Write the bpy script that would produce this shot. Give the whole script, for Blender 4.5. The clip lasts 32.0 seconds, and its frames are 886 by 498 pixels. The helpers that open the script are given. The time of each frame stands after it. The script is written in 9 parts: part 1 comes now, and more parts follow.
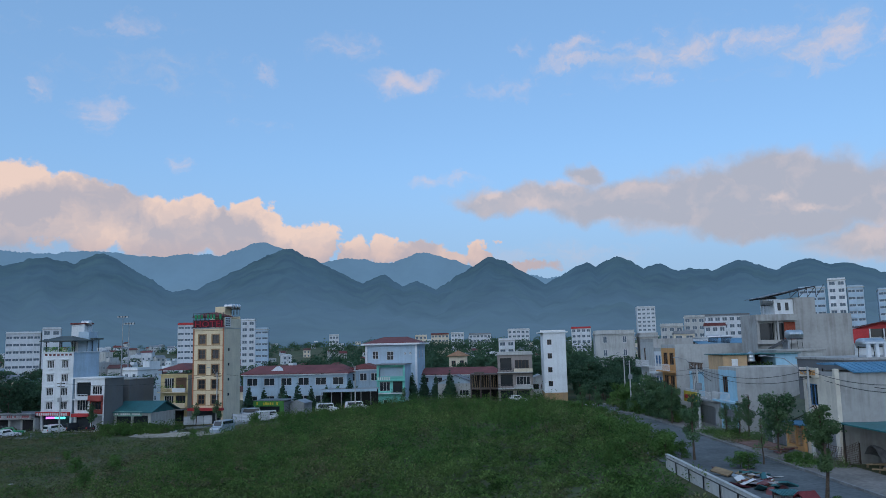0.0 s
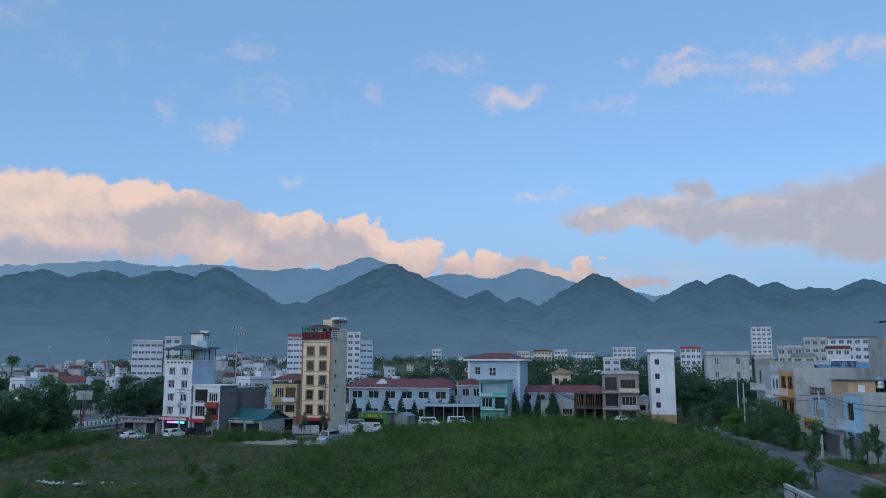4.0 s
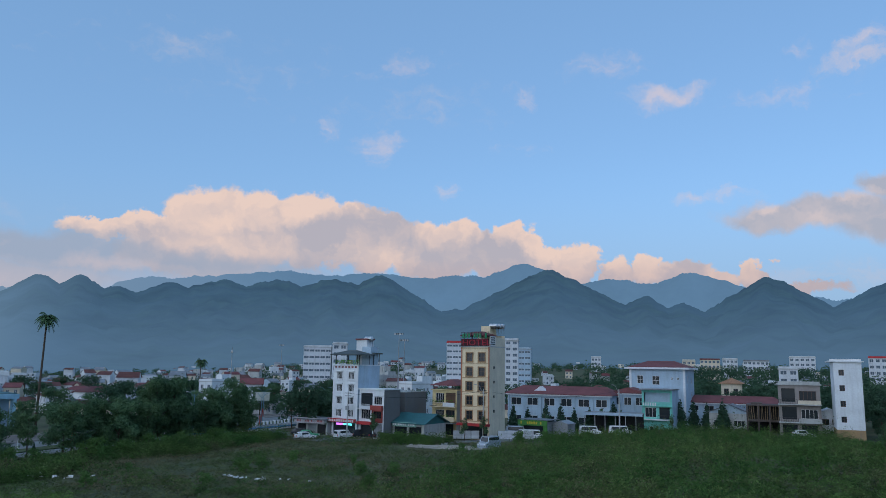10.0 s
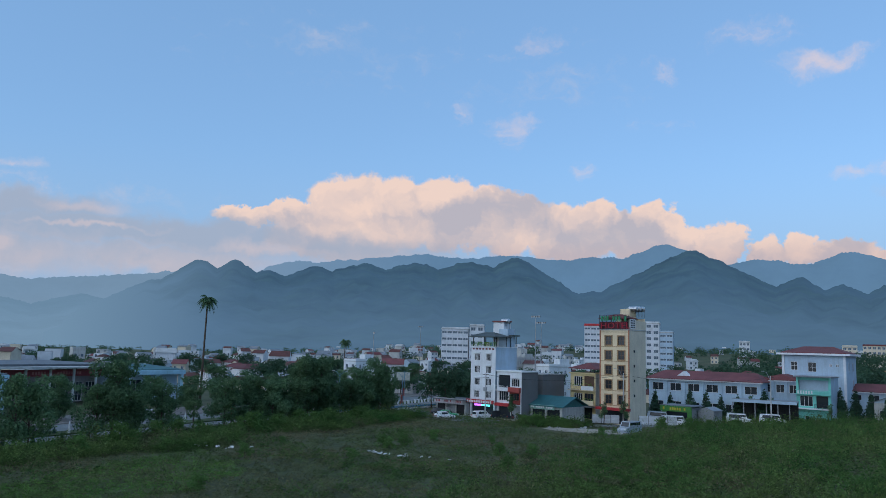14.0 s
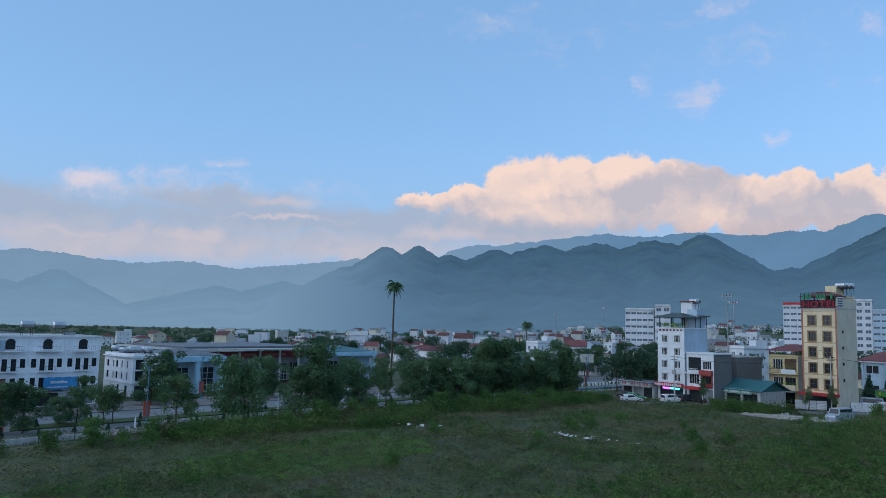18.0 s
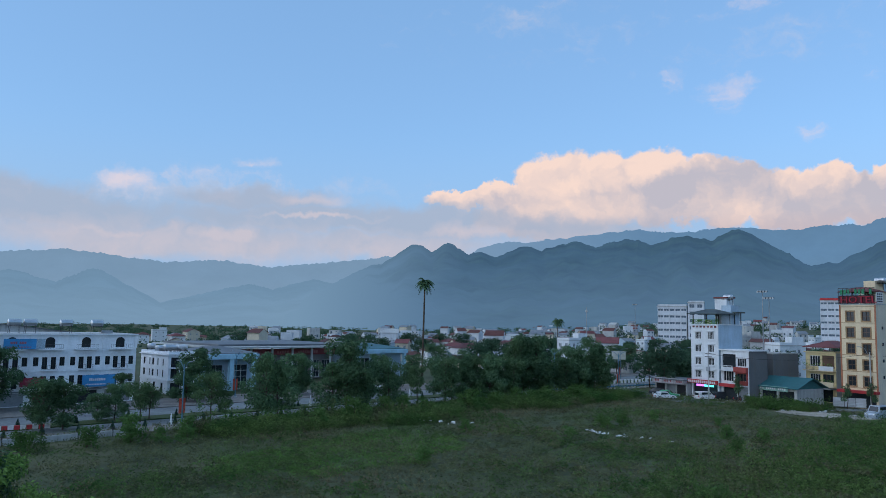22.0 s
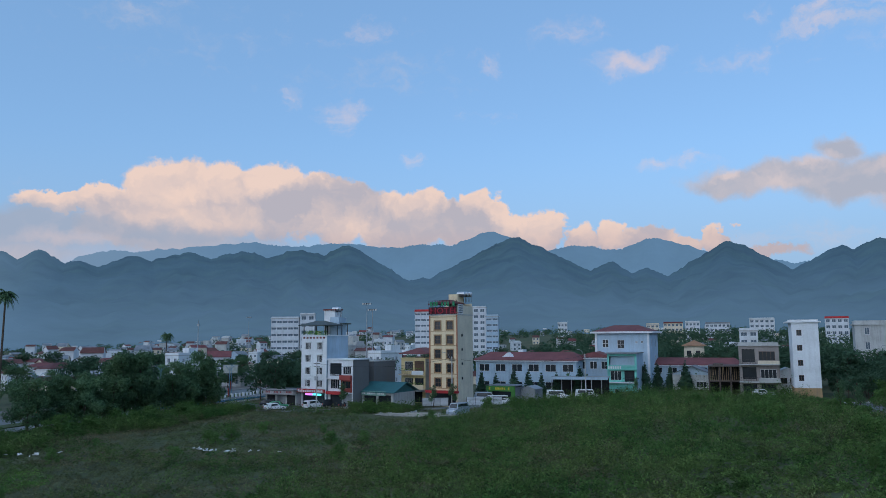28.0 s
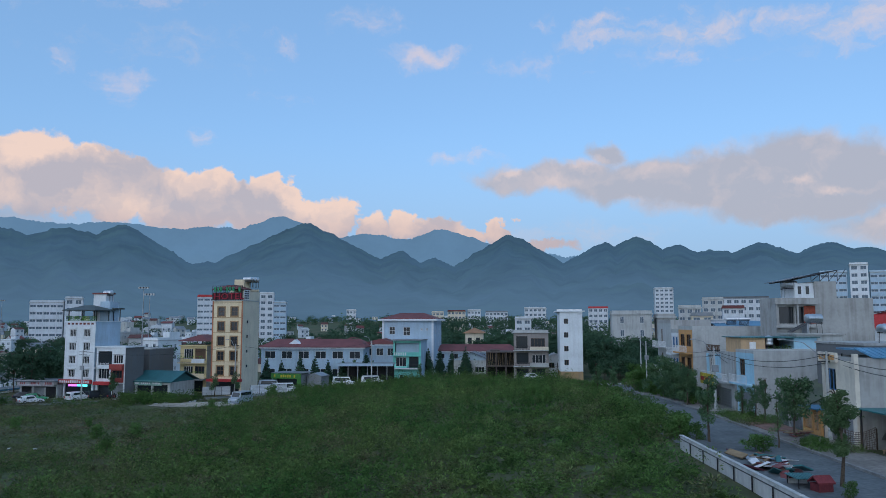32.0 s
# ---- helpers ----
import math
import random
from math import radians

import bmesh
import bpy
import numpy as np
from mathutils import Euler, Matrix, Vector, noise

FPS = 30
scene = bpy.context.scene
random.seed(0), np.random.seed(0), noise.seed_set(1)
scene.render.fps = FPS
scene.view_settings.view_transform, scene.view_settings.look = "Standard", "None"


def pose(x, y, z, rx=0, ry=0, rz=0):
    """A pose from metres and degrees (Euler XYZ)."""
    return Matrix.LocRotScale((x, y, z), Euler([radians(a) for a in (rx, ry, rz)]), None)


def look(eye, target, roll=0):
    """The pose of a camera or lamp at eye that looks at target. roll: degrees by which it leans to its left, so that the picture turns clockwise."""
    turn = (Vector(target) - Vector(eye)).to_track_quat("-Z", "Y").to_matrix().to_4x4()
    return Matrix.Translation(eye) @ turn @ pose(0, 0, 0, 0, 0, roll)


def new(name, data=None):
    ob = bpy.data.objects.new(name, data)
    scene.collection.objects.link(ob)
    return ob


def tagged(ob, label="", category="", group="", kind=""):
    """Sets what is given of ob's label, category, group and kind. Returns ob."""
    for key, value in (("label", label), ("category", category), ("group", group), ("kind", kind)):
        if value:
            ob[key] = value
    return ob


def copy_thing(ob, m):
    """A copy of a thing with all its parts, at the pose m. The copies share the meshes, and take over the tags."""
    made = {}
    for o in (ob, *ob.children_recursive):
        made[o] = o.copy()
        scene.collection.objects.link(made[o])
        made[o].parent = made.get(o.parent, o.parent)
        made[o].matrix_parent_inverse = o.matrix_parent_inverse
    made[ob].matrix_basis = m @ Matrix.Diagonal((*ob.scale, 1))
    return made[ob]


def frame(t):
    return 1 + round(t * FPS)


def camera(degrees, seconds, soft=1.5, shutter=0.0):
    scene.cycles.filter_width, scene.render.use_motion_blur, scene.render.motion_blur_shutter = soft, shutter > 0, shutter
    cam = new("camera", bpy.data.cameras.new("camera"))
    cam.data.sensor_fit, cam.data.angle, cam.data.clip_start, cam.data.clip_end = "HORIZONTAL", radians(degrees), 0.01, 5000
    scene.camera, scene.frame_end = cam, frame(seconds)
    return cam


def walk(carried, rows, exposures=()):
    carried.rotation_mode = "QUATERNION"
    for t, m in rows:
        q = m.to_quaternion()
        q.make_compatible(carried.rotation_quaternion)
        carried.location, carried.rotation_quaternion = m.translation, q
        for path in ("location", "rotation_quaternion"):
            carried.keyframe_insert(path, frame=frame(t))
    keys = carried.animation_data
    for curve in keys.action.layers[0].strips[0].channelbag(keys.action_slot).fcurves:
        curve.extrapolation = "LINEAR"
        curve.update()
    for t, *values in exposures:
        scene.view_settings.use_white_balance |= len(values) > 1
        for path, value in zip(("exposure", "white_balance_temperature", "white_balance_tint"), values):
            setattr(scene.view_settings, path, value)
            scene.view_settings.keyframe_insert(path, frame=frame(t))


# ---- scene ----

# ======== camera: held at arm's length from an upper floor, turning on the spot ========
EYE, ARM = 14.5, 0.5
cam = camera(61.06, 32.0, 0.6)
ROWS = [  # seconds, yaw, pitch, roll in degrees
    (0.0, 0.00, 7.39, 1.27),
    (0.5, 1.20, 7.54, 0.77),
    (1.0, 2.02, 7.62, 0.35),
    (1.5, 2.32, 7.91, 0.37),
    (2.0, 3.07, 8.42, 0.27),
    (2.5, 4.49, 8.52, 0.09),
    (3.0, 5.86, 8.59, 0.09),
    (3.5, 6.92, 8.68, 0.03),
    (5.5, 10.27, 8.39, -0.88),
    (6.0, 11.52, 8.15, -0.95),
    (6.5, 11.99, 7.69, -0.97),
    (7.0, 12.60, 7.89, -1.25),
    (7.5, 13.85, 8.55, -1.49),
    (8.0, 15.27, 8.46, -1.21),
    (8.5, 16.91, 8.42, -0.66),
    (9.0, 18.20, 8.63, -0.51),
    (9.5, 19.02, 8.92, -0.60),
    (10.0, 19.56, 9.05, -0.87),
    (10.5, 20.32, 9.01, -0.97),
    (11.0, 21.12, 8.80, -1.18),
    (11.5, 22.38, 8.46, -1.27),
    (12.0, 24.01, 8.26, -1.23),
    (12.5, 25.51, 8.00, -1.30),
    (13.0, 26.91, 7.66, -1.42),
    (13.5, 28.54, 7.53, -1.56),
    (15.5, 34.39, 7.29, -1.14),
    (16.0, 37.12, 7.16, -1.08),
    (16.5, 39.43, 6.99, -1.35),
    (17.0, 40.96, 6.61, -1.21),
    (17.5, 42.00, 6.06, -1.22),
    (18.0, 43.53, 5.81, -1.22),
    (18.5, 45.60, 5.72, -1.09),
    (19.0, 47.26, 5.38, -1.07),
    (19.5, 48.39, 5.11, -1.10),
    (20.0, 49.67, 5.15, -0.89),
    (20.5, 50.72, 5.34, -0.89),
    (21.0, 50.29, 5.47, -1.28),
    (21.5, 48.77, 5.51, -1.55),
    (22.0, 45.84, 5.56, -1.03),
    (22.5, 43.77, 5.71, -0.28),
    (23.0, 41.47, 5.63, -0.04),
    (23.5, 37.81, 5.76, -0.48),
    (24.0, 34.80, 6.33, -0.86),
    (24.5, 31.99, 6.69, -0.72),
    (25.0, 29.68, 6.73, -0.75),
    (25.5, 27.79, 6.79, -0.69),
    (27.5, 19.32, 6.72, 0.20),
    (28.0, 17.17, 6.69, 0.36),
    (28.5, 14.91, 6.54, -0.01),
    (29.0, 13.03, 6.45, -0.17),
    (29.5, 10.92, 6.29, 0.01),
    (30.0, 8.55, 6.06, 0.21),
    (30.5, 6.37, 5.93, 0.38),
    (31.0, 4.63, 5.82, 0.30),
    (31.5, 2.75, 5.60, 0.17),
    (32.0, 1.25, 5.65, 0.09),
]
walk(cam, [(t, pose(-ARM * math.sin(radians(yaw)), ARM * math.cos(radians(yaw)) - ARM, EYE, 90 + pitch, roll, yaw)) for t, yaw, pitch, roll in ROWS], [(0, -0.02), (6, -0.05), (10, -0.07), (13, -0.01), (17, 0.09), (20.5, 0.17), (22, 0.14), (25, 0.03), (28, -0.02), (32, 0.03)])

# ======== world: evening sky with cloud banks, weak wide sun ========
SUN_AZ, SUN_EL = -158.0, 26.0   # bearing right of +y, and height, in degrees
world = bpy.data.worlds.new("sky")
scene.world = world
world.use_nodes = True
WN, WL = world.node_tree.nodes, world.node_tree.links
WN.clear()


def wn(kind, **kw):
    n = WN.new(kind)
    for k, v in kw.items():
        if k == "op":
            n.operation = v
        elif k == "inp":
            for i, val in v.items():
                if hasattr(val, "is_linked"):
                    WL.new(val, n.inputs[i])
                else:
                    n.inputs[i].default_value = val
    return n


def wmath(op, a, b=0.0, c=0.0, clamp=False):
    n = wn("ShaderNodeMath", op=op, inp={0: a, 1: b, 2: c})
    n.use_clamp = clamp
    return n.outputs[0]


def wvec(op, a, b=(0, 0, 0)):
    n = wn("ShaderNodeVectorMath", op=op, inp={0: a, 1: b})
    return n.outputs["Value"] if op == "LENGTH" else n.outputs[0]


def wnoise(vec, scale, detail=5.0, rough=0.55):
    n = wn("ShaderNodeTexNoise", inp={"Vector": vec, "Scale": scale, "Detail": detail, "Roughness": rough})
    return n.outputs["Fac"], n.outputs["Color"]


def wsmooth(v, lo, hi):
    n = wn("ShaderNodeMapRange", inp={0: v, 1: lo, 2: hi, 3: 0.0, 4: 1.0})
    n.interpolation_type = "SMOOTHSTEP"
    return n.outputs[0]


def wmix(f, a, b):
    n = WN.new("ShaderNodeMix")
    n.data_type = "RGBA"
    for i, v in ((0, f), (6, a), (7, b)):
        if hasattr(v, "is_linked"):
            WL.new(v, n.inputs[i])
        else:
            n.inputs[i].default_value = v
    return n.outputs[2]


geo = wn("ShaderNodeTexCoord").outputs["Generated"]
sep = wn("ShaderNodeSeparateXYZ", inp={0: geo})
bearing = wmath("MULTIPLY", wmath("ARCTAN2", sep.outputs[0], sep.outputs[1]), 57.29578)
height = wmath("MULTIPLY", wmath("ARCSINE", sep.outputs[2]), 57.29578)
P = wn("ShaderNodeCombineXYZ", inp={0: bearing, 1: height, 2: 0.0}).outputs[0]
_, big = wnoise(P, 0.16, 2.0)
_, fine = wnoise(P, 0.42, 7.0, 0.60)
warp = wvec("ADD", wvec("MULTIPLY", wvec("SUBTRACT", big, (0.5, 0.5, 0.5)), (5.0, 2.2, 0)),
            wvec("MULTIPLY", wvec("SUBTRACT", fine, (0.5, 0.5, 0.5)), (3.4, 2.4, 0)))
PW = wvec("ADD", P, warp)


def bank(blobs, where):
    """The densest of a row of soft ellipses: bearing, height, half-width, half-height, weight."""
    total = None
    for a, h, ra, rh, w in blobs:
        d = wvec("LENGTH", wvec("MULTIPLY", wvec("SUBTRACT", where, (a, h, 0)), (1 / ra, 1 / rh, 0)))
        v = wmath("MULTIPLY", wmath("SUBTRACT", 1.0, d), w)
        total = v if total is None else wmath("SMOOTH_MAX", total, v, 0.15)
    return total


CUMULUS = [(-37.0, 9.6, 4.2, 3.3, 1.3), (-33.6, 10.2, 3.4, 3.0, 1.3), (-30.0, 10.2, 3.6, 3.0, 1.3), (-26.0, 9.8, 3.6, 2.8, 1.3), (-21.0, 9.0, 3.4, 2.5, 1.2), (-18.3, 9.2, 2.2, 2.4, 1.3), (-15.8, 8.3, 2.6, 2.0, 1.1), (-13.4, 8.8, 1.9, 2.5, 1.3),
           (-9.8, 7.7, 1.6, 1.8, 1.2), (-7.0, 7.0, 1.4, 1.2, 1.0), (-4.4, 7.3, 1.7, 1.5, 1.2), (-1.6, 7.0, 2.4, 1.2, 0.9), (3.2, 6.9, 1.3, 1.3, 1.2), (0.6, 6.4, 2.0, 0.8, 0.9), (6.0, 5.6, 2.6, 0.6, 0.6), (-11.4, 8.0, 1.7, 1.5, 1.1), (-44.2, 9.0, 3.4, 0.8, 1.0), (-41.4, 9.4, 2.0, 1.0, 1.0), (-39.5, 7.8, 3.5, 1.6, 1.0)]
LIT = [(-37.6, 11.0, 2.8, 1.9, 1.3), (-34.0, 11.7, 2.6, 1.5, 1.2), (-30.3, 12.0, 2.6, 1.3, 1.0), (-44.6, 9.4, 2.6, 0.8, 1.3), (-42.2, 9.9, 1.8, 0.8, 1.3), (-24.4, 8.3, 2.0, 0.8, 0.55), (-19.6, 10.8, 1.9, 1.3, 1.0), (-17.8, 10.9, 1.4, 1.0, 0.7), (-13.5, 10.5, 1.6, 1.1, 1.1), (-11.8, 9.2, 1.3, 1.4, 1.0),
       (-9.8, 8.3, 1.5, 1.4, 1.4), (-7.1, 7.6, 1.1, 0.9, 1.2), (-4.3, 7.9, 1.6, 1.3, 1.4), (0.6, 6.8, 1.6, 0.7, 1.2), (3.1, 7.6, 1.3, 1.3, 1.4), (-27.0, 12.4, 1.2, 0.6, 0.6), (-35.5, 8.6, 3.4, 1.0, 0.5)]
LOW = [(-56, 7.4, 12, 1.3, 1.0), (-75, 7.4, 12, 1.8, 1.0), (-46, 7.2, 8, 1.5, 1.0), (-66, 5.6, 14, 1.7, 0.9), (-36, 6.9, 8, 1.3, 0.7), (-92, 7.0, 14, 2.6, 1.0), (-50, 5.6, 9, 1.1, 0.8), (-60, 8.8, 7, 0.9, 0.7)]
RIGHT = [(14, 10.4, 7, 1.8, 1.1), (19, 10.0, 7, 2.6, 1.2), (25.5, 10.6, 6, 2.8, 1.2), (32, 9.4, 7, 2.8, 1.1), (8.5, 11.1, 5, 1.4, 1.0), (4.0, 11.0, 3, 1.1, 0.8), (11.5, 12.6, 1.6, 1.0, 0.8), (24, 8.0, 7, 1.3, 0.9), (31, 6.3, 6, 1.4, 0.8), (48, 10, 12, 5.0, 1.0)]
RIGHT_LIT = [(3.6, 11.7, 1.6, 0.7, 1.0), (9.6, 12.2, 2.0, 0.7, 1.0), (6.6, 10.6, 3.4, 1.1, 0.7), (16.4, 13.2, 1.6, 0.7, 1.0), (14.8, 11.2, 2.2, 0.8, 0.5), (19.8, 12.6, 2.6, 0.6, 0.6), (24.3, 10.0, 0.9, 0.5, 0.7), (26.5, 9.0, 1.2, 0.5, 0.7), (31, 6.6, 4.0, 1.0, 0.7)]
PUFFS = [(-2.6, 20.1, 3.6, 1.0, 1.1), (-24.9, 16.7, 1.6, 1.5, 0.7), (-7.0, 22.6, 2.2, 1.3, 0.6), (10.8, 21.0, 2.4, 0.7, 0.5), (10.9, 22.2, 1.8, 0.7, 0.6), (14.4, 22.0, 3.0, 0.8, 0.45), (18.4, 20.9, 4.2, 0.9, 0.5), (15.2, 19.2, 4.2, 0.8, 0.7), (7.3, 22.0, 1.6, 0.8, 0.5), (5.8, 19.4, 3, 0.7, 0.5), (25.4, 20.7, 3.0, 0.8, 0.6), (29.4, 19.6, 3.6, 1.6, 0.6), (-23, 22.6, 3.0, 0.9, 0.5),
         (-29, 18, 1.4, 0.9, 0.6), (-13.8, 20.8, 1.3, 1.0, 0.5), (-13.5, 16.6, 1.6, 0.7, 0.45), (-1.1, 12.4, 2.0, 0.5, 0.6), (1.8, 12.6, 2.4, 0.5, 0.5), (-19.2, 13.9, 1.0, 0.6, 0.5), (-69.0, 9.9, 2.6, 1.1, 1.5), (-60.4, 11.3, 1.2, 0.6, 0.8), (-63.0, 10.4, 5, 0.6, 0.5)]
VEIL = [(-64, 9.3, 9, 1.2, 0.8), (-22, 19.5, 6, 1.6, 0.4), (-38, 22, 9, 2, 0.3), (8, 6.4, 12, 1.2, 0.7), (-54, 10.0, 6, 0.9, 0.5), (16, 20.8, 9, 2.2, 0.7), (28, 20, 6, 2.4, 0.7)]
STREAKS = [(-62.4, 5.9, 3.2, 0.9, 1.0), (-55.4, 9.0, 4.0, 0.5, 0.8), (-55.5, 7.6, 5.0, 0.25, 0.9), (-70.0, 6.2, 6.0, 0.5, 0.7), (-44.0, 6.6, 6.0, 0.6, 0.6), (-60.0, 4.4, 10.0, 0.5, 0.6)]
_, tiny = wnoise(P, 1.5, 6.0, 0.6)
PT = wvec("ADD", PW, wvec("MULTIPLY", wvec("SUBTRACT", tiny, (0.5, 0.5, 0.5)), (1.1, 0.9, 0)))
wisp, _ = wnoise(wvec("MULTIPLY", PT, (0.55, 1.0, 1)), 0.6, 7.0, 0.65)
wisp = wmath("MULTIPLY", wmath("SUBTRACT", wisp, 0.5), 2.4)
d_cum, d_low, d_right, d_puff = bank(CUMULUS, PT), bank(LOW, PW), bank(RIGHT, PW), wmath("ADD", bank(PUFFS, PW), wisp)
d_veil, d_lit, d_rlit = wmath("ADD", bank(VEIL, PW), wisp), bank(LIT, PT), bank(RIGHT_LIT, PT)
relief, _ = wnoise(PT, 0.42, 3.0)
relief2, _ = wnoise(wvec("ADD", PT, (0.8, -0.9, 0)), 0.42, 3.0)
glow = wmath("MULTIPLY", wmath("SUBTRACT", relief2, relief), 1.5)
d_streak = bank(STREAKS, PW)

sky = WN.new("ShaderNodeTexSky")
sky.sky_type, sky.sun_disc = "NISHITA", False
sky.sun_elevation, sky.sun_rotation = radians(SUN_EL), radians(SUN_AZ)
sky.air_density, sky.dust_density, sky.ozone_density = 1.0, 0.6, 2.0
SKY_STRENGTH = 0.13
base = wvec("MULTIPLY", sky.outputs[0], (SKY_STRENGTH * 1.19, SKY_STRENGTH * 1.38, SKY_STRENGTH * 1.57))
CREAM, LILAC, GREY = (0.84, 0.645, 0.57, 1), (0.475, 0.455, 0.52, 1), (0.36, 0.42, 0.54, 1)
edge = wmath("MULTIPLY", wsmooth(d_cum, 0.5, 0.05), wmath("MULTIPLY", wsmooth(height, 6.6, 9.0), 0.30))
lit = wmath("ADD", wmath("ADD", wmath("MULTIPLY", wsmooth(d_lit, -0.75, 0.75), 0.95), edge), wmath("MULTIPLY", glow, 0.8), clamp=True)
c_cum = wmix(lit, LILAC, CREAM)
c_cum = wmix(wmath("MULTIPLY", wsmooth(height, 8.6, 6.8), 0.45), c_cum, (0.54, 0.43, 0.45, 1))
c_right = wmix(wmath("ADD", wmath("MAXIMUM", wsmooth(d_rlit, -0.35, 1.0), wmath("MULTIPLY", wsmooth(d_right, 0.5, 0.0), 0.22)), wmath("MULTIPLY", glow, 0.9), clamp=True), (0.435, 0.445, 0.52, 1), (0.70, 0.585, 0.575, 1))
c_low = wmix(wmath("ADD", wmath("MAXIMUM", wmath("MULTIPLY", wsmooth(height, 7.6, 5.2), 0.7), wsmooth(d_streak, -0.3, 0.8)), wmath("MULTIPLY", glow, 0.6), clamp=True), GREY, (0.55, 0.50, 0.55, 1))
base = wmix(0.6, base, (0.225, 0.432, 0.735, 1))
base = wmix(wmath("MULTIPLY", wsmooth(height, 15.0, 3.0), 0.8), base, (0.285, 0.43, 0.655, 1))
col = wmix(wmath("MULTIPLY", wsmooth(d_veil, 0.0, 1.0), 0.45), base, (0.55, 0.56, 0.66, 1))
col = wmix(wmath("MULTIPLY", wsmooth(d_puff, -0.1, 1.35), 0.78), col, (0.72, 0.62, 0.66, 1))
col = wmix(wmath("MULTIPLY", wsmooth(d_right, -0.15, 0.40), 0.92), col, c_right)
col = wmix(wsmooth(d_cum, -0.02, 0.20), col, c_cum)
col = wmix(wmath("MULTIPLY", wsmooth(d_low, -0.35, 0.45), 0.88), col, c_low)
bg = wn("ShaderNodeBackground", inp={0: col, 1: 1.0})
WL.new(bg.outputs[0], wn("ShaderNodeOutputWorld").inputs[0])

sun_lamp = bpy.data.lights.new("sun", "SUN")
sun_lamp.energy, sun_lamp.angle, sun_lamp.color = 1.2, radians(110), (0.96, 0.97, 1.0)
sun = new("sun", sun_lamp)
sun.matrix_world = look((0, 0, 100), (-100 * math.sin(radians(SUN_AZ)), -100 * math.cos(radians(SUN_AZ)), 100 - 100 * math.tan(radians(SUN_EL))))

# ======== materials ========
MATS = {}


def material(name, rgb, rough=0.8, metal=0.0, vary=0.25, grain=4.0, stain=0.25, bump=0.15, spread=0.0, emit=0.0, spec=0.3):
    """A surface with grain, larger stains, a little relief and a shift of tone from piece to piece."""
    if name in MATS:
        return MATS[name]
    m = bpy.data.materials.new(name)
    m.use_nodes = True
    N, L = m.node_tree.nodes, m.node_tree.links
    b = N["Principled BSDF"]
    b.inputs["Roughness"].default_value, b.inputs["Metallic"].default_value = rough, metal
    b.inputs["Specular IOR Level"].default_value = spec
    tc = N.new("ShaderNodeTexCoord")
    out = None

    def noise_tex(scale, detail):
        n = N.new("ShaderNodeTexNoise")
        n.inputs["Scale"].default_value, n.inputs["Detail"].default_value = scale, detail
        L.new(tc.outputs["Object"], n.inputs["Vector"])
        return n

    n1, n2 = noise_tex(grain, 6), noise_tex(grain * 0.09, 3)
    hsv = N.new("ShaderNodeHueSaturation")
    hsv.inputs["Color"].default_value = (*rgb, 1)

    def ranged(sock, lo, hi):
        r = N.new("ShaderNodeMapRange")
        r.inputs[1].default_value, r.inputs[2].default_value, r.inputs[3].default_value, r.inputs[4].default_value = 0.3, 0.7, lo, hi
        L.new(sock, r.inputs[0])
        return r.outputs[0]

    mul = N.new("ShaderNodeMath")
    mul.operation = "MULTIPLY"
    L.new(ranged(n1.outputs[0], 1 - vary, 1 + vary * 0.6), mul.inputs[0])
    L.new(ranged(n2.outputs[0], 1 - stain, 1 + stain * 0.4), mul.inputs[1])
    val = mul.outputs[0]
    if spread:
        oi = N.new("ShaderNodeObjectInfo")
        rr = N.new("ShaderNodeMapRange")
        rr.inputs[3].default_value, rr.inputs[4].default_value = 1 - spread, 1 + spread
        L.new(oi.outputs["Random"], rr.inputs[0])
        m2 = N.new("ShaderNodeMath")
        m2.operation = "MULTIPLY"
        L.new(val, m2.inputs[0]), L.new(rr.outputs[0], m2.inputs[1])
        val = m2.outputs[0]
    L.new(val, hsv.inputs["Value"])
    L.new(hsv.outputs[0], b.inputs["Base Color"])
    if bump:
        bp = N.new("ShaderNodeBump")
        bp.inputs["Strength"].default_value, bp.inputs["Distance"].default_value = bump, 0.05
        L.new(n1.outputs[0], bp.inputs["Height"])
        L.new(bp.outputs[0], b.inputs["Normal"])
    if emit:
        b.inputs["Emission Color"].default_value, b.inputs["Emission Strength"].default_value = (*rgb, 1), emit
    MATS[name] = m
    return m


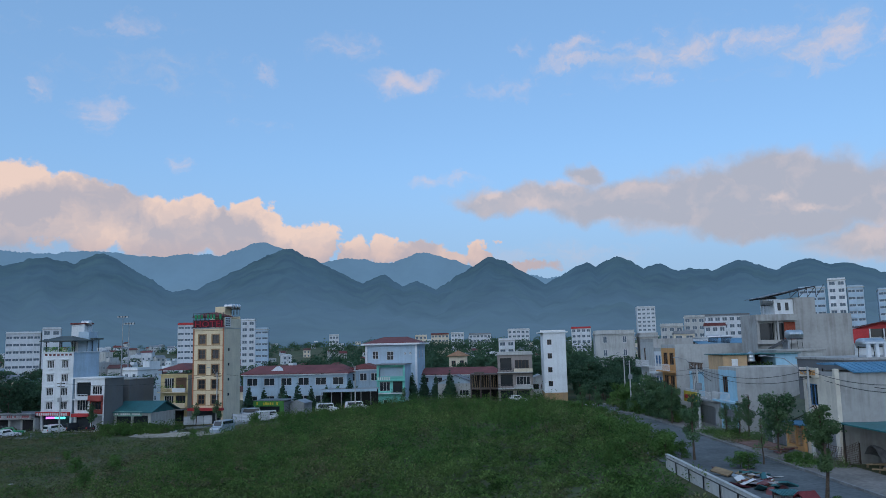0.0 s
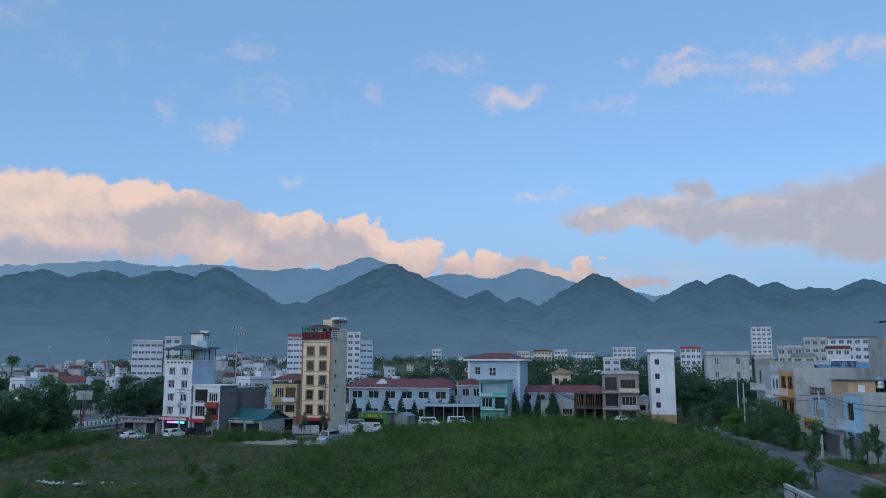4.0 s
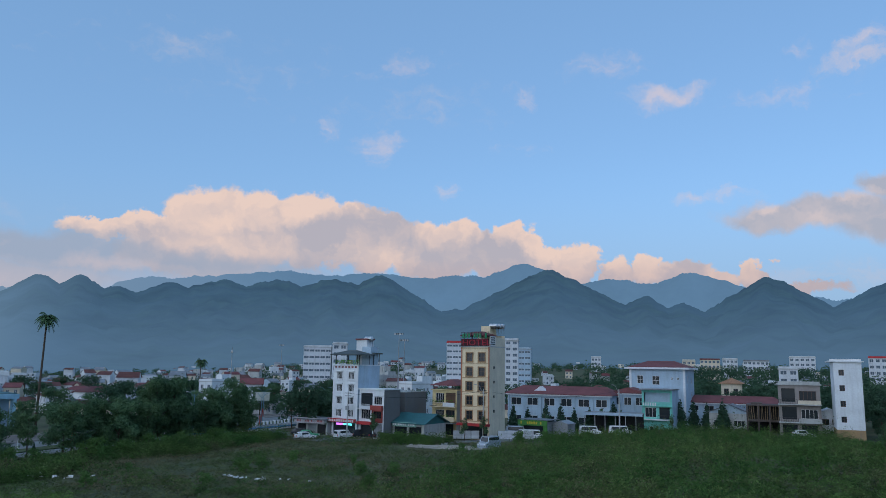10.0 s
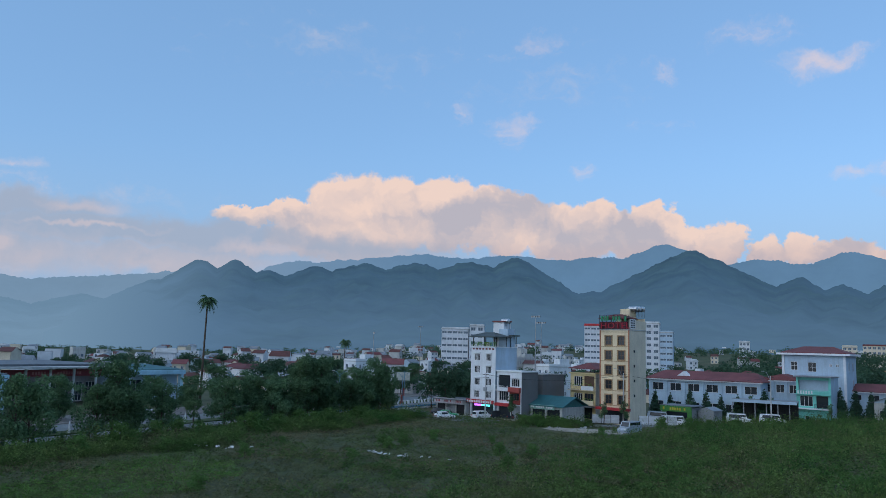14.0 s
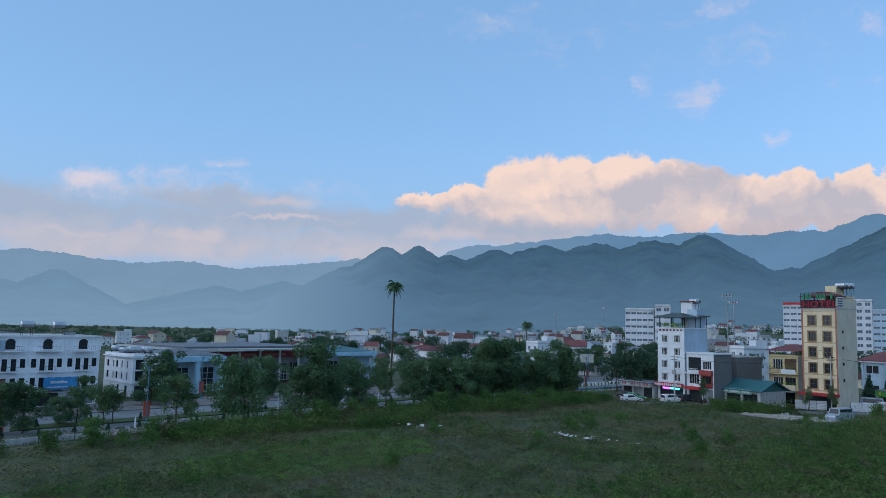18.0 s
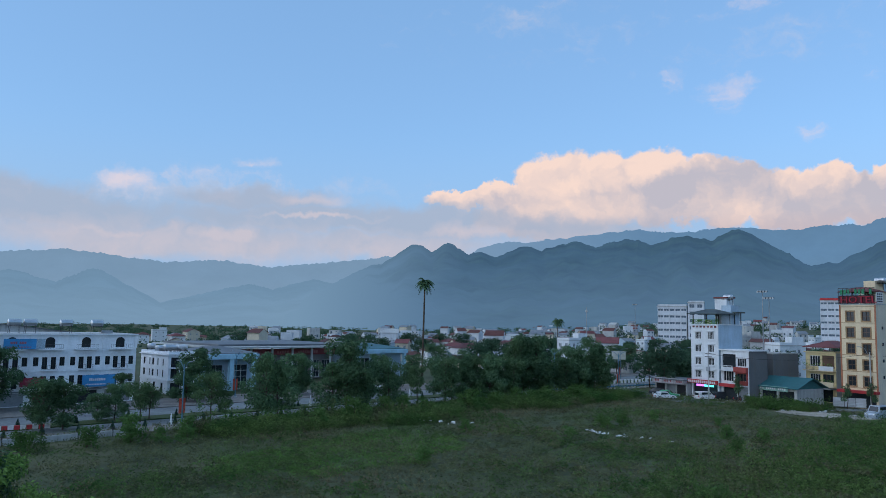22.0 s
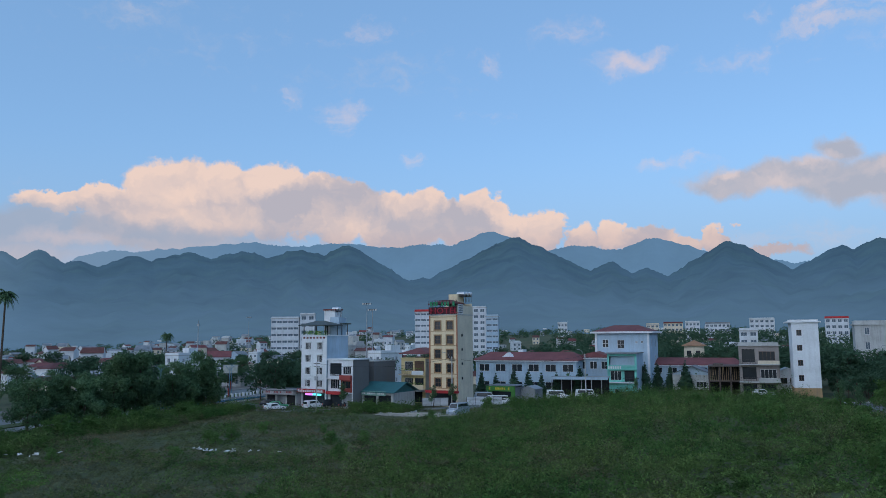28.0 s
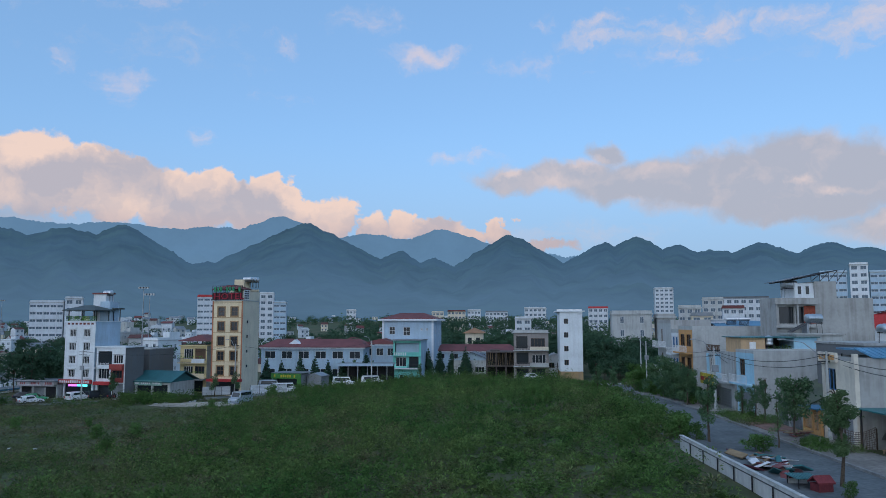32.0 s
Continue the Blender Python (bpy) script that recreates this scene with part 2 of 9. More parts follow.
def streaked(name, rgb, dirt=(0.16, 0.15, 0.13), amount=0.5, rough=0.85):
    """Painted or rendered masonry with rain streaks that run down and blotches of old damp."""
    if name in MATS:
        return MATS[name]
    m = material(name, rgb, rough, vary=0.08, grain=3.0, stain=0.12, bump=0.1)
    N, L = m.node_tree.nodes, m.node_tree.links
    b = N["Principled BSDF"]
    src = b.inputs["Base Color"].links[0].from_socket
    tc, mp = N.new("ShaderNodeTexCoord"), N.new("ShaderNodeMapping")
    mp.inputs["Scale"].default_value = (1.6, 1.6, 0.10)
    L.new(tc.outputs["Object"], mp.inputs[0])
    n = N.new("ShaderNodeTexNoise")
    n.inputs["Scale"].default_value, n.inputs["Detail"].default_value = 1.3, 7
    L.new(mp.outputs[0], n.inputs["Vector"])
    n2 = N.new("ShaderNodeTexNoise")
    n2.inputs["Scale"].default_value, n2.inputs["Detail"].default_value = 0.45, 5
    L.new(tc.outputs["Object"], n2.inputs["Vector"])
    mu = N.new("ShaderNodeMath")
    mu.operation = "MULTIPLY"
    L.new(n.outputs[0], mu.inputs[0]), L.new(n2.outputs[0], mu.inputs[1])
    r = N.new("ShaderNodeMapRange")
    r.inputs[1].default_value, r.inputs[2].default_value, r.inputs[4].default_value = 0.22, 0.42, amount
    L.new(mu.outputs[0], r.inputs[0])
    mx = N.new("ShaderNodeMix")
    mx.data_type = "RGBA"
    mx.inputs[7].default_value = (*dirt, 1)
    L.new(r.outputs[0], mx.inputs[0]), L.new(src, mx.inputs[6]), L.new(mx.outputs[2], b.inputs["Base Color"])
    return m


def foliage(name, rgb, tip, rough=0.7, big=0.05, low=0.45, high=1.6, clump=0.0, dry=None, thin=0.35, toned=False):
    """Leaves that let light through; their tone shifts from leaf to leaf and over larger patches, towards a drier or younger tint."""
    m = bpy.data.materials.new(name)
    m.use_nodes = True
    N, L = m.node_tree.nodes, m.node_tree.links
    b = N["Principled BSDF"]
    b.inputs["Roughness"].default_value, b.inputs["Specular IOR Level"].default_value = rough, 0.1
    g, oi, tc = N.new("ShaderNodeNewGeometry"), N.new("ShaderNodeObjectInfo"), N.new("ShaderNodeTexCoord")
    n = N.new("ShaderNodeTexNoise")
    n.inputs["Scale"].default_value, n.inputs["Detail"].default_value = big, 5
    L.new(tc.outputs["Object"], n.inputs["Vector"])
    r = N.new("ShaderNodeMapRange")
    r.inputs[1].default_value, r.inputs[2].default_value = 0.35, 0.68
    L.new(n.outputs[0], r.inputs[0])
    mx = N.new("ShaderNodeMix")
    mx.data_type = "RGBA"
    mx.inputs[6].default_value, mx.inputs[7].default_value = (*rgb, 1), (*tip, 1)
    L.new(r.outputs[0], mx.inputs[0])
    v1, v2, mu = N.new("ShaderNodeMapRange"), N.new("ShaderNodeMapRange"), N.new("ShaderNodeMath")
    v1.inputs[3].default_value, v1.inputs[4].default_value, v2.inputs[3].default_value, v2.inputs[4].default_value = low, high, 0.8, 1.2
    L.new(g.outputs["Random Per Island"], v1.inputs[0]), L.new(oi.outputs["Random"], v2.inputs[0])
    mu.operation = "MULTIPLY"
    L.new(v1.outputs[0], mu.inputs[0]), L.new(v2.outputs[0], mu.inputs[1])
    hs = N.new("ShaderNodeHueSaturation")
    val = mu.outputs[0]
    if clump:
        n2, r2, m2 = N.new("ShaderNodeTexNoise"), N.new("ShaderNodeMapRange"), N.new("ShaderNodeMath")
        n2.inputs["Scale"].default_value, n2.inputs["Detail"].default_value = clump, 4
        L.new(tc.outputs["Object"], n2.inputs["Vector"])
        r2.inputs[1].default_value, r2.inputs[2].default_value, r2.inputs[3].default_value, r2.inputs[4].default_value = 0.32, 0.68, 0.42, 1.5
        L.new(n2.outputs[0], r2.inputs[0])
        m2.operation = "MULTIPLY"
        L.new(val, m2.inputs[0]), L.new(r2.outputs[0], m2.inputs[1])
        val = m2.outputs[0]
    tint = mx.outputs[2]
    if toned:
        at, r4, m4 = N.new("ShaderNodeAttribute"), N.new("ShaderNodeMapRange"), N.new("ShaderNodeMath")
        at.attribute_name = "tone"
        r4.inputs[3].default_value, r4.inputs[4].default_value = 0.5, 1.5
        m4.operation = "MULTIPLY"
        L.new(at.outputs["Fac"], r4.inputs[0]), L.new(val, m4.inputs[0]), L.new(r4.outputs[0], m4.inputs[1])
        val = m4.outputs[0]
    if dry:
        n3, r3, m3 = N.new("ShaderNodeTexNoise"), N.new("ShaderNodeMapRange"), N.new("ShaderNodeMix")
        n3.inputs["Scale"].default_value, n3.inputs["Detail"].default_value = 0.21, 6
        L.new(tc.outputs["Object"], n3.inputs["Vector"])
        r3.inputs[1].default_value, r3.inputs[2].default_value, r3.inputs[4].default_value = 0.54, 0.66, 0.75
        L.new(n3.outputs[0], r3.inputs[0])
        m3.data_type = "RGBA"
        m3.inputs[7].default_value = (*dry, 1)
        L.new(r3.outputs[0], m3.inputs[0]), L.new(tint, m3.inputs[6])
        tint = m3.outputs[2]
    L.new(tint, hs.inputs["Color"]), L.new(val, hs.inputs["Value"]), L.new(hs.outputs[0], b.inputs["Base Color"])
    tr, ms = N.new("ShaderNodeBsdfTranslucent"), N.new("ShaderNodeMixShader")
    ms.inputs[0].default_value = thin
    L.new(hs.outputs[0], tr.inputs["Color"]), L.new(b.outputs[0], ms.inputs[1]), L.new(tr.outputs[0], ms.inputs[2])
    L.new(ms.outputs[0], N["Material Output"].inputs[0])
    MATS[name] = m
    return m


M_WHITE = streaked("white_paint", (0.70, 0.73, 0.75), amount=0.18)
# far walls: distance haze put into the white's tone; the streaks are weathering
M_FARWHITE = streaked("haze_toned_white", (0.62, 0.65, 0.68), amount=0.25)
M_TERRACE = streaked("white_terrace_paint", (0.86, 0.88, 0.90), amount=0.06)
M_PALEBLUE = streaked("pale_blue_paint", (0.40, 0.52, 0.62), amount=0.2)
M_CREAM = streaked("cream_paint", (0.74, 0.61, 0.41), amount=0.2)
M_CREAMPALE = streaked("pale_cream_paint", (0.70, 0.64, 0.54), amount=0.25)
M_CREAMSIDE = streaked("pale_cream_render", (0.66, 0.58, 0.45), amount=0.2)
M_YELLOW = streaked("yellow_paint", (0.68, 0.55, 0.30), amount=0.25)
M_MINT = streaked("mint_paint", (0.20, 0.60, 0.52), amount=0.15)
M_CONC = streaked("bare_render", (0.40, 0.395, 0.38), amount=0.6)
M_CONC2 = streaked("grey_render", (0.46, 0.47, 0.46), amount=0.45)
M_ORANGE = streaked("orange_paint", (0.62, 0.33, 0.13), amount=0.2)
M_SKYBLUE = streaked("sky_blue_paint", (0.37, 0.60, 0.72), amount=0.2)
M_ROOFRED = material("red_roof_sheet", (0.165, 0.052, 0.050), 0.7, vary=0.2, spread=0.3)
M_TILE = material("red_roof_tile", (0.130, 0.052, 0.045), 0.8, vary=0.3, spread=0.35)
M_ROOFGREY = material("grey_roof_sheet", (0.20, 0.22, 0.24), 0.55, vary=0.2, spread=0.4)
M_ROOFBLUE = material("blue_roof_sheet", (0.10, 0.27, 0.42), 0.5, vary=0.2, spread=0.2)
M_ROOFTEAL = material("teal_roof_sheet", (0.035, 0.15, 0.16), 0.5, vary=0.2, spread=0.2)
# far windows: distance haze put into a paler, bluer glass colour
M_FARGLASS = material("glass_with_far_haze", (0.11, 0.15, 0.19), 0.25, vary=0.1, stain=0.1, bump=0.0)
M_GLASS = material("dark_glass", (0.028, 0.034, 0.040), 0.14, vary=0.1, stain=0.1, bump=0.0, spec=0.55)
M_FRAMEW = material("white_frame", (0.72, 0.72, 0.72), 0.5, vary=0.1, bump=0.0)
M_FRAMEB = material("brown_frame", (0.12, 0.07, 0.045), 0.5, vary=0.2, bump=0.0)
M_STEEL = material("stainless_steel", (0.56, 0.58, 0.60), 0.36, 1.0, vary=0.1, bump=0.0)
M_DARKMETAL = material("dark_metal", (0.05, 0.05, 0.055), 0.5, 0.6, vary=0.2, bump=0.0)
M_GALV = material("galvanised_metal", (0.34, 0.36, 0.38), 0.45, 0.6, vary=0.15, bump=0.0)
M_RED = material("red_paint", (0.50, 0.045, 0.05), 0.6, vary=0.15)
M_GREEN = material("green_paint", (0.08, 0.26, 0.06), 0.6, vary=0.2)
M_BLUESIGN = material("blue_banner", (0.05, 0.28, 0.56), 0.6, vary=0.1)
M_BARK = material("bark", (0.10, 0.075, 0.055), 0.95, vary=0.4, grain=9, bump=0.5)
M_LEAF = foliage("leaf_dark", (0.078, 0.150, 0.080), (0.122, 0.200, 0.088), big=0.3, low=0.58, high=1.38)
M_FARLEAF = foliage("leaf_far", (0.050, 0.100, 0.062), (0.080, 0.140, 0.072), big=0.05, low=0.8, high=1.2)
M_CONIFER = foliage("conifer_needles", (0.030, 0.068, 0.045), (0.045, 0.085, 0.050), big=0.3, low=0.7, high=1.3, thin=0.2)
M_LEAFM = foliage("leaf_middle", (0.095, 0.165, 0.075), (0.135, 0.205, 0.085), big=0.3, low=0.65, high=1.35)
M_LEAFL = foliage("leaf_light", (0.150, 0.280, 0.068), (0.220, 0.335, 0.090), big=0.3, low=0.65, high=1.4)
M_WEED = foliage("weeds", (0.060, 0.140, 0.038), (0.125, 0.185, 0.055), big=0.10, low=0.8, high=1.25, dry=(0.140, 0.125, 0.075), thin=0.3)
M_TUFT = foliage("weed_tufts", (0.058, 0.140, 0.036), (0.130, 0.190, 0.058), big=0.10, low=0.62, high=1.3, dry=(0.145, 0.125, 0.078), thin=0.25, toned=True)
M_ASPHALT = material("asphalt", (0.135, 0.150, 0.155), 0.9, vary=0.25, grain=3, stain=0.4)
M_PAVE = material("pavement", (0.24, 0.22, 0.20), 0.9, vary=0.25, grain=3, stain=0.4)
M_KERB = material("kerb_stone", (0.24, 0.24, 0.235), 0.85, vary=0.2, grain=5, spread=0.15)


def sunk_haze(name, rgb, haze, low, high, z0, z1, mist=None, west=None, mottle=0.085):
    """Wooded slopes far off: leaf green mixed with emission that stands in for haze, thicker low down and towards the
    west.
    """
    m = bpy.data.materials.new(name)
    m.use_nodes = True
    N, L = m.node_tree.nodes, m.node_tree.links
    b = N["Principled BSDF"]
    b.inputs["Roughness"].default_value = 1.0
    b.inputs["Specular IOR Level"].default_value = 0.0
    g = N.new("ShaderNodeNewGeometry")
    s = N.new("ShaderNodeSeparateXYZ")
    L.new(g.outputs["Position"], s.inputs[0])

    def patches(scale, detail, lo, hi):
        n, r = N.new("ShaderNodeTexNoise"), N.new("ShaderNodeMapRange")
        n.inputs["Scale"].default_value, n.inputs["Detail"].default_value = scale, detail
        L.new(g.outputs["Position"], n.inputs["Vector"])
        r.inputs[1].default_value, r.inputs[2].default_value, r.inputs[3].default_value, r.inputs[4].default_value = 0.32, 0.68, lo, hi
        L.new(n.outputs[0], r.inputs[0])
        return r.outputs[0]

    def ranged(sock, a, z, lo, hi):
        r = N.new("ShaderNodeMapRange")
        r.inputs[1].default_value, r.inputs[2].default_value, r.inputs[3].default_value, r.inputs[4].default_value = a, z, lo, hi
        L.new(sock, r.inputs[0])
        return r.outputs[0]

    def calc(op, a, c, clamp=False):
        n = N.new("ShaderNodeMath")
        n.operation, n.use_clamp = op, clamp
        for i, v in enumerate((a, c)):
            if hasattr(v, "is_linked"):
                L.new(v, n.inputs[i])
            else:
                n.inputs[i].default_value = v
        return n.outputs[0]

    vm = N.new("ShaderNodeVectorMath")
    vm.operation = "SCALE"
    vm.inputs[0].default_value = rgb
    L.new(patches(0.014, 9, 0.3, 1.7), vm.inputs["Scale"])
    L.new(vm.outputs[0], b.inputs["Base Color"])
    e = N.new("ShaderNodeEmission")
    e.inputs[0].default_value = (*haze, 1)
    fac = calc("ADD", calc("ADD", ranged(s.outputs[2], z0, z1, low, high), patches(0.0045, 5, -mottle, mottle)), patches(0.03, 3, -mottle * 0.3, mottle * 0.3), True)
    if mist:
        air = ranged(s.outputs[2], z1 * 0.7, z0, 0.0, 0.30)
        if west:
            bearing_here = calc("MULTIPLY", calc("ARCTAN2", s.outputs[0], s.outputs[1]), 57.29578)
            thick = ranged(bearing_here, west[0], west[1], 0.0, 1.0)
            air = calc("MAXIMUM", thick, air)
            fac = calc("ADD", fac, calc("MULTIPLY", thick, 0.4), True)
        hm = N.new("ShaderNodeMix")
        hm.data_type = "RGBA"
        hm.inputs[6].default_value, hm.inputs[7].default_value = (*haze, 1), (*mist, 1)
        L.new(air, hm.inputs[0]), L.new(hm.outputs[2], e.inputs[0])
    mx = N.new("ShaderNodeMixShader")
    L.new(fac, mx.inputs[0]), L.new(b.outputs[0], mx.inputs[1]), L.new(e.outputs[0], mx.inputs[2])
    L.new(mx.outputs[0], N["Material Output"].inputs[0])
    return m


# ======== mesh helpers ========
def mesh_of(bm, name, mat):
    me = bpy.data.meshes.new(name)
    bm.normal_update()
    bm.to_mesh(me)
    bm.free()
    for m in mat if isinstance(mat, (list, tuple)) else [mat]:
        me.materials.append(m)
    return me


def part(name, bm, mat, parent=None, label="", m=None):
    """One mesh object out of a bmesh, or of mesh data made before, under a thing or a part."""
    me = bm if isinstance(bm, bpy.types.Mesh) else mesh_of(bm, name, mat)
    ob = new(name, me)
    if parent is not None:
        ob.parent = parent
    if m is not None:
        ob.matrix_basis = m
    return tagged(ob, label)


def empty(name, m, label="", category="", group="", kind=""):
    ob = new(name)
    ob.matrix_basis = m
    ob.empty_display_size = 0.5
    return tagged(ob, label, category, group, kind)


def box(bm, x0, x1, y0, y1, z0, z1, mi=0):
    v = [bm.verts.new((x, y, z)) for x in (x0, x1) for y in (y0, y1) for z in (z0, z1)]
    for q in ((0, 1, 3, 2), (4, 6, 7, 5), (0, 4, 5, 1), (2, 3, 7, 6), (0, 2, 6, 4), (1, 5, 7, 3)):
        bm.faces.new([v[i] for i in q]).material_index = mi
    return v


def tube(bm, p, q, r0, r1=None, n=8, cap=True):
    """A tapered round bar from p to q."""
    r1 = r0 if r1 is None else r1
    p, q = Vector(p), Vector(q)
    m = (q - p).to_track_quat("Z", "Y").to_matrix()
    rings = []
    for c, r in ((p, r0), (q, r1)):
        rings.append([bm.verts.new(c + m @ Vector((r * math.cos(2 * math.pi * i / n), r * math.sin(2 * math.pi * i / n), 0))) for i in range(n)])
    for i in range(n):
        bm.faces.new((rings[0][i], rings[0][(i + 1) % n], rings[1][(i + 1) % n], rings[1][i]))
    if cap:
        bm.faces.new(rings[0][::-1]), bm.faces.new(rings[1])


def lathe(bm, prof, n=14):
    """A turned shape: rings of radius r at height z, closed at both ends."""
    rings = [[bm.verts.new((r * math.cos(2 * math.pi * i / n), r * math.sin(2 * math.pi * i / n), z)) for i in range(n)] for z, r in prof]
    for p, q in zip(rings, rings[1:]):
        for i in range(n):
            bm.faces.new((p[i], p[(i + 1) % n], q[(i + 1) % n], q[i]))
    bm.faces.new(rings[0][::-1]), bm.faces.new(rings[-1])


def boxed(*dims):
    bm = bmesh.new()
    box(bm, *dims)
    return bm


def slab(bm, pts, z0, z1):
    """A flat plate with the outline pts."""
    lo, hi = [bm.verts.new((x, y, z0)) for x, y in pts], [bm.verts.new((x, y, z1)) for x, y in pts]
    bm.faces.new(lo[::-1]), bm.faces.new(hi)
    for i in range(len(pts)):
        j = (i + 1) % len(pts)
        bm.faces.new((lo[i], lo[j], hi[j], hi[i]))


def smooth(a, b, v):
    t = min(max((v - a) / (b - a), 0.0), 1.0)
    return t * t * (3 - 2 * t)


def rise(x, y):
    """Far off the town climbs towards the foot of the hills, less so beyond the boulevard."""
    r = math.hypot(x, y)
    return (2.0 + 16.0 * smooth(-0.66, -0.40, x / max(r, 1.0))) * smooth(330, 1100, r)


def lie(x, y):
    """The height of the land: a filled terrace by the street, low ground by the boulevard."""
    if x < 12:
        s = smooth(-48, 14, x)
    else:
        s = 1.0
    return s * (4.5 - 2.7 * smooth(92, 160, y)) * (1 - smooth(260, 420, y)) + rise(x, y)


def leaf_cloud(name, blobs, count, size, mat, seed, droop=0.0):
    """Many small bent leaf sprays inside a few uneven lobes, denser towards their skin."""
    rs = np.random.RandomState(seed)
    w = np.array([b[3] ** 2 for b in blobs])
    pick = rs.choice(len(blobs), count, p=w / w.sum())
    B = np.array(blobs)[pick]
    v = rs.normal(size=(count, 3))
    v /= np.linalg.norm(v, axis=1)[:, None]
    rad = rs.uniform(0.35, 1.05, count) ** 0.6 * np.where(rs.rand(count) < 0.16, rs.uniform(1.0, 1.45, count), 1.0)
    squash = np.array([1, 1, 0.8])
    c = B[:, :3] + v * squash * (B[:, 3] * rad)[:, None]
    nrm = v + rs.normal(size=(count, 3)) * 0.6 + np.array([0, 0, 0.5])
    nrm /= np.linalg.norm(nrm, axis=1)[:, None]
    t = np.cross(nrm, rs.normal(size=(count, 3)))
    t /= np.linalg.norm(t, axis=1)[:, None]
    b = np.cross(nrm, t)
    s = (size * rs.uniform(0.6, 1.4, count))[:, None]
    tip = np.array([0, 0, -1.0]) * droop * s
    q = np.stack([c - t * s, c - b * s * 0.5 + nrm * s * 0.12, c + t * s + tip, c + b * s * 0.5 + nrm * s * 0.12], 1).reshape(-1, 3)
    me = bpy.data.meshes.new(name)
    fa = np.arange(count * 4).reshape(-1, 4)
    me.from_pydata(q.tolist(), [], fa.tolist())
    me.materials.append(mat)
    return me



# ======== land, hills, roads ========
def land():
    """One sheet of ground, fine where the camera stands near it, out to the horizon."""
    xs = np.unique(np.concatenate([np.linspace(-4500, -1500, 8), np.linspace(-1500, -300, 30), np.linspace(-300, 130, 216), np.linspace(130, 1500, 32), np.linspace(1500, 4500, 8)]))
    ys = np.unique(np.concatenate([np.linspace(-600, -30, 10), np.linspace(-30, 420, 226), np.linspace(420, 1600, 40), np.linspace(1600, 4600, 8)]))
    co = []
    for y in ys:
        for x in xs:
            near = -300 < x < 130 and -30 < y < 420
            rough = 0.16 * noise.noise(Vector((x * 0.22, y * 0.22, 0))) + 0.3 * noise.noise(Vector((x * 0.04, y * 0.04, 3))) if near and -94 < x < 17 and 20 < y < 140 else 0.0
            co.append((x, y, lie(x, y) + rough))
    nx = len(xs)
    fa = [(j * nx + i, j * nx + i + 1, (j + 1) * nx + i + 1, (j + 1) * nx + i) for j in range(len(ys) - 1) for i in range(nx - 1)]
    me = bpy.data.meshes.new("ground")
    me.from_pydata(co, [], fa)
    m = material("meadow_soil", (0.068, 0.088, 0.036), 0.95, vary=0.45, grain=0.6, stain=0.45, bump=0.4)
    N, L = m.node_tree.nodes, m.node_tree.links
    b = N["Principled BSDF"]
    src = b.inputs["Base Color"].links[0].from_socket
    tc, n = N.new("ShaderNodeTexCoord"), N.new("ShaderNodeTexNoise")
    n.inputs["Scale"].default_value, n.inputs["Detail"].default_value = 0.06, 6
    L.new(tc.outputs["Object"], n.inputs["Vector"])
    r = N.new("ShaderNodeMapRange")
    r.inputs[1].default_value, r.inputs[2].default_value = 0.45, 0.62
    L.new(n.outputs[0], r.inputs[0])
    mx = N.new("ShaderNodeMix")
    mx.data_type = "RGBA"
    mx.inputs[7].default_value = (0.090, 0.090, 0.045, 1)
    L.new(r.outputs[0], mx.inputs[0]), L.new(src, mx.inputs[6]), L.new(mx.outputs[2], b.inputs["Base Color"])
    me.materials.append(m)
    me.shade_smooth()
    tagged(new("ground", me), "overgrown fallow land with grass, weeds and bare soil", "ground", kind="structure")


def hills(name, peaks, dist, depth, mat, label, a0=-112.0, a1=62.0, bumps=5.0, floor_el=0.4, knob=0.04):
    """A chain of rounded limestone hills: each peak has a bearing, a height in degrees and a slope."""
    cols, rows = int((a1 - a0) / 0.11), 34
    co = []
    for j in range(rows):
        t = j / (rows - 2)
        r = dist - depth + depth * min(t, 1.25)
        for i in range(cols + 1):
            a = a0 + (a1 - a0) * i / cols
            q = Vector((a * 0.33, r * 0.004, 1.7))
            aa = a + (1 - min(t, 1)) * 2.6 * noise.noise(q)
            e = floor_el
            for pa, pe, ps in peaks:
                da = abs(aa - pa)
                e = max(e, pe - ps * (math.sqrt(da * da + 0.2) - 0.45))
            e += 0.13 * noise.noise(Vector((aa * 1.3, 0, 4.1))) + knob * noise.noise(Vector((aa * 3.4, 0, 9))) + 0.5 * knob * noise.noise(Vector((aa * 9.0, 0, 5)))
            top = dist * math.tan(radians(max(e, 0.05)))
            f = t ** 1.35 if t <= 1 else 1 - 1.6 * (t - 1) * 5
            spur = 1 + 0.30 * (1 - min(t, 1)) * noise.noise(Vector((a * 0.8, r * 0.01, 7)))
            z = (top + EYE + 3 - rise(dist * math.sin(radians(a)), dist * math.cos(radians(a)))) * f * spur + bumps * noise.noise(Vector((a * 9, r * 0.05, 2))) * min(f * 2, 1) - 3 + rise(r * math.sin(radians(a)), r * math.cos(radians(a)))
            z = (z + 3) * smooth(a0, a0 + 4, a) - 3
            co.append((r * math.sin(radians(a)), r * math.cos(radians(a)), z))
    n = cols + 1
    fa = [(j * n + i, j * n + i + 1, (j + 1) * n + i + 1, (j + 1) * n + i) for j in range(rows - 1) for i in range(cols)]
    me = bpy.data.meshes.new(name)
    me.from_pydata(co, [], fa)
    me.materials.append(mat)
    me.shade_smooth()
    tagged(new(name, me), label, "mountains", kind="structure")


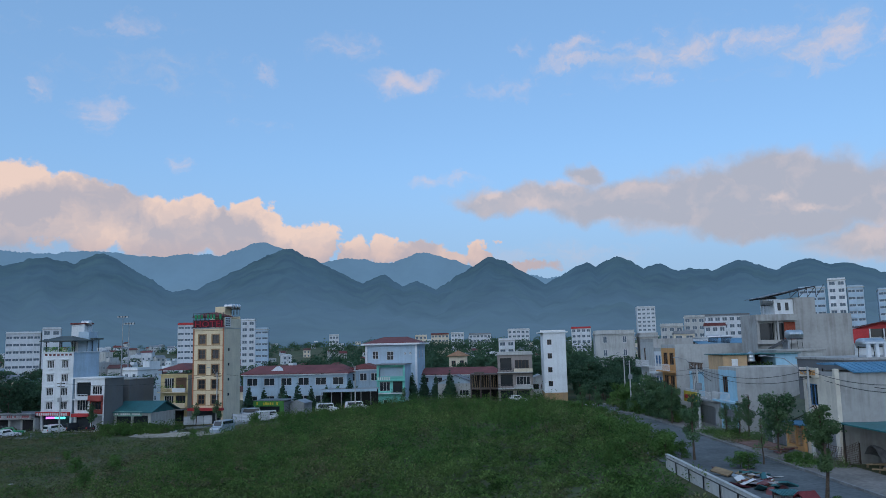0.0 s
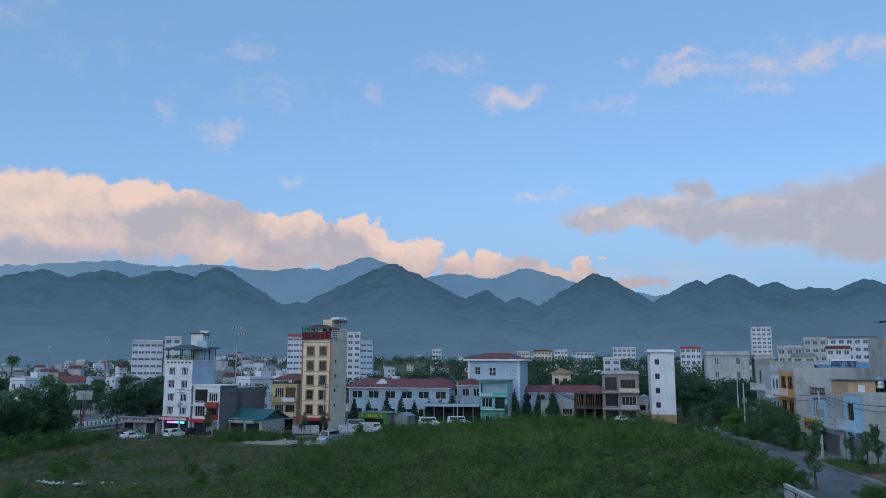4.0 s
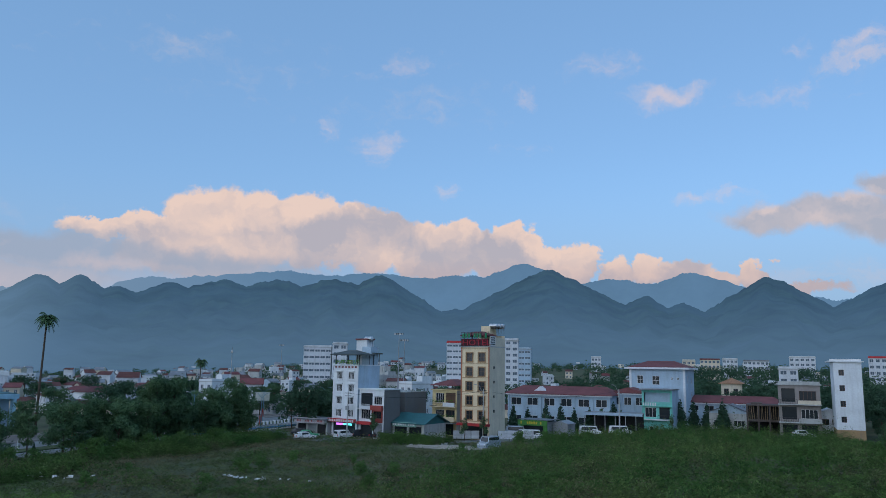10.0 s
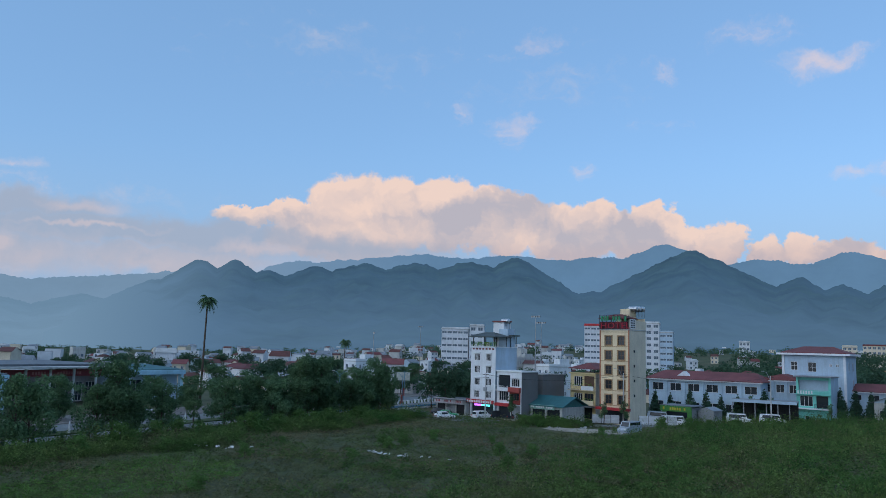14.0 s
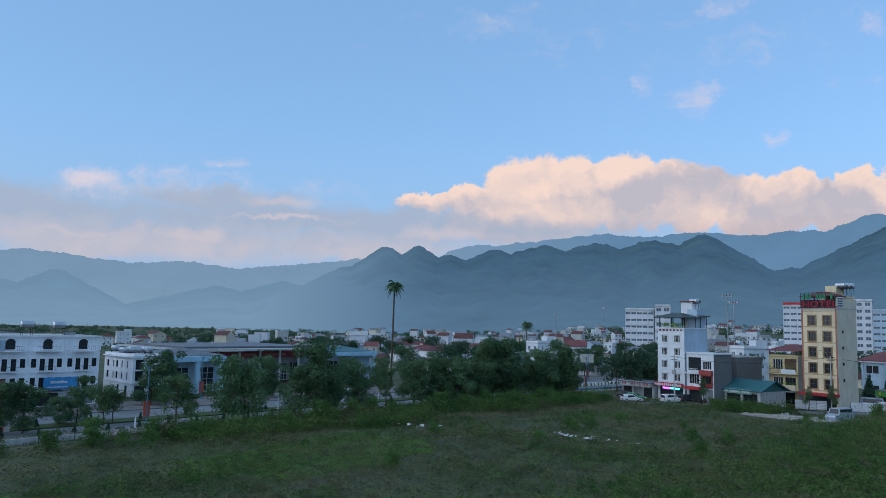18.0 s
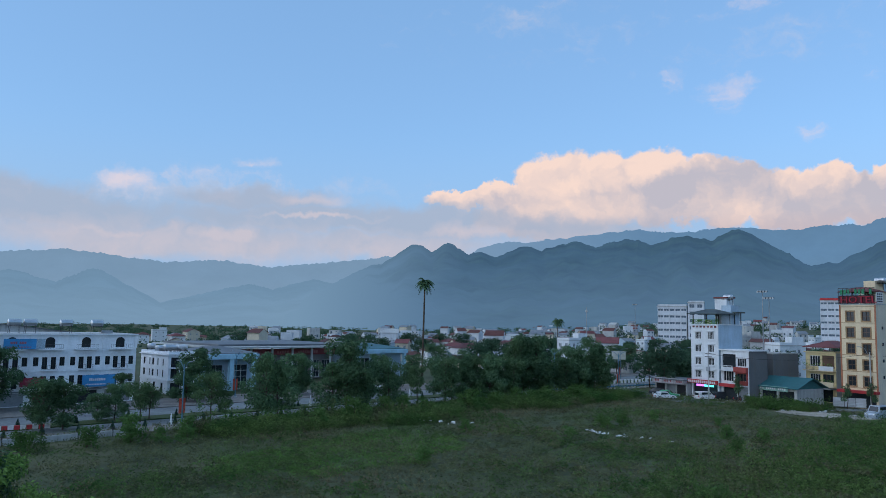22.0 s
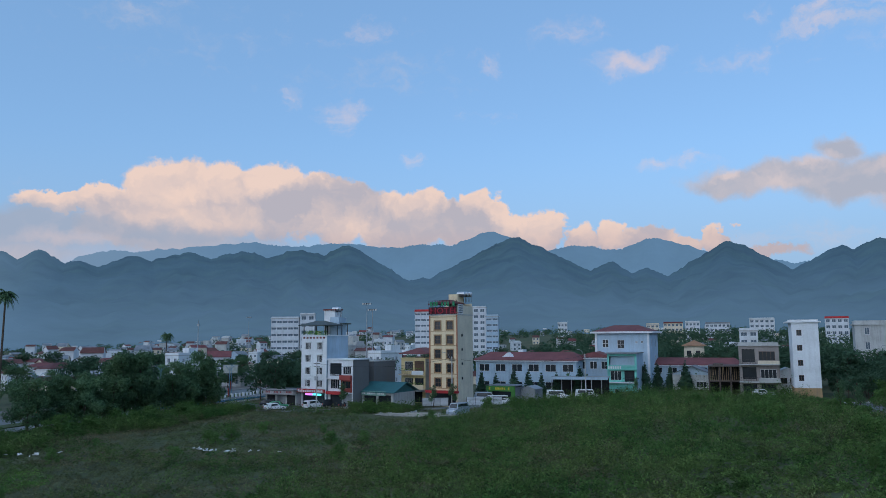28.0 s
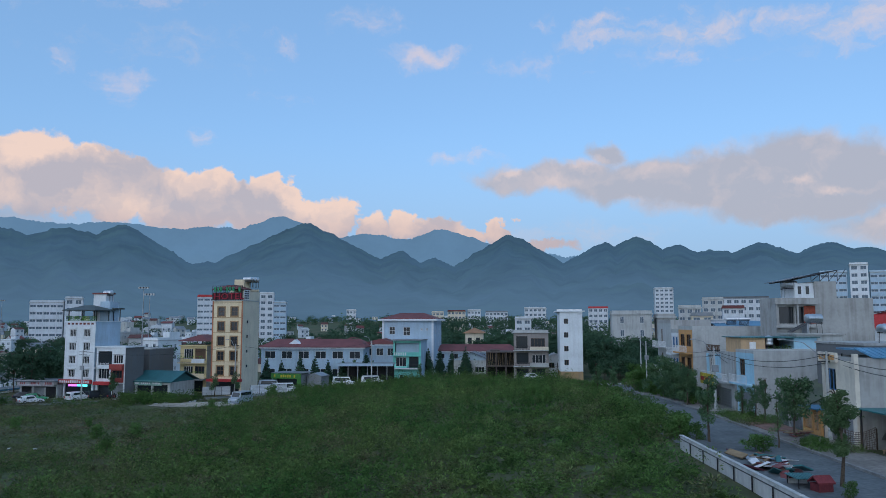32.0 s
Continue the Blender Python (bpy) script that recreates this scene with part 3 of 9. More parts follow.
NEAR_PEAKS = [(-51, 4.3, .55), (-48, 5.9, .75), (-45.5, 6.0, .8), (-43.2, 5.37, .5), (-39.6, 5.87, .5), (-36, 6.2, .35), (-32.1, 6.37, .3), (-27.9, 6.55, .3), (-24.5, 6.95, .62), (-18.2, 4.5, .2), (-11.7, 7.5, .5),
              (-6.1, 4.32, .2), (-4.6, 5.47, .7), (-2.0, 4.92, .5), (3.9, 6.67, .6), (7.5, 4.4, .2), (9.3, 5.1, .6), (10.9, 5.95, .6), (13.2, 6.35, .6), (16, 5.66, .5), (18.5, 5.25, .3), (21.8, 5.62, .45), (26, 5.45, .45), (28.2, 5.05, .4), (31.5, 4.3, .3), (36, 4.8, .4)]
MID_PEAKS = [(-90, 3.4, .2), (-84, 3.2, .3), (-76, 2.95, .3), (-70.9, 3.25, .55), (-60.2, 2.5, .25), (-55.5, 3.0, .3), (-51, 4.0, .5)]
FAR_PEAKS = [(-95, 3.6, .1), (-82, 3.6, .1), (-72.5, 4.5, .1), (-63, 4.2, .1), (-51, 4.6, .1), (-40.6, 6.2, .25), (-31.5, 7.05, .12), (-24.9, 7.1, .1), (-18, 7.05, .1), (-13.5, 7.97, .4), (-7, 6.8, .2), (-1.3, 7.15, .35), (5, 5.6, .25), (9, 5.05, .3), (20, 4, .1), (45, 4, .1)]
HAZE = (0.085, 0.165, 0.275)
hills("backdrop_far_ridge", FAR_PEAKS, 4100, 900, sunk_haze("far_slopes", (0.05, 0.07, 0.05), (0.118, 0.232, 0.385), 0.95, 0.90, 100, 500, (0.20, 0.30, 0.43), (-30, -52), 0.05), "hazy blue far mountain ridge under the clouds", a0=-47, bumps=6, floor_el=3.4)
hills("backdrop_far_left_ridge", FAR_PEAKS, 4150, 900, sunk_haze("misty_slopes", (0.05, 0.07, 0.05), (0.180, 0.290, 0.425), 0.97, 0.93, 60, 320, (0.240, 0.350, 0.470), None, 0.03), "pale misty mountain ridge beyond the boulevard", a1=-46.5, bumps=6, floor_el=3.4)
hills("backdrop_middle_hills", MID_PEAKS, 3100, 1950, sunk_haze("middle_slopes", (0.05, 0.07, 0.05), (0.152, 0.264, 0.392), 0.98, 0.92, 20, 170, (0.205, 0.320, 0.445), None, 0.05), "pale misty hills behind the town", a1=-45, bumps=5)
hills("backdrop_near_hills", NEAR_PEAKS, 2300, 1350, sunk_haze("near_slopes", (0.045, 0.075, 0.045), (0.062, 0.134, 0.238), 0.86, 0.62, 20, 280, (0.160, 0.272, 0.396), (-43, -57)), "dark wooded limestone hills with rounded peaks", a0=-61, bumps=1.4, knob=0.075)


def strip(name, xs, y0, y1, lift, mat, label, category, step=4.0, edge=None):
    """A ribbon of road or pavement along y that follows the land; xs: the two long edges, with a drop at both."""
    bm = bmesh.new()
    n = max(2, int((y1 - y0) / step))
    prev = None
    for i in range(n + 1):
        y = y0 + (y1 - y0) * i / n
        sec = [(xs[0], -0.25), (xs[0], 0.0), (xs[1], 0.0), (xs[1], -0.25)]
        row = [bm.verts.new((x, y, lie((xs[0] + xs[1]) / 2, y) + lift + dz)) for x, dz in sec]
        if prev:
            for k in range(3):
                bm.faces.new((prev[k], row[k], row[k + 1], prev[k + 1]))
        prev = row
    me = mesh_of(bm, name, mat)
    return tagged(new(name, me), label, category, kind="structure")


# boulevard asphalt: the sky's reflection put into a paler base colour
M_BLVD = material("asphalt_sky_sheen", (0.19, 0.21, 0.215), 0.85, vary=0.2, grain=2, stain=0.3)
land()
# side street beside the fallow field
strip("road_side_street", (18.0, 26.9), 10, 157, 0.10, M_ASPHALT, "worn grey asphalt side street", "road")
strip("pavement_side_street", (27.1, 31.2), 10, 122, 0.22, M_PAVE, "dusty grey paved footway beside the houses", "pavement")
strip("road_turning_place", (26.9, 37.5), 123, 157, 0.096, M_ASPHALT, "worn asphalt turning place at the end of the street", "road")
# boulevard
strip("road_near_carriageway", (-105.6, -100.5), -60, 330, 0.08, M_BLVD, "grey asphalt carriageway of a boulevard", "road", 20)
strip("road_far_carriageway", (-118.8, -109.8), -60, 330, 0.08, M_BLVD, "grey asphalt carriageway of a boulevard", "road", 20)
strip("pavement_boulevard", (-131.2, -119.0), -60, 330, 0.2, M_PAVE, "pale paved footway of the boulevard", "pavement", 20)
strip("pavement_near_verge", (-100.3, -94.9), -60, 60, 0.18, M_PAVE, "pale paved verge beside the boulevard", "pavement", 20)
strip("median", (-109.6, -105.8), -60, 330, 0.22, material("median_grass", (0.06, 0.09, 0.03), 0.9, vary=0.4), "grassy median strip between the carriageways", "median", 20)

# ======== buildings ========
def face_matrix(face, w, d):
    return {"front": pose(0, 0, 0), "right": pose(w, 0, 0, 0, 0, 90), "left": pose(0, d, 0, 0, 0, -90), "back": pose(w, d, 0, 0, 0, 180)}[face]


def pierced(bm, w, z0, z1, holes, deep, m):
    """A wall face w wide from z0 to z1 with rectangular openings (u, v, w, h) and their reveals."""
    us = sorted({0.0, w, *[round(h[0], 4) for h in holes], *[round(h[0] + h[2], 4) for h in holes]})
    vs = sorted({z0, z1, *[round(h[1], 4) for h in holes], *[round(h[1] + h[3], 4) for h in holes]})
    cache = {}

    def at(u, n, v):
        k = (round(u, 4), round(n, 4), round(v, 4))
        if k not in cache:
            cache[k] = bm.verts.new(m @ Vector((u, n, v)))
        return cache[k]

    for i in range(len(us) - 1):
        for j in range(len(vs) - 1):
            uc, vc = (us[i] + us[i + 1]) / 2, (vs[j] + vs[j + 1]) / 2
            if any(h[0] < uc < h[0] + h[2] and h[1] < vc < h[1] + h[3] for h in holes):
                continue
            bm.faces.new((at(us[i], 0, vs[j]), at(us[i + 1], 0, vs[j]), at(us[i + 1], 0, vs[j + 1]), at(us[i], 0, vs[j + 1])))
    for u, v, a, b in holes:
        c = [(u, v), (u + a, v), (u + a, v + b), (u, v + b)]
        for k in range(4):
            (p, q), (r, s) = c[k], c[(k + 1) % 4]
            quad = [at(*t) for t in ((p, 0, q), (p, deep, q), (r, deep, s), (r, 0, s))]
            bm.faces.new(quad)


def walls(parent, w, d, z0, z1, mat, holes=None, side_mat=None, deep=0.2, name="wall", one=False):
    """The four outer walls as one mesh a face; holes: face -> openings."""
    holes = holes or {}
    if one:
        bm = bmesh.new()
        for face, length in (("front", w), ("right", d), ("left", d), ("back", w)):
            pierced(bm, length, z0, z1, holes.get(face, []), deep, face_matrix(face, w, d))
        bmesh.ops.remove_doubles(bm, verts=list(bm.verts), dist=0.001)
        part(name, bm, mat, parent)
        return
    for face, length in (("front", w), ("right", d), ("left", d), ("back", w)):
        bm = bmesh.new()
        pierced(bm, length, z0, z1, holes.get(face, []), deep, face_matrix(face, w, d))
        part(name, bm, side_mat if side_mat and face != "front" else mat, parent)


FRAMES = {}


def window(parent, face, w, d, u, v, a, b, frame_mat=None, bars=1, deep=0.2, name="window", pane_mat=None, cross=0):
    """A frame with bars and a dark pane, set back in its opening."""
    fm, pm = frame_mat or M_FRAMEW, pane_mat or M_GLASS
    key = (round(a, 2), round(b, 2), fm.name, bars, cross, pm.name)
    if key not in FRAMES:
        bm = bmesh.new()
        f = 0.07
        cw, ch = (a - f) / (bars + 1), (b - f) / (cross + 1)
        lights = [(f + i * cw, f + j * ch, cw - f, ch - f) for i in range(bars + 1) for j in range(cross + 1)]
        pierced(bm, a, 0.0, b, lights, 0.06, pose(0, -0.03, 0))
        g = bmesh.new()
        box(g, 0.0, a, 0.032, 0.055, 0.0, b)
        FRAMES[key] = (mesh_of(bm, "window", fm), mesh_of(g, "pane", pm))
    fr, pn = FRAMES[key]
    ob = part(name, fr, None, parent, m=face_matrix(face, w, d) @ pose(u, deep - 0.08, v))
    part("pane", pn, None, ob)
    return ob


def glazing(parent, face, w, d, u, v, a, b, deep=0.2):
    """A window of a house far off: one dark light with its frame, in one piece."""
    key = (round(a, 2), round(b, 2), "far")
    if key not in FRAMES:
        bm = bmesh.new()
        f = 0.09
        pierced(bm, a, 0.0, b, [(f, f, a / 2 - f * 1.5, b - 2 * f), (a / 2 + f / 2, f, a / 2 - f * 1.5, b - 2 * f)], 0.05, pose(0, 0, 0))
        for q in list(bm.faces):
            q.material_index = 0
        n = len(bm.faces)
        for u0 in (f, a / 2 + f / 2):
            vs = [bm.verts.new(c) for c in ((u0, 0.05, f), (u0 + a / 2 - f * 1.5, 0.05, f), (u0 + a / 2 - f * 1.5, 0.05, b - f), (u0, 0.05, b - f))]
            bm.faces.new(vs).material_index = 1
        bmesh.ops.remove_doubles(bm, verts=list(bm.verts), dist=0.001)
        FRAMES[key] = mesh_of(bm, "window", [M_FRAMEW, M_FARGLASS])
    return part("window", FRAMES[key], None, parent, m=face_matrix(face, w, d) @ pose(u, deep - 0.06, v))


def flat_roof(parent, w, d, z, mat, over=0.0, thick=0.2, parapet=0.0, pmat=None):
    part("roof", boxed(-over, w + over, -over, d + over, z, z + thick), mat, parent)
    if parapet:
        bm = bmesh.new()
        t = 0.15
        z0, z1 = z + thick, z + thick + parapet
        box(bm, 0, w, 0, t, z0, z1), box(bm, 0, w, d - t, d, z0, z1), box(bm, 0, t, t, d - t, z0, z1), box(bm, w - t, w, t, d - t, z0, z1)
        part("parapet", bm, pmat or mat, parent)


def hip_roof(parent, w, d, z, rise, mat, over=0.5, ridge=0.3, name="roof"):
    """A hipped roof with thick eaves; ridge: its length as a share of the longer side."""
    bm = bmesh.new()
    x0, x1, y0, y1 = -over, w + over, -over, d + over
    e = [bm.verts.new((x, y, zz)) for zz in (z, z + 0.14) for x, y in ((x0, y0), (x1, y0), (x1, y1), (x0, y1))]
    if w >= d:
        k = (x1 - x0) * (1 - ridge) / 2
        a, b = bm.verts.new((x0 + k, (y0 + y1) / 2, z + rise)), bm.verts.new((x1 - k, (y0 + y1) / 2, z + rise))
        fs = ((4, 5, b, a), (6, 7, a, b), (5, 6, b), (7, 4, a))
    else:
        k = (y1 - y0) * (1 - ridge) / 2
        a, b = bm.verts.new(((x0 + x1) / 2, y0 + k, z + rise)), bm.verts.new(((x0 + x1) / 2, y1 - k, z + rise))
        fs = ((4, 5, a), (5, 6, b, a), (6, 7, b), (7, 4, a, b))
    for f in fs:
        bm.faces.new([e[i] if isinstance(i, int) else i for i in f])
    for i in range(4):
        bm.faces.new((e[i], e[(i + 1) % 4], e[4 + (i + 1) % 4], e[4 + i]))
    bm.faces.new((e[3], e[2], e[1], e[0]))
    return part(name, bm, mat, parent)


def gable_roof(parent, w, d, z, rise, mat, over=0.4, along="x", wall_mat=None):
    bm = bmesh.new()
    t = 0.12
    if along == "x":
        sec = [(-over, z), (d / 2, z + rise), (d + over, z)]
        pts = [[(x, y, zz + k) for y, zz in sec for k in (0, t)] for x in (-over, w + over)]
    else:
        sec = [(-over, z), (w / 2, z + rise), (w + over, z)]
        pts = [[(x, y, zz + k) for x, zz in sec for k in (0, t)] for y in (-over, d + over)]
    A, B = [[bm.verts.new(p) for p in q] for q in pts]
    for i in (0, 2):
        bm.faces.new((A[i + 1], A[i + 3], B[i + 3], B[i + 1])), bm.faces.new((A[i], B[i], B[i + 2], A[i + 2]))
        bm.faces.new((A[i], A[i + 2], A[i + 3], A[i + 1])), bm.faces.new((B[i], B[i + 1], B[i + 3], B[i + 2]))
    bm.faces.new((A[0], A[1], B[1], B[0])), bm.faces.new((A[4], B[4], B[5], A[5]))
    part("roof", bm, mat, parent)
    if wall_mat:
        if along == "x":
            tri = [[(x, 0, z), (x, d, z), (x, d / 2, z + rise)] for x in (0.0, w)]
        else:
            tri = [[(0, y, z), (w, y, z), (w / 2, y, z + rise)] for y in (0.0, d)]
        for q in tri:
            g = bmesh.new()
            g.faces.new([g.verts.new(p) for p in q])
            part("gable", g, wall_mat, parent)


def railing(parent, p, q, h, mat, gap=0.25, r=0.025, name="railing"):
    """A hand-rail on thin bars from p to q."""
    bm = bmesh.new()
    p, q = Vector(p), Vector(q)
    up = Vector((0, 0, h))
    tube(bm, p + up, q + up, r * 1.4, n=5), tube(bm, p + up * 0.08, q + up * 0.08, r, n=4)
    n = max(2, int((q - p).length / gap))
    for i in range(n + 1):
        c = p.lerp(q, i / n)
        tube(bm, c, c + up, r, n=4, cap=False)
    return part(name, bm, mat, parent)


def grid_holes(w, floors, fh, cols, ww, wh, sill, z0=0.0, skip=()):
    """Openings in even columns on each storey."""
    out = []
    for f in range(floors):
        for c in range(cols):
            if (f, c) not in skip:
                out.append((w * (c + 0.5) / cols - ww / 2, z0 + f * fh + sill, ww, wh))
    return out


def lettering(parent, words, size, mat, m, name="lettering", deep=0.06):
    cu = bpy.data.curves.new(name, "FONT")
    cu.body, cu.size, cu.extrude, cu.resolution_u = words, size, deep, 2
    tmp = new(name, cu)
    dg = bpy.context.evaluated_depsgraph_get()
    me = bpy.data.meshes.new_from_object(tmp.evaluated_get(dg))
    bpy.data.objects.remove(tmp)
    me.materials.clear()
    me.materials.append(mat)
    ob = new(name, me)
    ob.parent, ob.matrix_basis = parent, m
    return ob


def bars_text(bm, x, z, w, h, y, n, seed):
    """Unreadable writing as a row of plain bars."""
    rnd = random.Random(seed)
    step = w / n
    for i in range(n):
        if rnd.random() < 0.85:
            box(bm, x + i * step, x + i * step + step * 0.68, y - 0.03, y, z, z + h * rnd.choice((1.0, 1.0, 0.85)))


def on_roof_tank(m, label="stainless steel water tank on a steel stand"):
    """A lying steel drum on a trestle."""
    t = empty("water_tank", m, label, "water tank", "roof water tanks")
    bm = bmesh.new()
    prof = [(-1.0, 0.02), (-0.98, 0.3), (-0.9, 0.52)] + [(-0.75 + 0.15 * k, 0.55 if k % 2 else 0.52) for k in range(11)] + [(0.9, 0.52), (0.98, 0.3), (1.0, 0.02)]
    rings = [[bm.verts.new((x, r * math.cos(2 * math.pi * i / 14), 1.75 + r * math.sin(2 * math.pi * i / 14))) for i in range(14)] for x, r in prof]
    for p, q in zip(rings, rings[1:]):
        for i in range(14):
            bm.faces.new((p[i], p[(i + 1) % 14], q[(i + 1) % 14], q[i]))
    part("drum", bm, M_STEEL, t)
    for x in (-0.75, 0.75):
        for y in (-0.45, 0.45):
            bm = bmesh.new()
            tube(bm, (x, y, 0), (x * 0.9, y, 1.35), 0.035, n=4)
            part("leg", bm, M_DARKMETAL, t)
    bm = bmesh.new()
    for y in (-0.45, 0.45):
        box(bm, -0.85, 0.85, y - 0.03, y + 0.03, 1.2, 1.27)
    for x in (-0.8, 0.8):
        box(bm, x - 0.03, x + 0.03, -0.5, 0.5, 1.14, 1.2)
    part("stand", bm, M_DARKMETAL, t)
    return t


ROW = -14.0   # turn of the fronts that face the field


def hotel_cream():
    """Seven-storey cream hotel: two window columns, sign frame and tanks on its roof."""
    w, d, fh = 7.0, 6.6, 3.22
    h = 19.1
    o = empty("hotel", pose(-50.9, 154.3, 0, 0, 0, ROW), "narrow cream six-storey hotel with brown window surrounds", "hotel")
    holes = [(u, 4.0 + f * 3.0 + 0.1, 1.5, 1.75) for f in range(5) for u in (1.35, 4.35)]
    holes.append((0.5, 0.1, 6.0, 2.7))
    walls(o, w, d, 0, h, M_CREAM, {"front": holes}, M_CREAMSIDE)
    for u, v, a, b in holes[:-1]:
        window(o, "front", w, d, u, v, a, b, M_FRAMEB, 1, cross=1)
        bm = bmesh.new()
        for q in ((u - 0.22, u, v - 0.22, v + b + 0.22), (u + a, u + a + 0.22, v - 0.22, v + b + 0.22), (u, u + a, v - 0.22, v), (u, u + a, v + b, v + b + 0.22)):
            box(bm, q[0], q[1], -0.06, -0.004, q[2], q[3])
        part("window_surround", bm, material("tan_surround", (0.36, 0.22, 0.11), 0.7), o)
    part("entrance", boxed(0.5, 6.5, 0.15, 0.3, 0.1, 2.8), M_GLASS, o)
    for f in range(6):
        part("string_course", boxed(0.0, w, -0.05, -0.004, 3.7 + 3.0 * f, 3.8 + 3.0 * f), material("tan_surround", (0.36, 0.22, 0.11)), o)
    for x in (0.0, 6.72):
        part("corner_strip", boxed(x, x + 0.28, -0.08, -0.004, 3.3, h), material("terracotta_strip", (0.42, 0.16, 0.08), 0.7), o)
    part("awning", boxed(-0.2, 7.2, -1.3, 0, 2.85, 3.35), M_RED, o)
    part("roof", boxed(-0.1, 7.1, -0.1, 6.7, h, h + 0.2), M_CONC2, o)
    part("side_parapet", boxed(6.9, 7.05, 0.0, 6.6, h + 0.2, h + 2.0), M_CREAMSIDE, o)
    part("rear_parapet", boxed(0, 6.9, 6.45, 6.6, h + 0.2, h + 2.6), M_CREAMSIDE, o)
    hip_roof(o, 6.4, 4.0, h + 2.4, 1.0, M_ROOFRED, 0.2)
    for x in (0.4, 6.0):
        for y in (0.3, 3.7):
            part("roof_post", boxed(x, x + 0.15, y, y + 0.15, h + 0.2, h + 2.4), M_DARKMETAL, o)
    small = [(1.6, 5.6 + 3.0 * k, 0.5, 0.55) for k in range(4)]
    for u, v, a, b in small:
        part("side_window", boxed(w + 0.004, w + 0.05, u, u + a, v, v + b), M_GLASS, o)
    part("stair_head", boxed(3.0, 5.2, 3.2, 6.0, h + 0.2, h + 4.6), M_CREAM, o)
    sign = empty("rooftop_sign", pose(-50.9, 154.3, h + 0.2, 0, 0, ROW) @ pose(0, -0.35, 0), "red and green letter sign on a dark rooftop frame", "sign")
    bm = bmesh.new()
    for z in (0.05, 1.5, 2.9):
        box(bm, 0, 7, 0.1, 0.18, z, z + 0.08)
    for i in range(9):
        box(bm, i * 0.86, i * 0.86 + 0.07, 0.1, 0.18, 0, 2.95)
    part("sign_frame", bm, M_DARKMETAL, sign)
    part("sign_panel", boxed(0.1, 6.9, 0.19, 0.22, 0.05, 1.5), material("maroon_panel", (0.07, 0.012, 0.02), 0.6), sign)
    lettering(sign, "HOTEL", 1.75, material("red_letter", (0.34, 0.02, 0.04), 0.5, emit=0.04), pose(0.35, 0.08, 0.18, 90, 0, 0) @ Matrix.Diagonal((1.28, 1, 1, 1)))
    for k in range(9):
        if k not in (3, 7):
            part("letter", boxed(0.4 + k * 0.7, 0.9 + k * 0.7, 0.05, 0.08, 1.75, 2.7), material("green_letter", (0.02, 0.19, 0.09), 0.5, emit=0.04), sign)
    part("side_sign", boxed(7.05, 7.1, 0.5, 2.6, 0.1, 2.1), M_FRAMEW, sign)
    bm = bmesh.new()
    for k in range(4):
        for q in range(3):
            box(bm, 7.1, 7.13, 0.7 + q * 0.6, 1.15 + q * 0.6, 0.3 + k * 0.45, 0.55 + k * 0.45)
    part("side_letters", bm, M_DARKMETAL, sign)
    for k in range(3):
        on_roof_tank(pose(-50.9, 154.3, h + 2.2, 0, 0, ROW) @ pose(5.6 + 0.25 * k, 4.2 + 0.9 * k, 0.7))


hotel_cream()


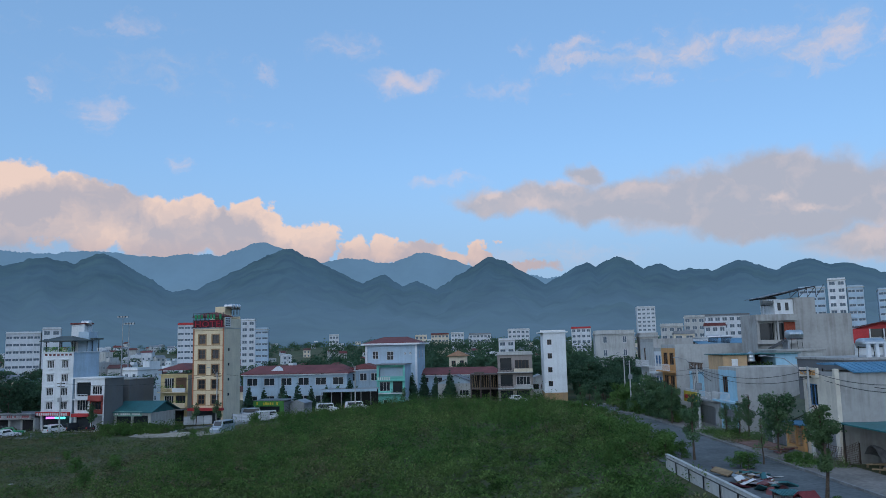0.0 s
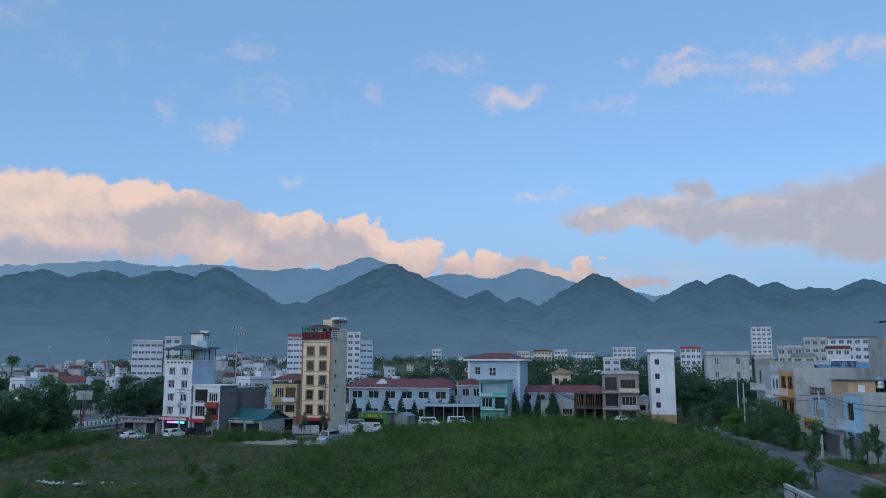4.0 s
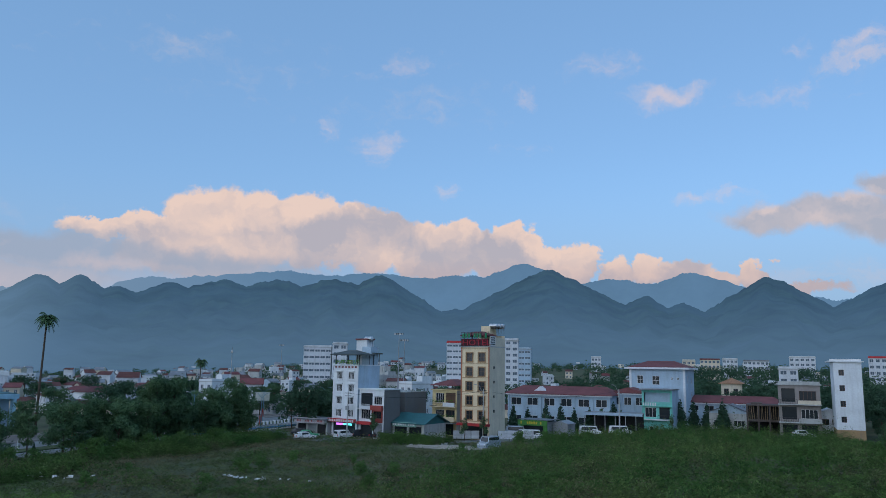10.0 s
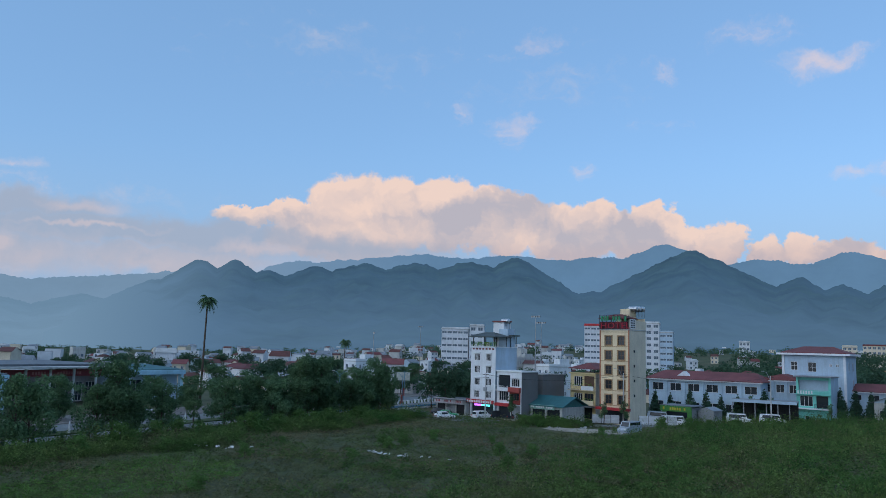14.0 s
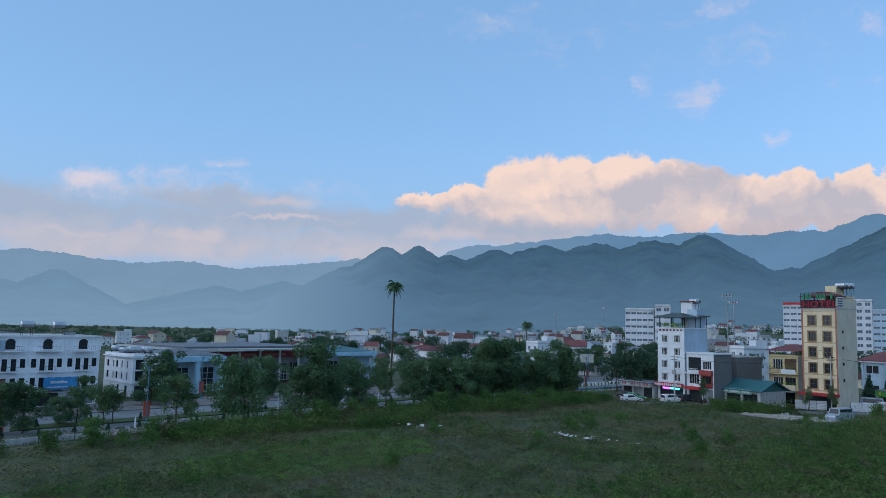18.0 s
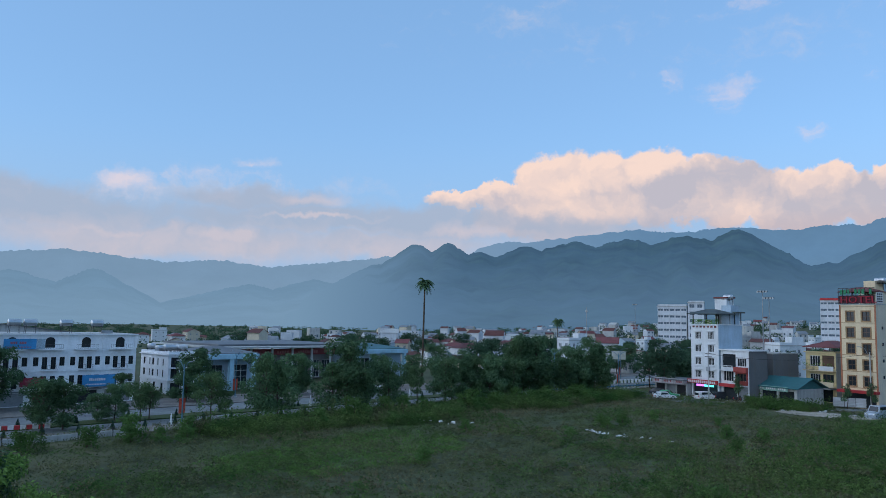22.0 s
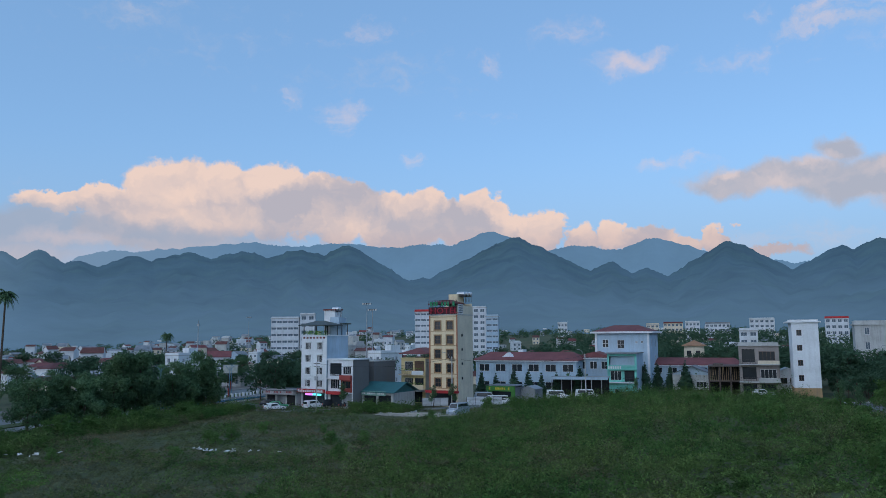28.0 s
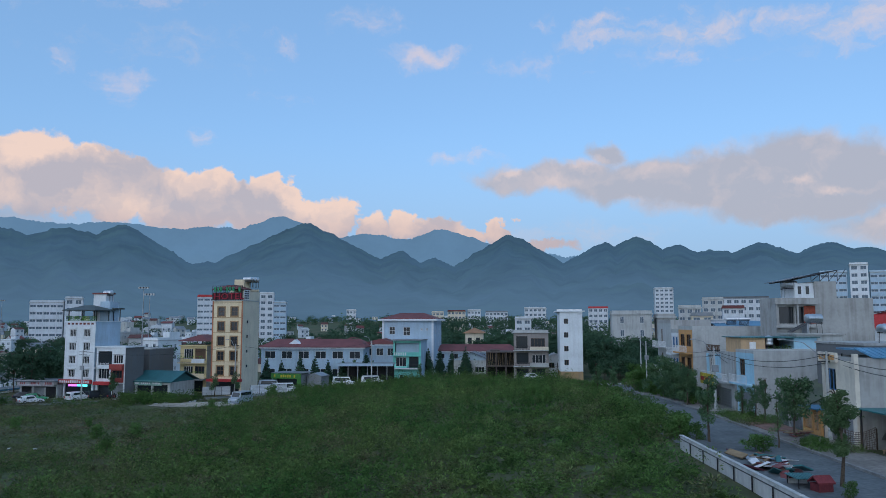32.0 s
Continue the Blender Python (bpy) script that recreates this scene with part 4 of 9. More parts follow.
def hotel_white():
    w, d = 7.0, 7.2
    M = pose(-77.8, 147.6, 0, 0, 0, ROW)
    h = 14.9
    o = empty("hotel", M, "white four-storey guest house with roof terrace under a dark hipped canopy", "hotel")
    holes = [(u, 4.15 + 2.62 * f, 1.5, 1.45) for f in range(4) for u in (1.05, 4.3)]
    holes.append((0.4, 0.1, 6.2, 2.9))
    # pale blue sides: the shade on the white walls put into their colour
    walls(o, w, d, 0, h, M_WHITE, {"front": holes}, M_PALEBLUE)
    for u, v, a, b in holes[:-1]:
        window(o, "front", w, d, u, v, a, b, M_FRAMEW, 3)
        part("window_hood", boxed(u - 0.2, u + a + 0.2, -0.25, -0.004, v + b + 0.12, v + b + 0.27), M_WHITE, o)
        part("window_sill", boxed(u - 0.12, u + a + 0.12, -0.16, -0.004, v - 0.2, v - 0.06), M_WHITE, o)
    part("entrance", boxed(0.4, 6.6, 0.4, 0.5, 0.1, 3.0), M_GLASS, o)
    for f in range(5):
        part("string_course", boxed(-0.02, w + 0.02, -0.06, -0.004, 3.75 + 2.62 * f, 3.87 + 2.62 * f), M_WHITE, o)
    for k in range(7):
        part("frieze_tile", boxed(0.45 + k * 0.92, 1.0 + k * 0.92, -0.03, -0.004, h - 0.62, h - 0.18), M_ROOFRED, o)
    part("roof", boxed(-0.15, w + 0.15, -0.15, d + 0.15, h, h + 0.18), M_WHITE, o)
    railing(o, (0, 0, h + 0.18), (w, 0, h + 0.18), 0.9, M_GREEN, 0.4)
    bm = bmesh.new()
    rnd = random.Random(4)
    for i in range(160):
        x, y, z = rnd.uniform(0.2, 6.4), rnd.uniform(0.2, 0.7), h + 0.3 + rnd.random() * 0.7
        s = rnd.uniform(0.12, 0.3)
        bm.faces.new([bm.verts.new((x + rnd.uniform(-s, s), y + rnd.uniform(-s, s), z + rnd.uniform(-s, s))) for _ in range(3)])
    part("terrace_plants", bm, M_LEAFL, o)
    hip_roof(o, w - 0.4, 4.6, h + 2.2, 1.1, material("dark_canopy", (0.07, 0.09, 0.09), 0.6), 0.6)
    for x in (0.2, 3.3, 6.2):
        for y in (0.3, 4.4):
            part("roof_post", boxed(x, x + 0.16, y, y + 0.16, h + 0.18, h + 2.2), M_DARKMETAL, o)
    part("stair_head", boxed(4.2, 6.6, 4.4, 7.0, h + 0.18, h + 4.1), M_PALEBLUE, o)
    part("stair_tower", boxed(2.2, 5.2, 4.8, 7.1, h + 0.18, h + 5.6), M_WHITE, o)
    part("stair_roof", boxed(2.0, 5.4, 4.6, 7.3, h + 5.6, h + 5.9), M_ROOFRED, o)
    for x in (5.2, 6.8):
        for y in (5.1, 7.0):
            part("roof_post", boxed(x, x + 0.14, y, y + 0.14, h + 0.18, h + 2.5), M_DARKMETAL, o)
    part("rear_canopy", boxed(5.0, 7.5, 4.9, 7.6, h + 2.5, h + 2.8), material("dark_canopy", (0.07, 0.09, 0.09), 0.6), o)
    on_roof_tank(M @ pose(5.0, 5.6, h + 4.1))
    part("sign_board", boxed(-0.4, 7.2, -0.9, -0.6, 3.0, 3.75), M_RED, o)
    bm = bmesh.new()
    bars_text(bm, -0.1, 3.1, 7.0, 0.5, -0.9, 14, 8)
    part("sign_letters", bm, M_FRAMEW, o)
    bm = boxed(1.9, 3.9, -0.75, -0.62, 2.45, 2.85)
    part("neon_panel", bm, material("violet_neon", (0.65, 0.18, 0.9), emit=1.3, vary=0.02, stain=0.02), o)
    part("neon_panel", boxed(3.9, 6.2, -0.75, -0.62, 2.45, 2.85), material("cyan_neon", (0.12, 0.7, 0.7), emit=1.4, vary=0.02, stain=0.02), o)
    # lower neighbour with red-lined balcony
    w2, d2, h2 = 6.6, 5.5, 9.9
    M2 = M @ pose(7.25, 0.3, 0)
    o = empty("house", M2, "white three-storey shop house with loggia and red brick balcony", "house")
    holes = [(0.35, 6.6, 3.2, 2.6), (3.9, 6.9, 2.1, 1.6), (0.6, 3.9, 2.4, 2.0), (3.8, 4.1, 2.2, 1.4), (0.5, 0.1, 3.2, 2.7), (4.1, 0.1, 2.2, 2.9)]
    walls(o, w2, d2, 0, h2, M_WHITE, {"front": holes}, streaked("dark_render", (0.16, 0.165, 0.17), amount=0.5), deep=0.25)
    window(o, "front", w2, d2, 3.9, 6.9, 2.1, 1.6, M_FRAMEW, 3), window(o, "front", w2, d2, 0.6, 3.9, 2.4, 2.0, M_FRAMEW, 3), window(o, "front", w2, d2, 3.8, 4.1, 2.2, 1.4, M_FRAMEB, 2)
    part("loggia_back", boxed(0.35, 3.55, 0.25, 0.35, 6.6, 9.2), M_GLASS, o)
    part("shop_front", boxed(0.5, 3.7, 0.25, 0.33, 0.1, 2.8), M_GLASS, o)
    part("shutter", boxed(4.1, 6.3, 0.18, 0.26, 0.1, 3.0), M_GALV, o)
    part("brick_balcony", boxed(3.5, 6.4, -0.7, -0.004, 5.75, 6.75), material("red_brick_face", (0.34, 0.07, 0.06), 0.85), o)
    bm = bmesh.new()
    pierced(bm, 2.9, 3.25, 5.75, [(0.3, 4.1, 2.2, 1.4)], 0.09, pose(3.5, -0.1, 0))
    part("brick_facing", bm, material("red_brick_face", (0.34, 0.07, 0.06)), o)
    part("balcony_slab", boxed(0, 3.5, -0.8, -0.004, 5.9, 6.05), M_WHITE, o)
    railing(o, (0.05, -0.75, 6.05), (3.45, -0.75, 6.05), 0.9, M_FRAMEW, 0.3)
    part("awning", boxed(0.2, 3.9, -1.0, 0, 2.8, 3.4), M_RED, o)
    flat_roof(o, w2, d2, h2, M_WHITE, 0.25, 0.25)


hotel_white()


def house_yellow():
    w, d, h = 6.4, 8.0, 9.6
    o = empty("house", pose(-59.2, 159.4, 0.2, 0, 0, ROW), "yellow three-storey house with planted balconies and red sheet roof", "house")
    holes = [(0.9, 6.9, 2.2, 2.1), (3.5, 6.6, 2.6, 2.5), (0.9, 3.4, 2.2, 2.0), (3.6, 3.6, 2.3, 1.8), (0.8, 0.1, 4.8, 2.4)]
    walls(o, w, d, 0, h, M_YELLOW, {"front": holes}, M_CONC)
    window(o, "front", w, d, 0.9, 6.9, 2.2, 2.1, M_FRAMEW, 3), window(o, "front", w, d, 0.9, 3.4, 2.2, 2.0, M_FRAMEW, 3), window(o, "front", w, d, 3.6, 3.6, 2.3, 1.8, M_FRAMEB, 2)
    part("loggia_back", boxed(3.5, 6.1, 0.2, 0.3, 6.6, 9.1), M_FRAMEB, o)
    part("shop_front", boxed(0.8, 5.6, 0.2, 0.3, 0.1, 2.5), M_GLASS, o)
    for z in (2.95, 6.0):
        part("balcony_slab", boxed(-0.1, 6.5, -1.0, -0.004, z, z + 0.16), M_CREAM, o)
        railing(o, (0, -0.95, z + 0.16), (3.3, -0.95, z + 0.16), 0.9, M_DARKMETAL, 0.25)
        part("balustrade", boxed(3.4, 6.4, -1.0, -0.85, z + 0.16, z + 1.0), M_WHITE if z > 4 else M_CREAM, o)
    bm = bmesh.new()
    rnd = random.Random(9)
    for i in range(200):
        z = rnd.choice((3.9, 7.1)) + rnd.random() * 0.5
        x, y, s = rnd.uniform(0, 6.3), -0.9 + rnd.uniform(-0.2, 0.3), rnd.uniform(0.1, 0.25)
        bm.faces.new([bm.verts.new((x + rnd.uniform(-s, s), y + rnd.uniform(-s, s), z + rnd.uniform(-s, s))) for _ in range(3)])
    part("balcony_plants", bm, M_LEAFL, o)
    part("cornice", boxed(-0.2, 6.6, -0.4, d, h, h + 0.2), M_YELLOW, o)
    hip_roof(o, w, d, h + 1.0, 1.4, M_ROOFRED, 0.4)
    for x in (0.2, 6.0):
        for y in (0.0, 7.6):
            part("roof_post", boxed(x, x + 0.15, y, y + 0.15, h + 0.2, h + 1.0), M_DARKMETAL, o)
    part("lean_to", boxed(-0.3, 6.6, -2.2, 0, 2.6, 2.75), M_ROOFGREY, o)


house_yellow()


def shed_teal():
    o = empty("shop_shed", pose(-63.6, 147.6, 0, 0, 0, ROW), "low shop shed with faded teal sheet roof", "shed")
    w, d, h = 8.0, 8.0, 3.2
    walls(o, w, d, 0, h, M_CONC2, {"front": [(0.5, 0.1, 3.2, 2.6), (4.2, 0.1, 3.2, 2.6)]})
    # dark sheet behind both openings stands in for the unlit inside
    part("dark_interior", boxed(0.4, 7.6, 0.3, 0.4, 0.1, 2.8), M_GLASS, o)
    gable_roof(o, w, d, h, 1.9, M_ROOFTEAL, 0.7, "x", M_ROOFTEAL)
    part("sign_board", boxed(0.2, 6.4, -0.5, -0.4, 2.6, 3.5), material("pale_green_sign", (0.25, 0.42, 0.36), 0.6), o)
    bm = bmesh.new()
    bars_text(bm, 0.5, 2.85, 5.6, 0.4, -0.5, 13, 5)
    part("sign_letters", bm, M_FRAMEW, o)
    # bare side wall of an old building behind
    o = empty("old_building", pose(-70.5, 154.0, 0, 0, 0, ROW), "weathered dark rendered building with blind side wall", "building")
    walls(o, 8, 8, 0, 9.3, streaked("dark_render", (0.16, 0.165, 0.17), amount=0.5))
    flat_roof(o, 8, 8, 9.3, M_CONC, 0.1)


shed_teal()


def shops_low():
    o = empty("shop_row", pose(-86.6, 148.0, 0, 0, 0, -10), "row of low shops with pale sign boards along the eaves", "shop")
    w, d, h = 8.4, 6.0, 2.7
    walls(o, w, d, 0, h, M_CONC2, {"front": [(0.4 + 2.7 * k, 0.1, 2.3, 2.2) for k in range(3)]})
    for k in range(3):
        part("shutter", boxed(0.4 + 2.7 * k, 2.7 + 2.7 * k, 0.12, 0.2, 0.1, 2.3), M_GALV if k % 2 else M_DARKMETAL, o)
        part("sign_board", boxed(0.2 + 2.75 * k, 2.8 + 2.75 * k, -1.0, -0.85, 2.5, 3.6), material("washed_sign", (0.50, 0.46, 0.47), 0.6, spread=0.2), o)
        bm = bmesh.new()
        bars_text(bm, 0.5 + 2.75 * k, 2.8, 2.0, 0.45, -1.0, 5, 20 + k)
        part("sign_letters", bm, material("faded_red", (0.40, 0.12, 0.13), 0.7), o)
    part("roof", boxed(-0.2, w + 0.2, -1.2, d, h + 0.55, h + 0.75), M_ROOFGREY, o)
    part("eaves_beam", boxed(0, w, -0.85, -0.004, h, h + 0.55), M_CONC, o)


shops_low()


def block_long(M, w, d, h, label, cols, storeys, roof_mat, wall_mat, rise=2.0):
    """A long two-storey ward block with hipped roof, paired windows and pilasters."""
    o = empty("hospital_wing", M, label, "building")
    fh = h / storeys
    holes = grid_holes(w, storeys, fh, cols, w / cols * 0.62, fh * 0.42, fh * 0.36)
    walls(o, w, d, 0, h, wall_mat, {"front": holes})
    for u, v, a, b in holes:
        window(o, "front", w, d, u, v, a, b, M_FRAMEW, 1)
    for c in range(cols + 1):
        x = min(max(w * c / cols, 0.2), w - 0.2)
        part("pilaster", boxed(x - 0.2, x + 0.2, -0.22, -0.004, 0, h - 0.3), wall_mat, o)
    part("cornice", boxed(-0.5, w + 0.5, -0.6, -0.004, h - 0.28, h), M_WHITE, o)
    hip_roof(o, w, d, h, rise, roof_mat, 0.7, 0.8)
    return o


hosp = block_long(pose(-49.5, 188.5, 0, 0, 0, ROW + 8), 26, 11, 8.6, "long pale blue two-storey hospital wing with red hipped roof", 6, 2, M_ROOFRED, M_PALEBLUE)
g = bmesh.new()
for p in ((6.5, 1.2, 9.4), (9.6, 1.2, 9.4), (8.05, 1.2, 10.5)):
    g.verts.new(p)
g.faces.new(list(g.verts))
ext = bmesh.ops.extrude_face_region(g, geom=list(g.faces))
bmesh.ops.translate(g, vec=(0, 2.2, 0), verts=[v for v in ext["geom"] if isinstance(v, bmesh.types.BMVert)])
part("dormer", g, M_WHITE, hosp)
block_long(pose(-24.5, 192.5, 0.4, 0, 0, ROW + 8), 8.5, 9, 8.8, "pale two-storey link block with red roof", 3, 2, M_ROOFRED, M_PALEBLUE, 1.4)
block_long(pose(-7, 205.0, 0.8, 0, 0, ROW + 8), 22, 9, 6.2, "low pale blue hospital wing with red roof", 6, 2, M_ROOFRED, M_PALEBLUE, 1.8)


def villa_blue():
    w, d, h = 14.0, 12.0, 14.2
    M = pose(-20.6, 200.5, 1.0, 0, 0, ROW + 6)
    o = empty("villa", M, "pale blue four-storey house with red hipped roof and white cornice", "house")
    holes = [(2.0, 10.6, 1.5, 2.0), (5.8, 10.3, 1.8, 2.2), (10.4, 11.6, 0.6, 0.6), (11.8, 11.6, 0.6, 0.6), (2.0, 6.6, 1.5, 2.0), (2.0, 2.6, 1.5, 2.0), (5.8, 6.4, 1.8, 2.2)]
    side = [(2.5, 10.6, 1.4, 2.0), (7.5, 10.6, 1.4, 2.0), (7.5, 6.6, 1.4, 2.0)]
    walls(o, w, d, 0, h, M_PALEBLUE, {"front": holes, "right": side})
    for q in holes:
        window(o, "front", w, d, *q, M_FRAMEW, 1, cross=1)
    for q in side:
        window(o, "right", w, d, *q, M_FRAMEW, 1)
    part("cornice", boxed(-1.0, w + 1.0, -1.0, d + 1.0, h, h + 0.45), M_WHITE, o)
    hip_roof(o, w, d, h + 0.45, 1.7, M_ROOFRED, 0.3, 0.45)
    for x in (0.1, w - 0.6):
        part("corner_column", boxed(x, x + 0.5, -0.25, -0.004, 0, h), M_WHITE, o)
    w, d, h = 7.0, 8.0, 10.0
    M = pose(-16.4, 186.5, 0.3, 0, 0, ROW + 6)
    o = empty("house", M, "mint green narrow house with loggias and white balustrade", "house")
    holes = [(0.7, 3.7, 2.6, 2.2), (4.0, 3.4, 2.4, 2.6), (1.6, 0.4, 1.0, 1.2), (0.5, 7.0, 6.0, 2.4)]
    walls(o, w, d, 0, h, M_MINT, {"front": holes}, M_PALEBLUE)
    window(o, "front", w, d, *holes[0], M_FRAMEW, 2), window(o, "front", w, d, *holes[2], M_FRAMEW, 0)
    part("loggia_back", boxed(0.5, 6.5, 0.9, 1.0, 7.0, 9.4), M_PALEBLUE, o)
    part("loggia_back", boxed(4.0, 6.4, 0.25, 0.33, 3.4, 6.0), M_GLASS, o)
    part("balcony_slab", boxed(-0.1, 7.1, -0.9, -0.004, 6.2, 6.4), M_MINT, o)
    for k in range(6):
        part("baluster", boxed(0.4 + k * 0.55, 0.7 + k * 0.55, -0.85, -0.7, 6.4, 7.1), M_FRAMEW, o)
    part("balustrade", boxed(0, 7.0, -0.9, -0.65, 7.1, 7.25), M_MINT, o)
    railing(o, (3.8, -0.85, 3.3), (6.8, -0.85, 3.3), 0.9, M_DARKMETAL, 0.25)
    part("balcony_slab", boxed(0, 7.0, -0.9, -0.004, 3.05, 3.3), M_WHITE, o)
    part("canopy", boxed(-0.3, 7.3, -1.2, d, h, h + 0.25), M_ROOFGREY, o)


villa_blue()


def frame_houses():
    """Two unfinished houses: bare frame with timber props, and a storey-high loggia block."""
    o = empty("unfinished_house", pose(6.2, 178.5, 1.2, 0, 0, -4), "unfinished concrete frame with timber props and dark openings", "building")
    w, d, h = 7.0, 8.0, 6.6
    M_BROWN = material("raw_brick", (0.115, 0.092, 0.082), 0.9, vary=0.4)
    for z in (3.1, 6.4):
        part("floor_slab", boxed(0, w, 0, d, z, z + 0.25), M_BROWN, o)
    for x in (0, 2.25, 4.5, 6.7):
        for y in (0, 7.7):
            part("column", boxed(x, x + 0.3, y, y + 0.3, 0, 6.4), M_BROWN, o)
    # near-black sheet that stands in for the shade inside the frame
    part("back_wall", boxed(0, w, 4.5, 4.7, 0, 6.4), material("dark_shade_wall", (0.03, 0.03, 0.03), 0.9), o)
    part("roof_clutter", boxed(1.0, 3.2, 1.0, 2.6, 6.65, 7.1), M_BROWN, o)
    rnd = random.Random(2)
    for k in range(16):
        x = 0.4 + k * 0.42
        bm = bmesh.new()
        tube(bm, (x, 0.4, 3.35), (x + rnd.uniform(-0.3, 0.3), 0.6, 6.4), 0.05, n=5)
        part("prop", bm, material("timber", (0.28, 0.20, 0.12), 0.9), o)
    o = empty("unfinished_house", pose(12.6, 176.6, 1.2, 0, 0, -4), "bare three-storey house with balconies and unpainted walls", "building")
    w, d, h = 8.0, 9.0, 11.0
    holes = [(0.6, 7.5, 2.6, 2.8), (4.0, 7.9, 3.2, 1.9), (0.6, 3.9, 2.8, 2.6), (4.2, 4.1, 3.2, 1.9), (0.6, 0.3, 2.8, 2.5), (4.2, 0.3, 3.0, 2.5)]
    walls(o, w, d, 0, h, streaked("brown_grey_render", (0.30, 0.265, 0.25), amount=0.5), {"front": holes}, M_CONC, deep=0.4)
    # dark sheet behind each opening, in place of the shade in the room
    for q in holes:
        part("dark_room", boxed(q[0], q[0] + q[2], 0.41, 0.5, q[1], q[1] + q[3]), M_GLASS, o)
    window(o, "front", w, d, 4.0, 7.9, 3.2, 1.9, M_FRAMEB, 3), window(o, "front", w, d, 4.2, 4.1, 3.2, 1.9, M_FRAMEW, 3)
    for z in (3.2, 6.9):
        part("balcony_slab", boxed(-0.1, w + 0.1, -1.1, -0.004, z, z + 0.22), M_CONC2, o)
        railing(o, (0, -1.05, z + 0.22), (3.6, -1.05, z + 0.22), 0.9, M_DARKMETAL, 0.3)
        part("balcony_wall", boxed(3.7, w, -1.1, -0.95, z + 0.22, z + 0.95), M_CONC2 if z < 4 else M_CREAMSIDE, o)
    flat_roof(o, w, d, h, M_CONC2, 0.3, 0.2, 0.5)
    # thin white tower house
    o = empty("tower_house", pose(22.4, 169.3, 1.6, 0, 0, -4), "thin white tower house with small windows on its blind side", "house")
    w, d, h = 5.0, 10.0, 15.4
    holes = [(0.9, 3.6 + 3.05 * k, 0.95, 1.15) for k in range(4)]
    walls(o, w, d, 2.2, h, M_WHITE, {"front": holes})
    for q in holes:
        window(o, "front", w, d, *q, M_FRAMEB, 1)
    walls(o, w, d, 0, 2.2, streaked("ochre_base", (0.38, 0.25, 0.13), amount=0.4), name="base_wall")
    part("roof", boxed(-0.9, w + 0.5, -0.3, d, h, h + 0.25), M_WHITE, o)
    part("roof_rail", boxed(-0.6, w, 0, 0.08, h + 0.25, h + 0.6), M_FRAMEW, o)


frame_houses()


# ---- side street: narrow houses that face it (their fronts look towards -x) ----
def street_house(x, y_far, w, d, h, wall_mat, side_mat, label, floors=2, win=None, z=None, frame_mat=None, parapet=0.6, ground="shutter", balcony=True):
    """A tube house; its front runs along the street, from y_far towards the camera."""
    z = lie(x, y_far) if z is None else z
    M = pose(x, y_far, z, 0, 0, -90)
    o = empty("house", M, label, "house", "houses along the side street")
    fh = h / floors
    holes = [(w * 0.12, 0.1, w * 0.76, fh * 0.72)]
    for f in range(1, floors):
        for u, a in win or ((w * 0.12, w * 0.32), (w * 0.56, w * 0.32)):
            holes.append((u, f * fh + 0.9, a, fh * 0.52))
    walls(o, w, d, 0, h, wall_mat, {"front": holes}, side_mat)
    for q in holes[1:]:
        window(o, "front", w, d, *q, frame_mat or M_FRAMEW, 2)
    q = holes[0]
    slat = mesh_of(boxed(q[0], q[0] + q[2], 0.1, 0.19, 0, 0.155), "shutter_slat", M_GALV)
    for k in range(int(q[3] / 0.16)):
        part("shutter_slat", slat, None, o, m=pose(0, 0.02 * (k % 2), q[1] + k * 0.16))
    for f in range(1, floors if balcony else 1):
        part("balcony_slab", boxed(0, w, -0.9, -0.004, f * fh - 0.1, f * fh + 0.1), wall_mat, o)
        railing(o, (0.05, -0.85, f * fh + 0.1), (w - 0.05, -0.85, f * fh + 0.1), 0.85, M_FRAMEW, 0.3)
    flat_roof(o, w, d, h, side_mat, 0.0, 0.2, parapet, side_mat)
    return o


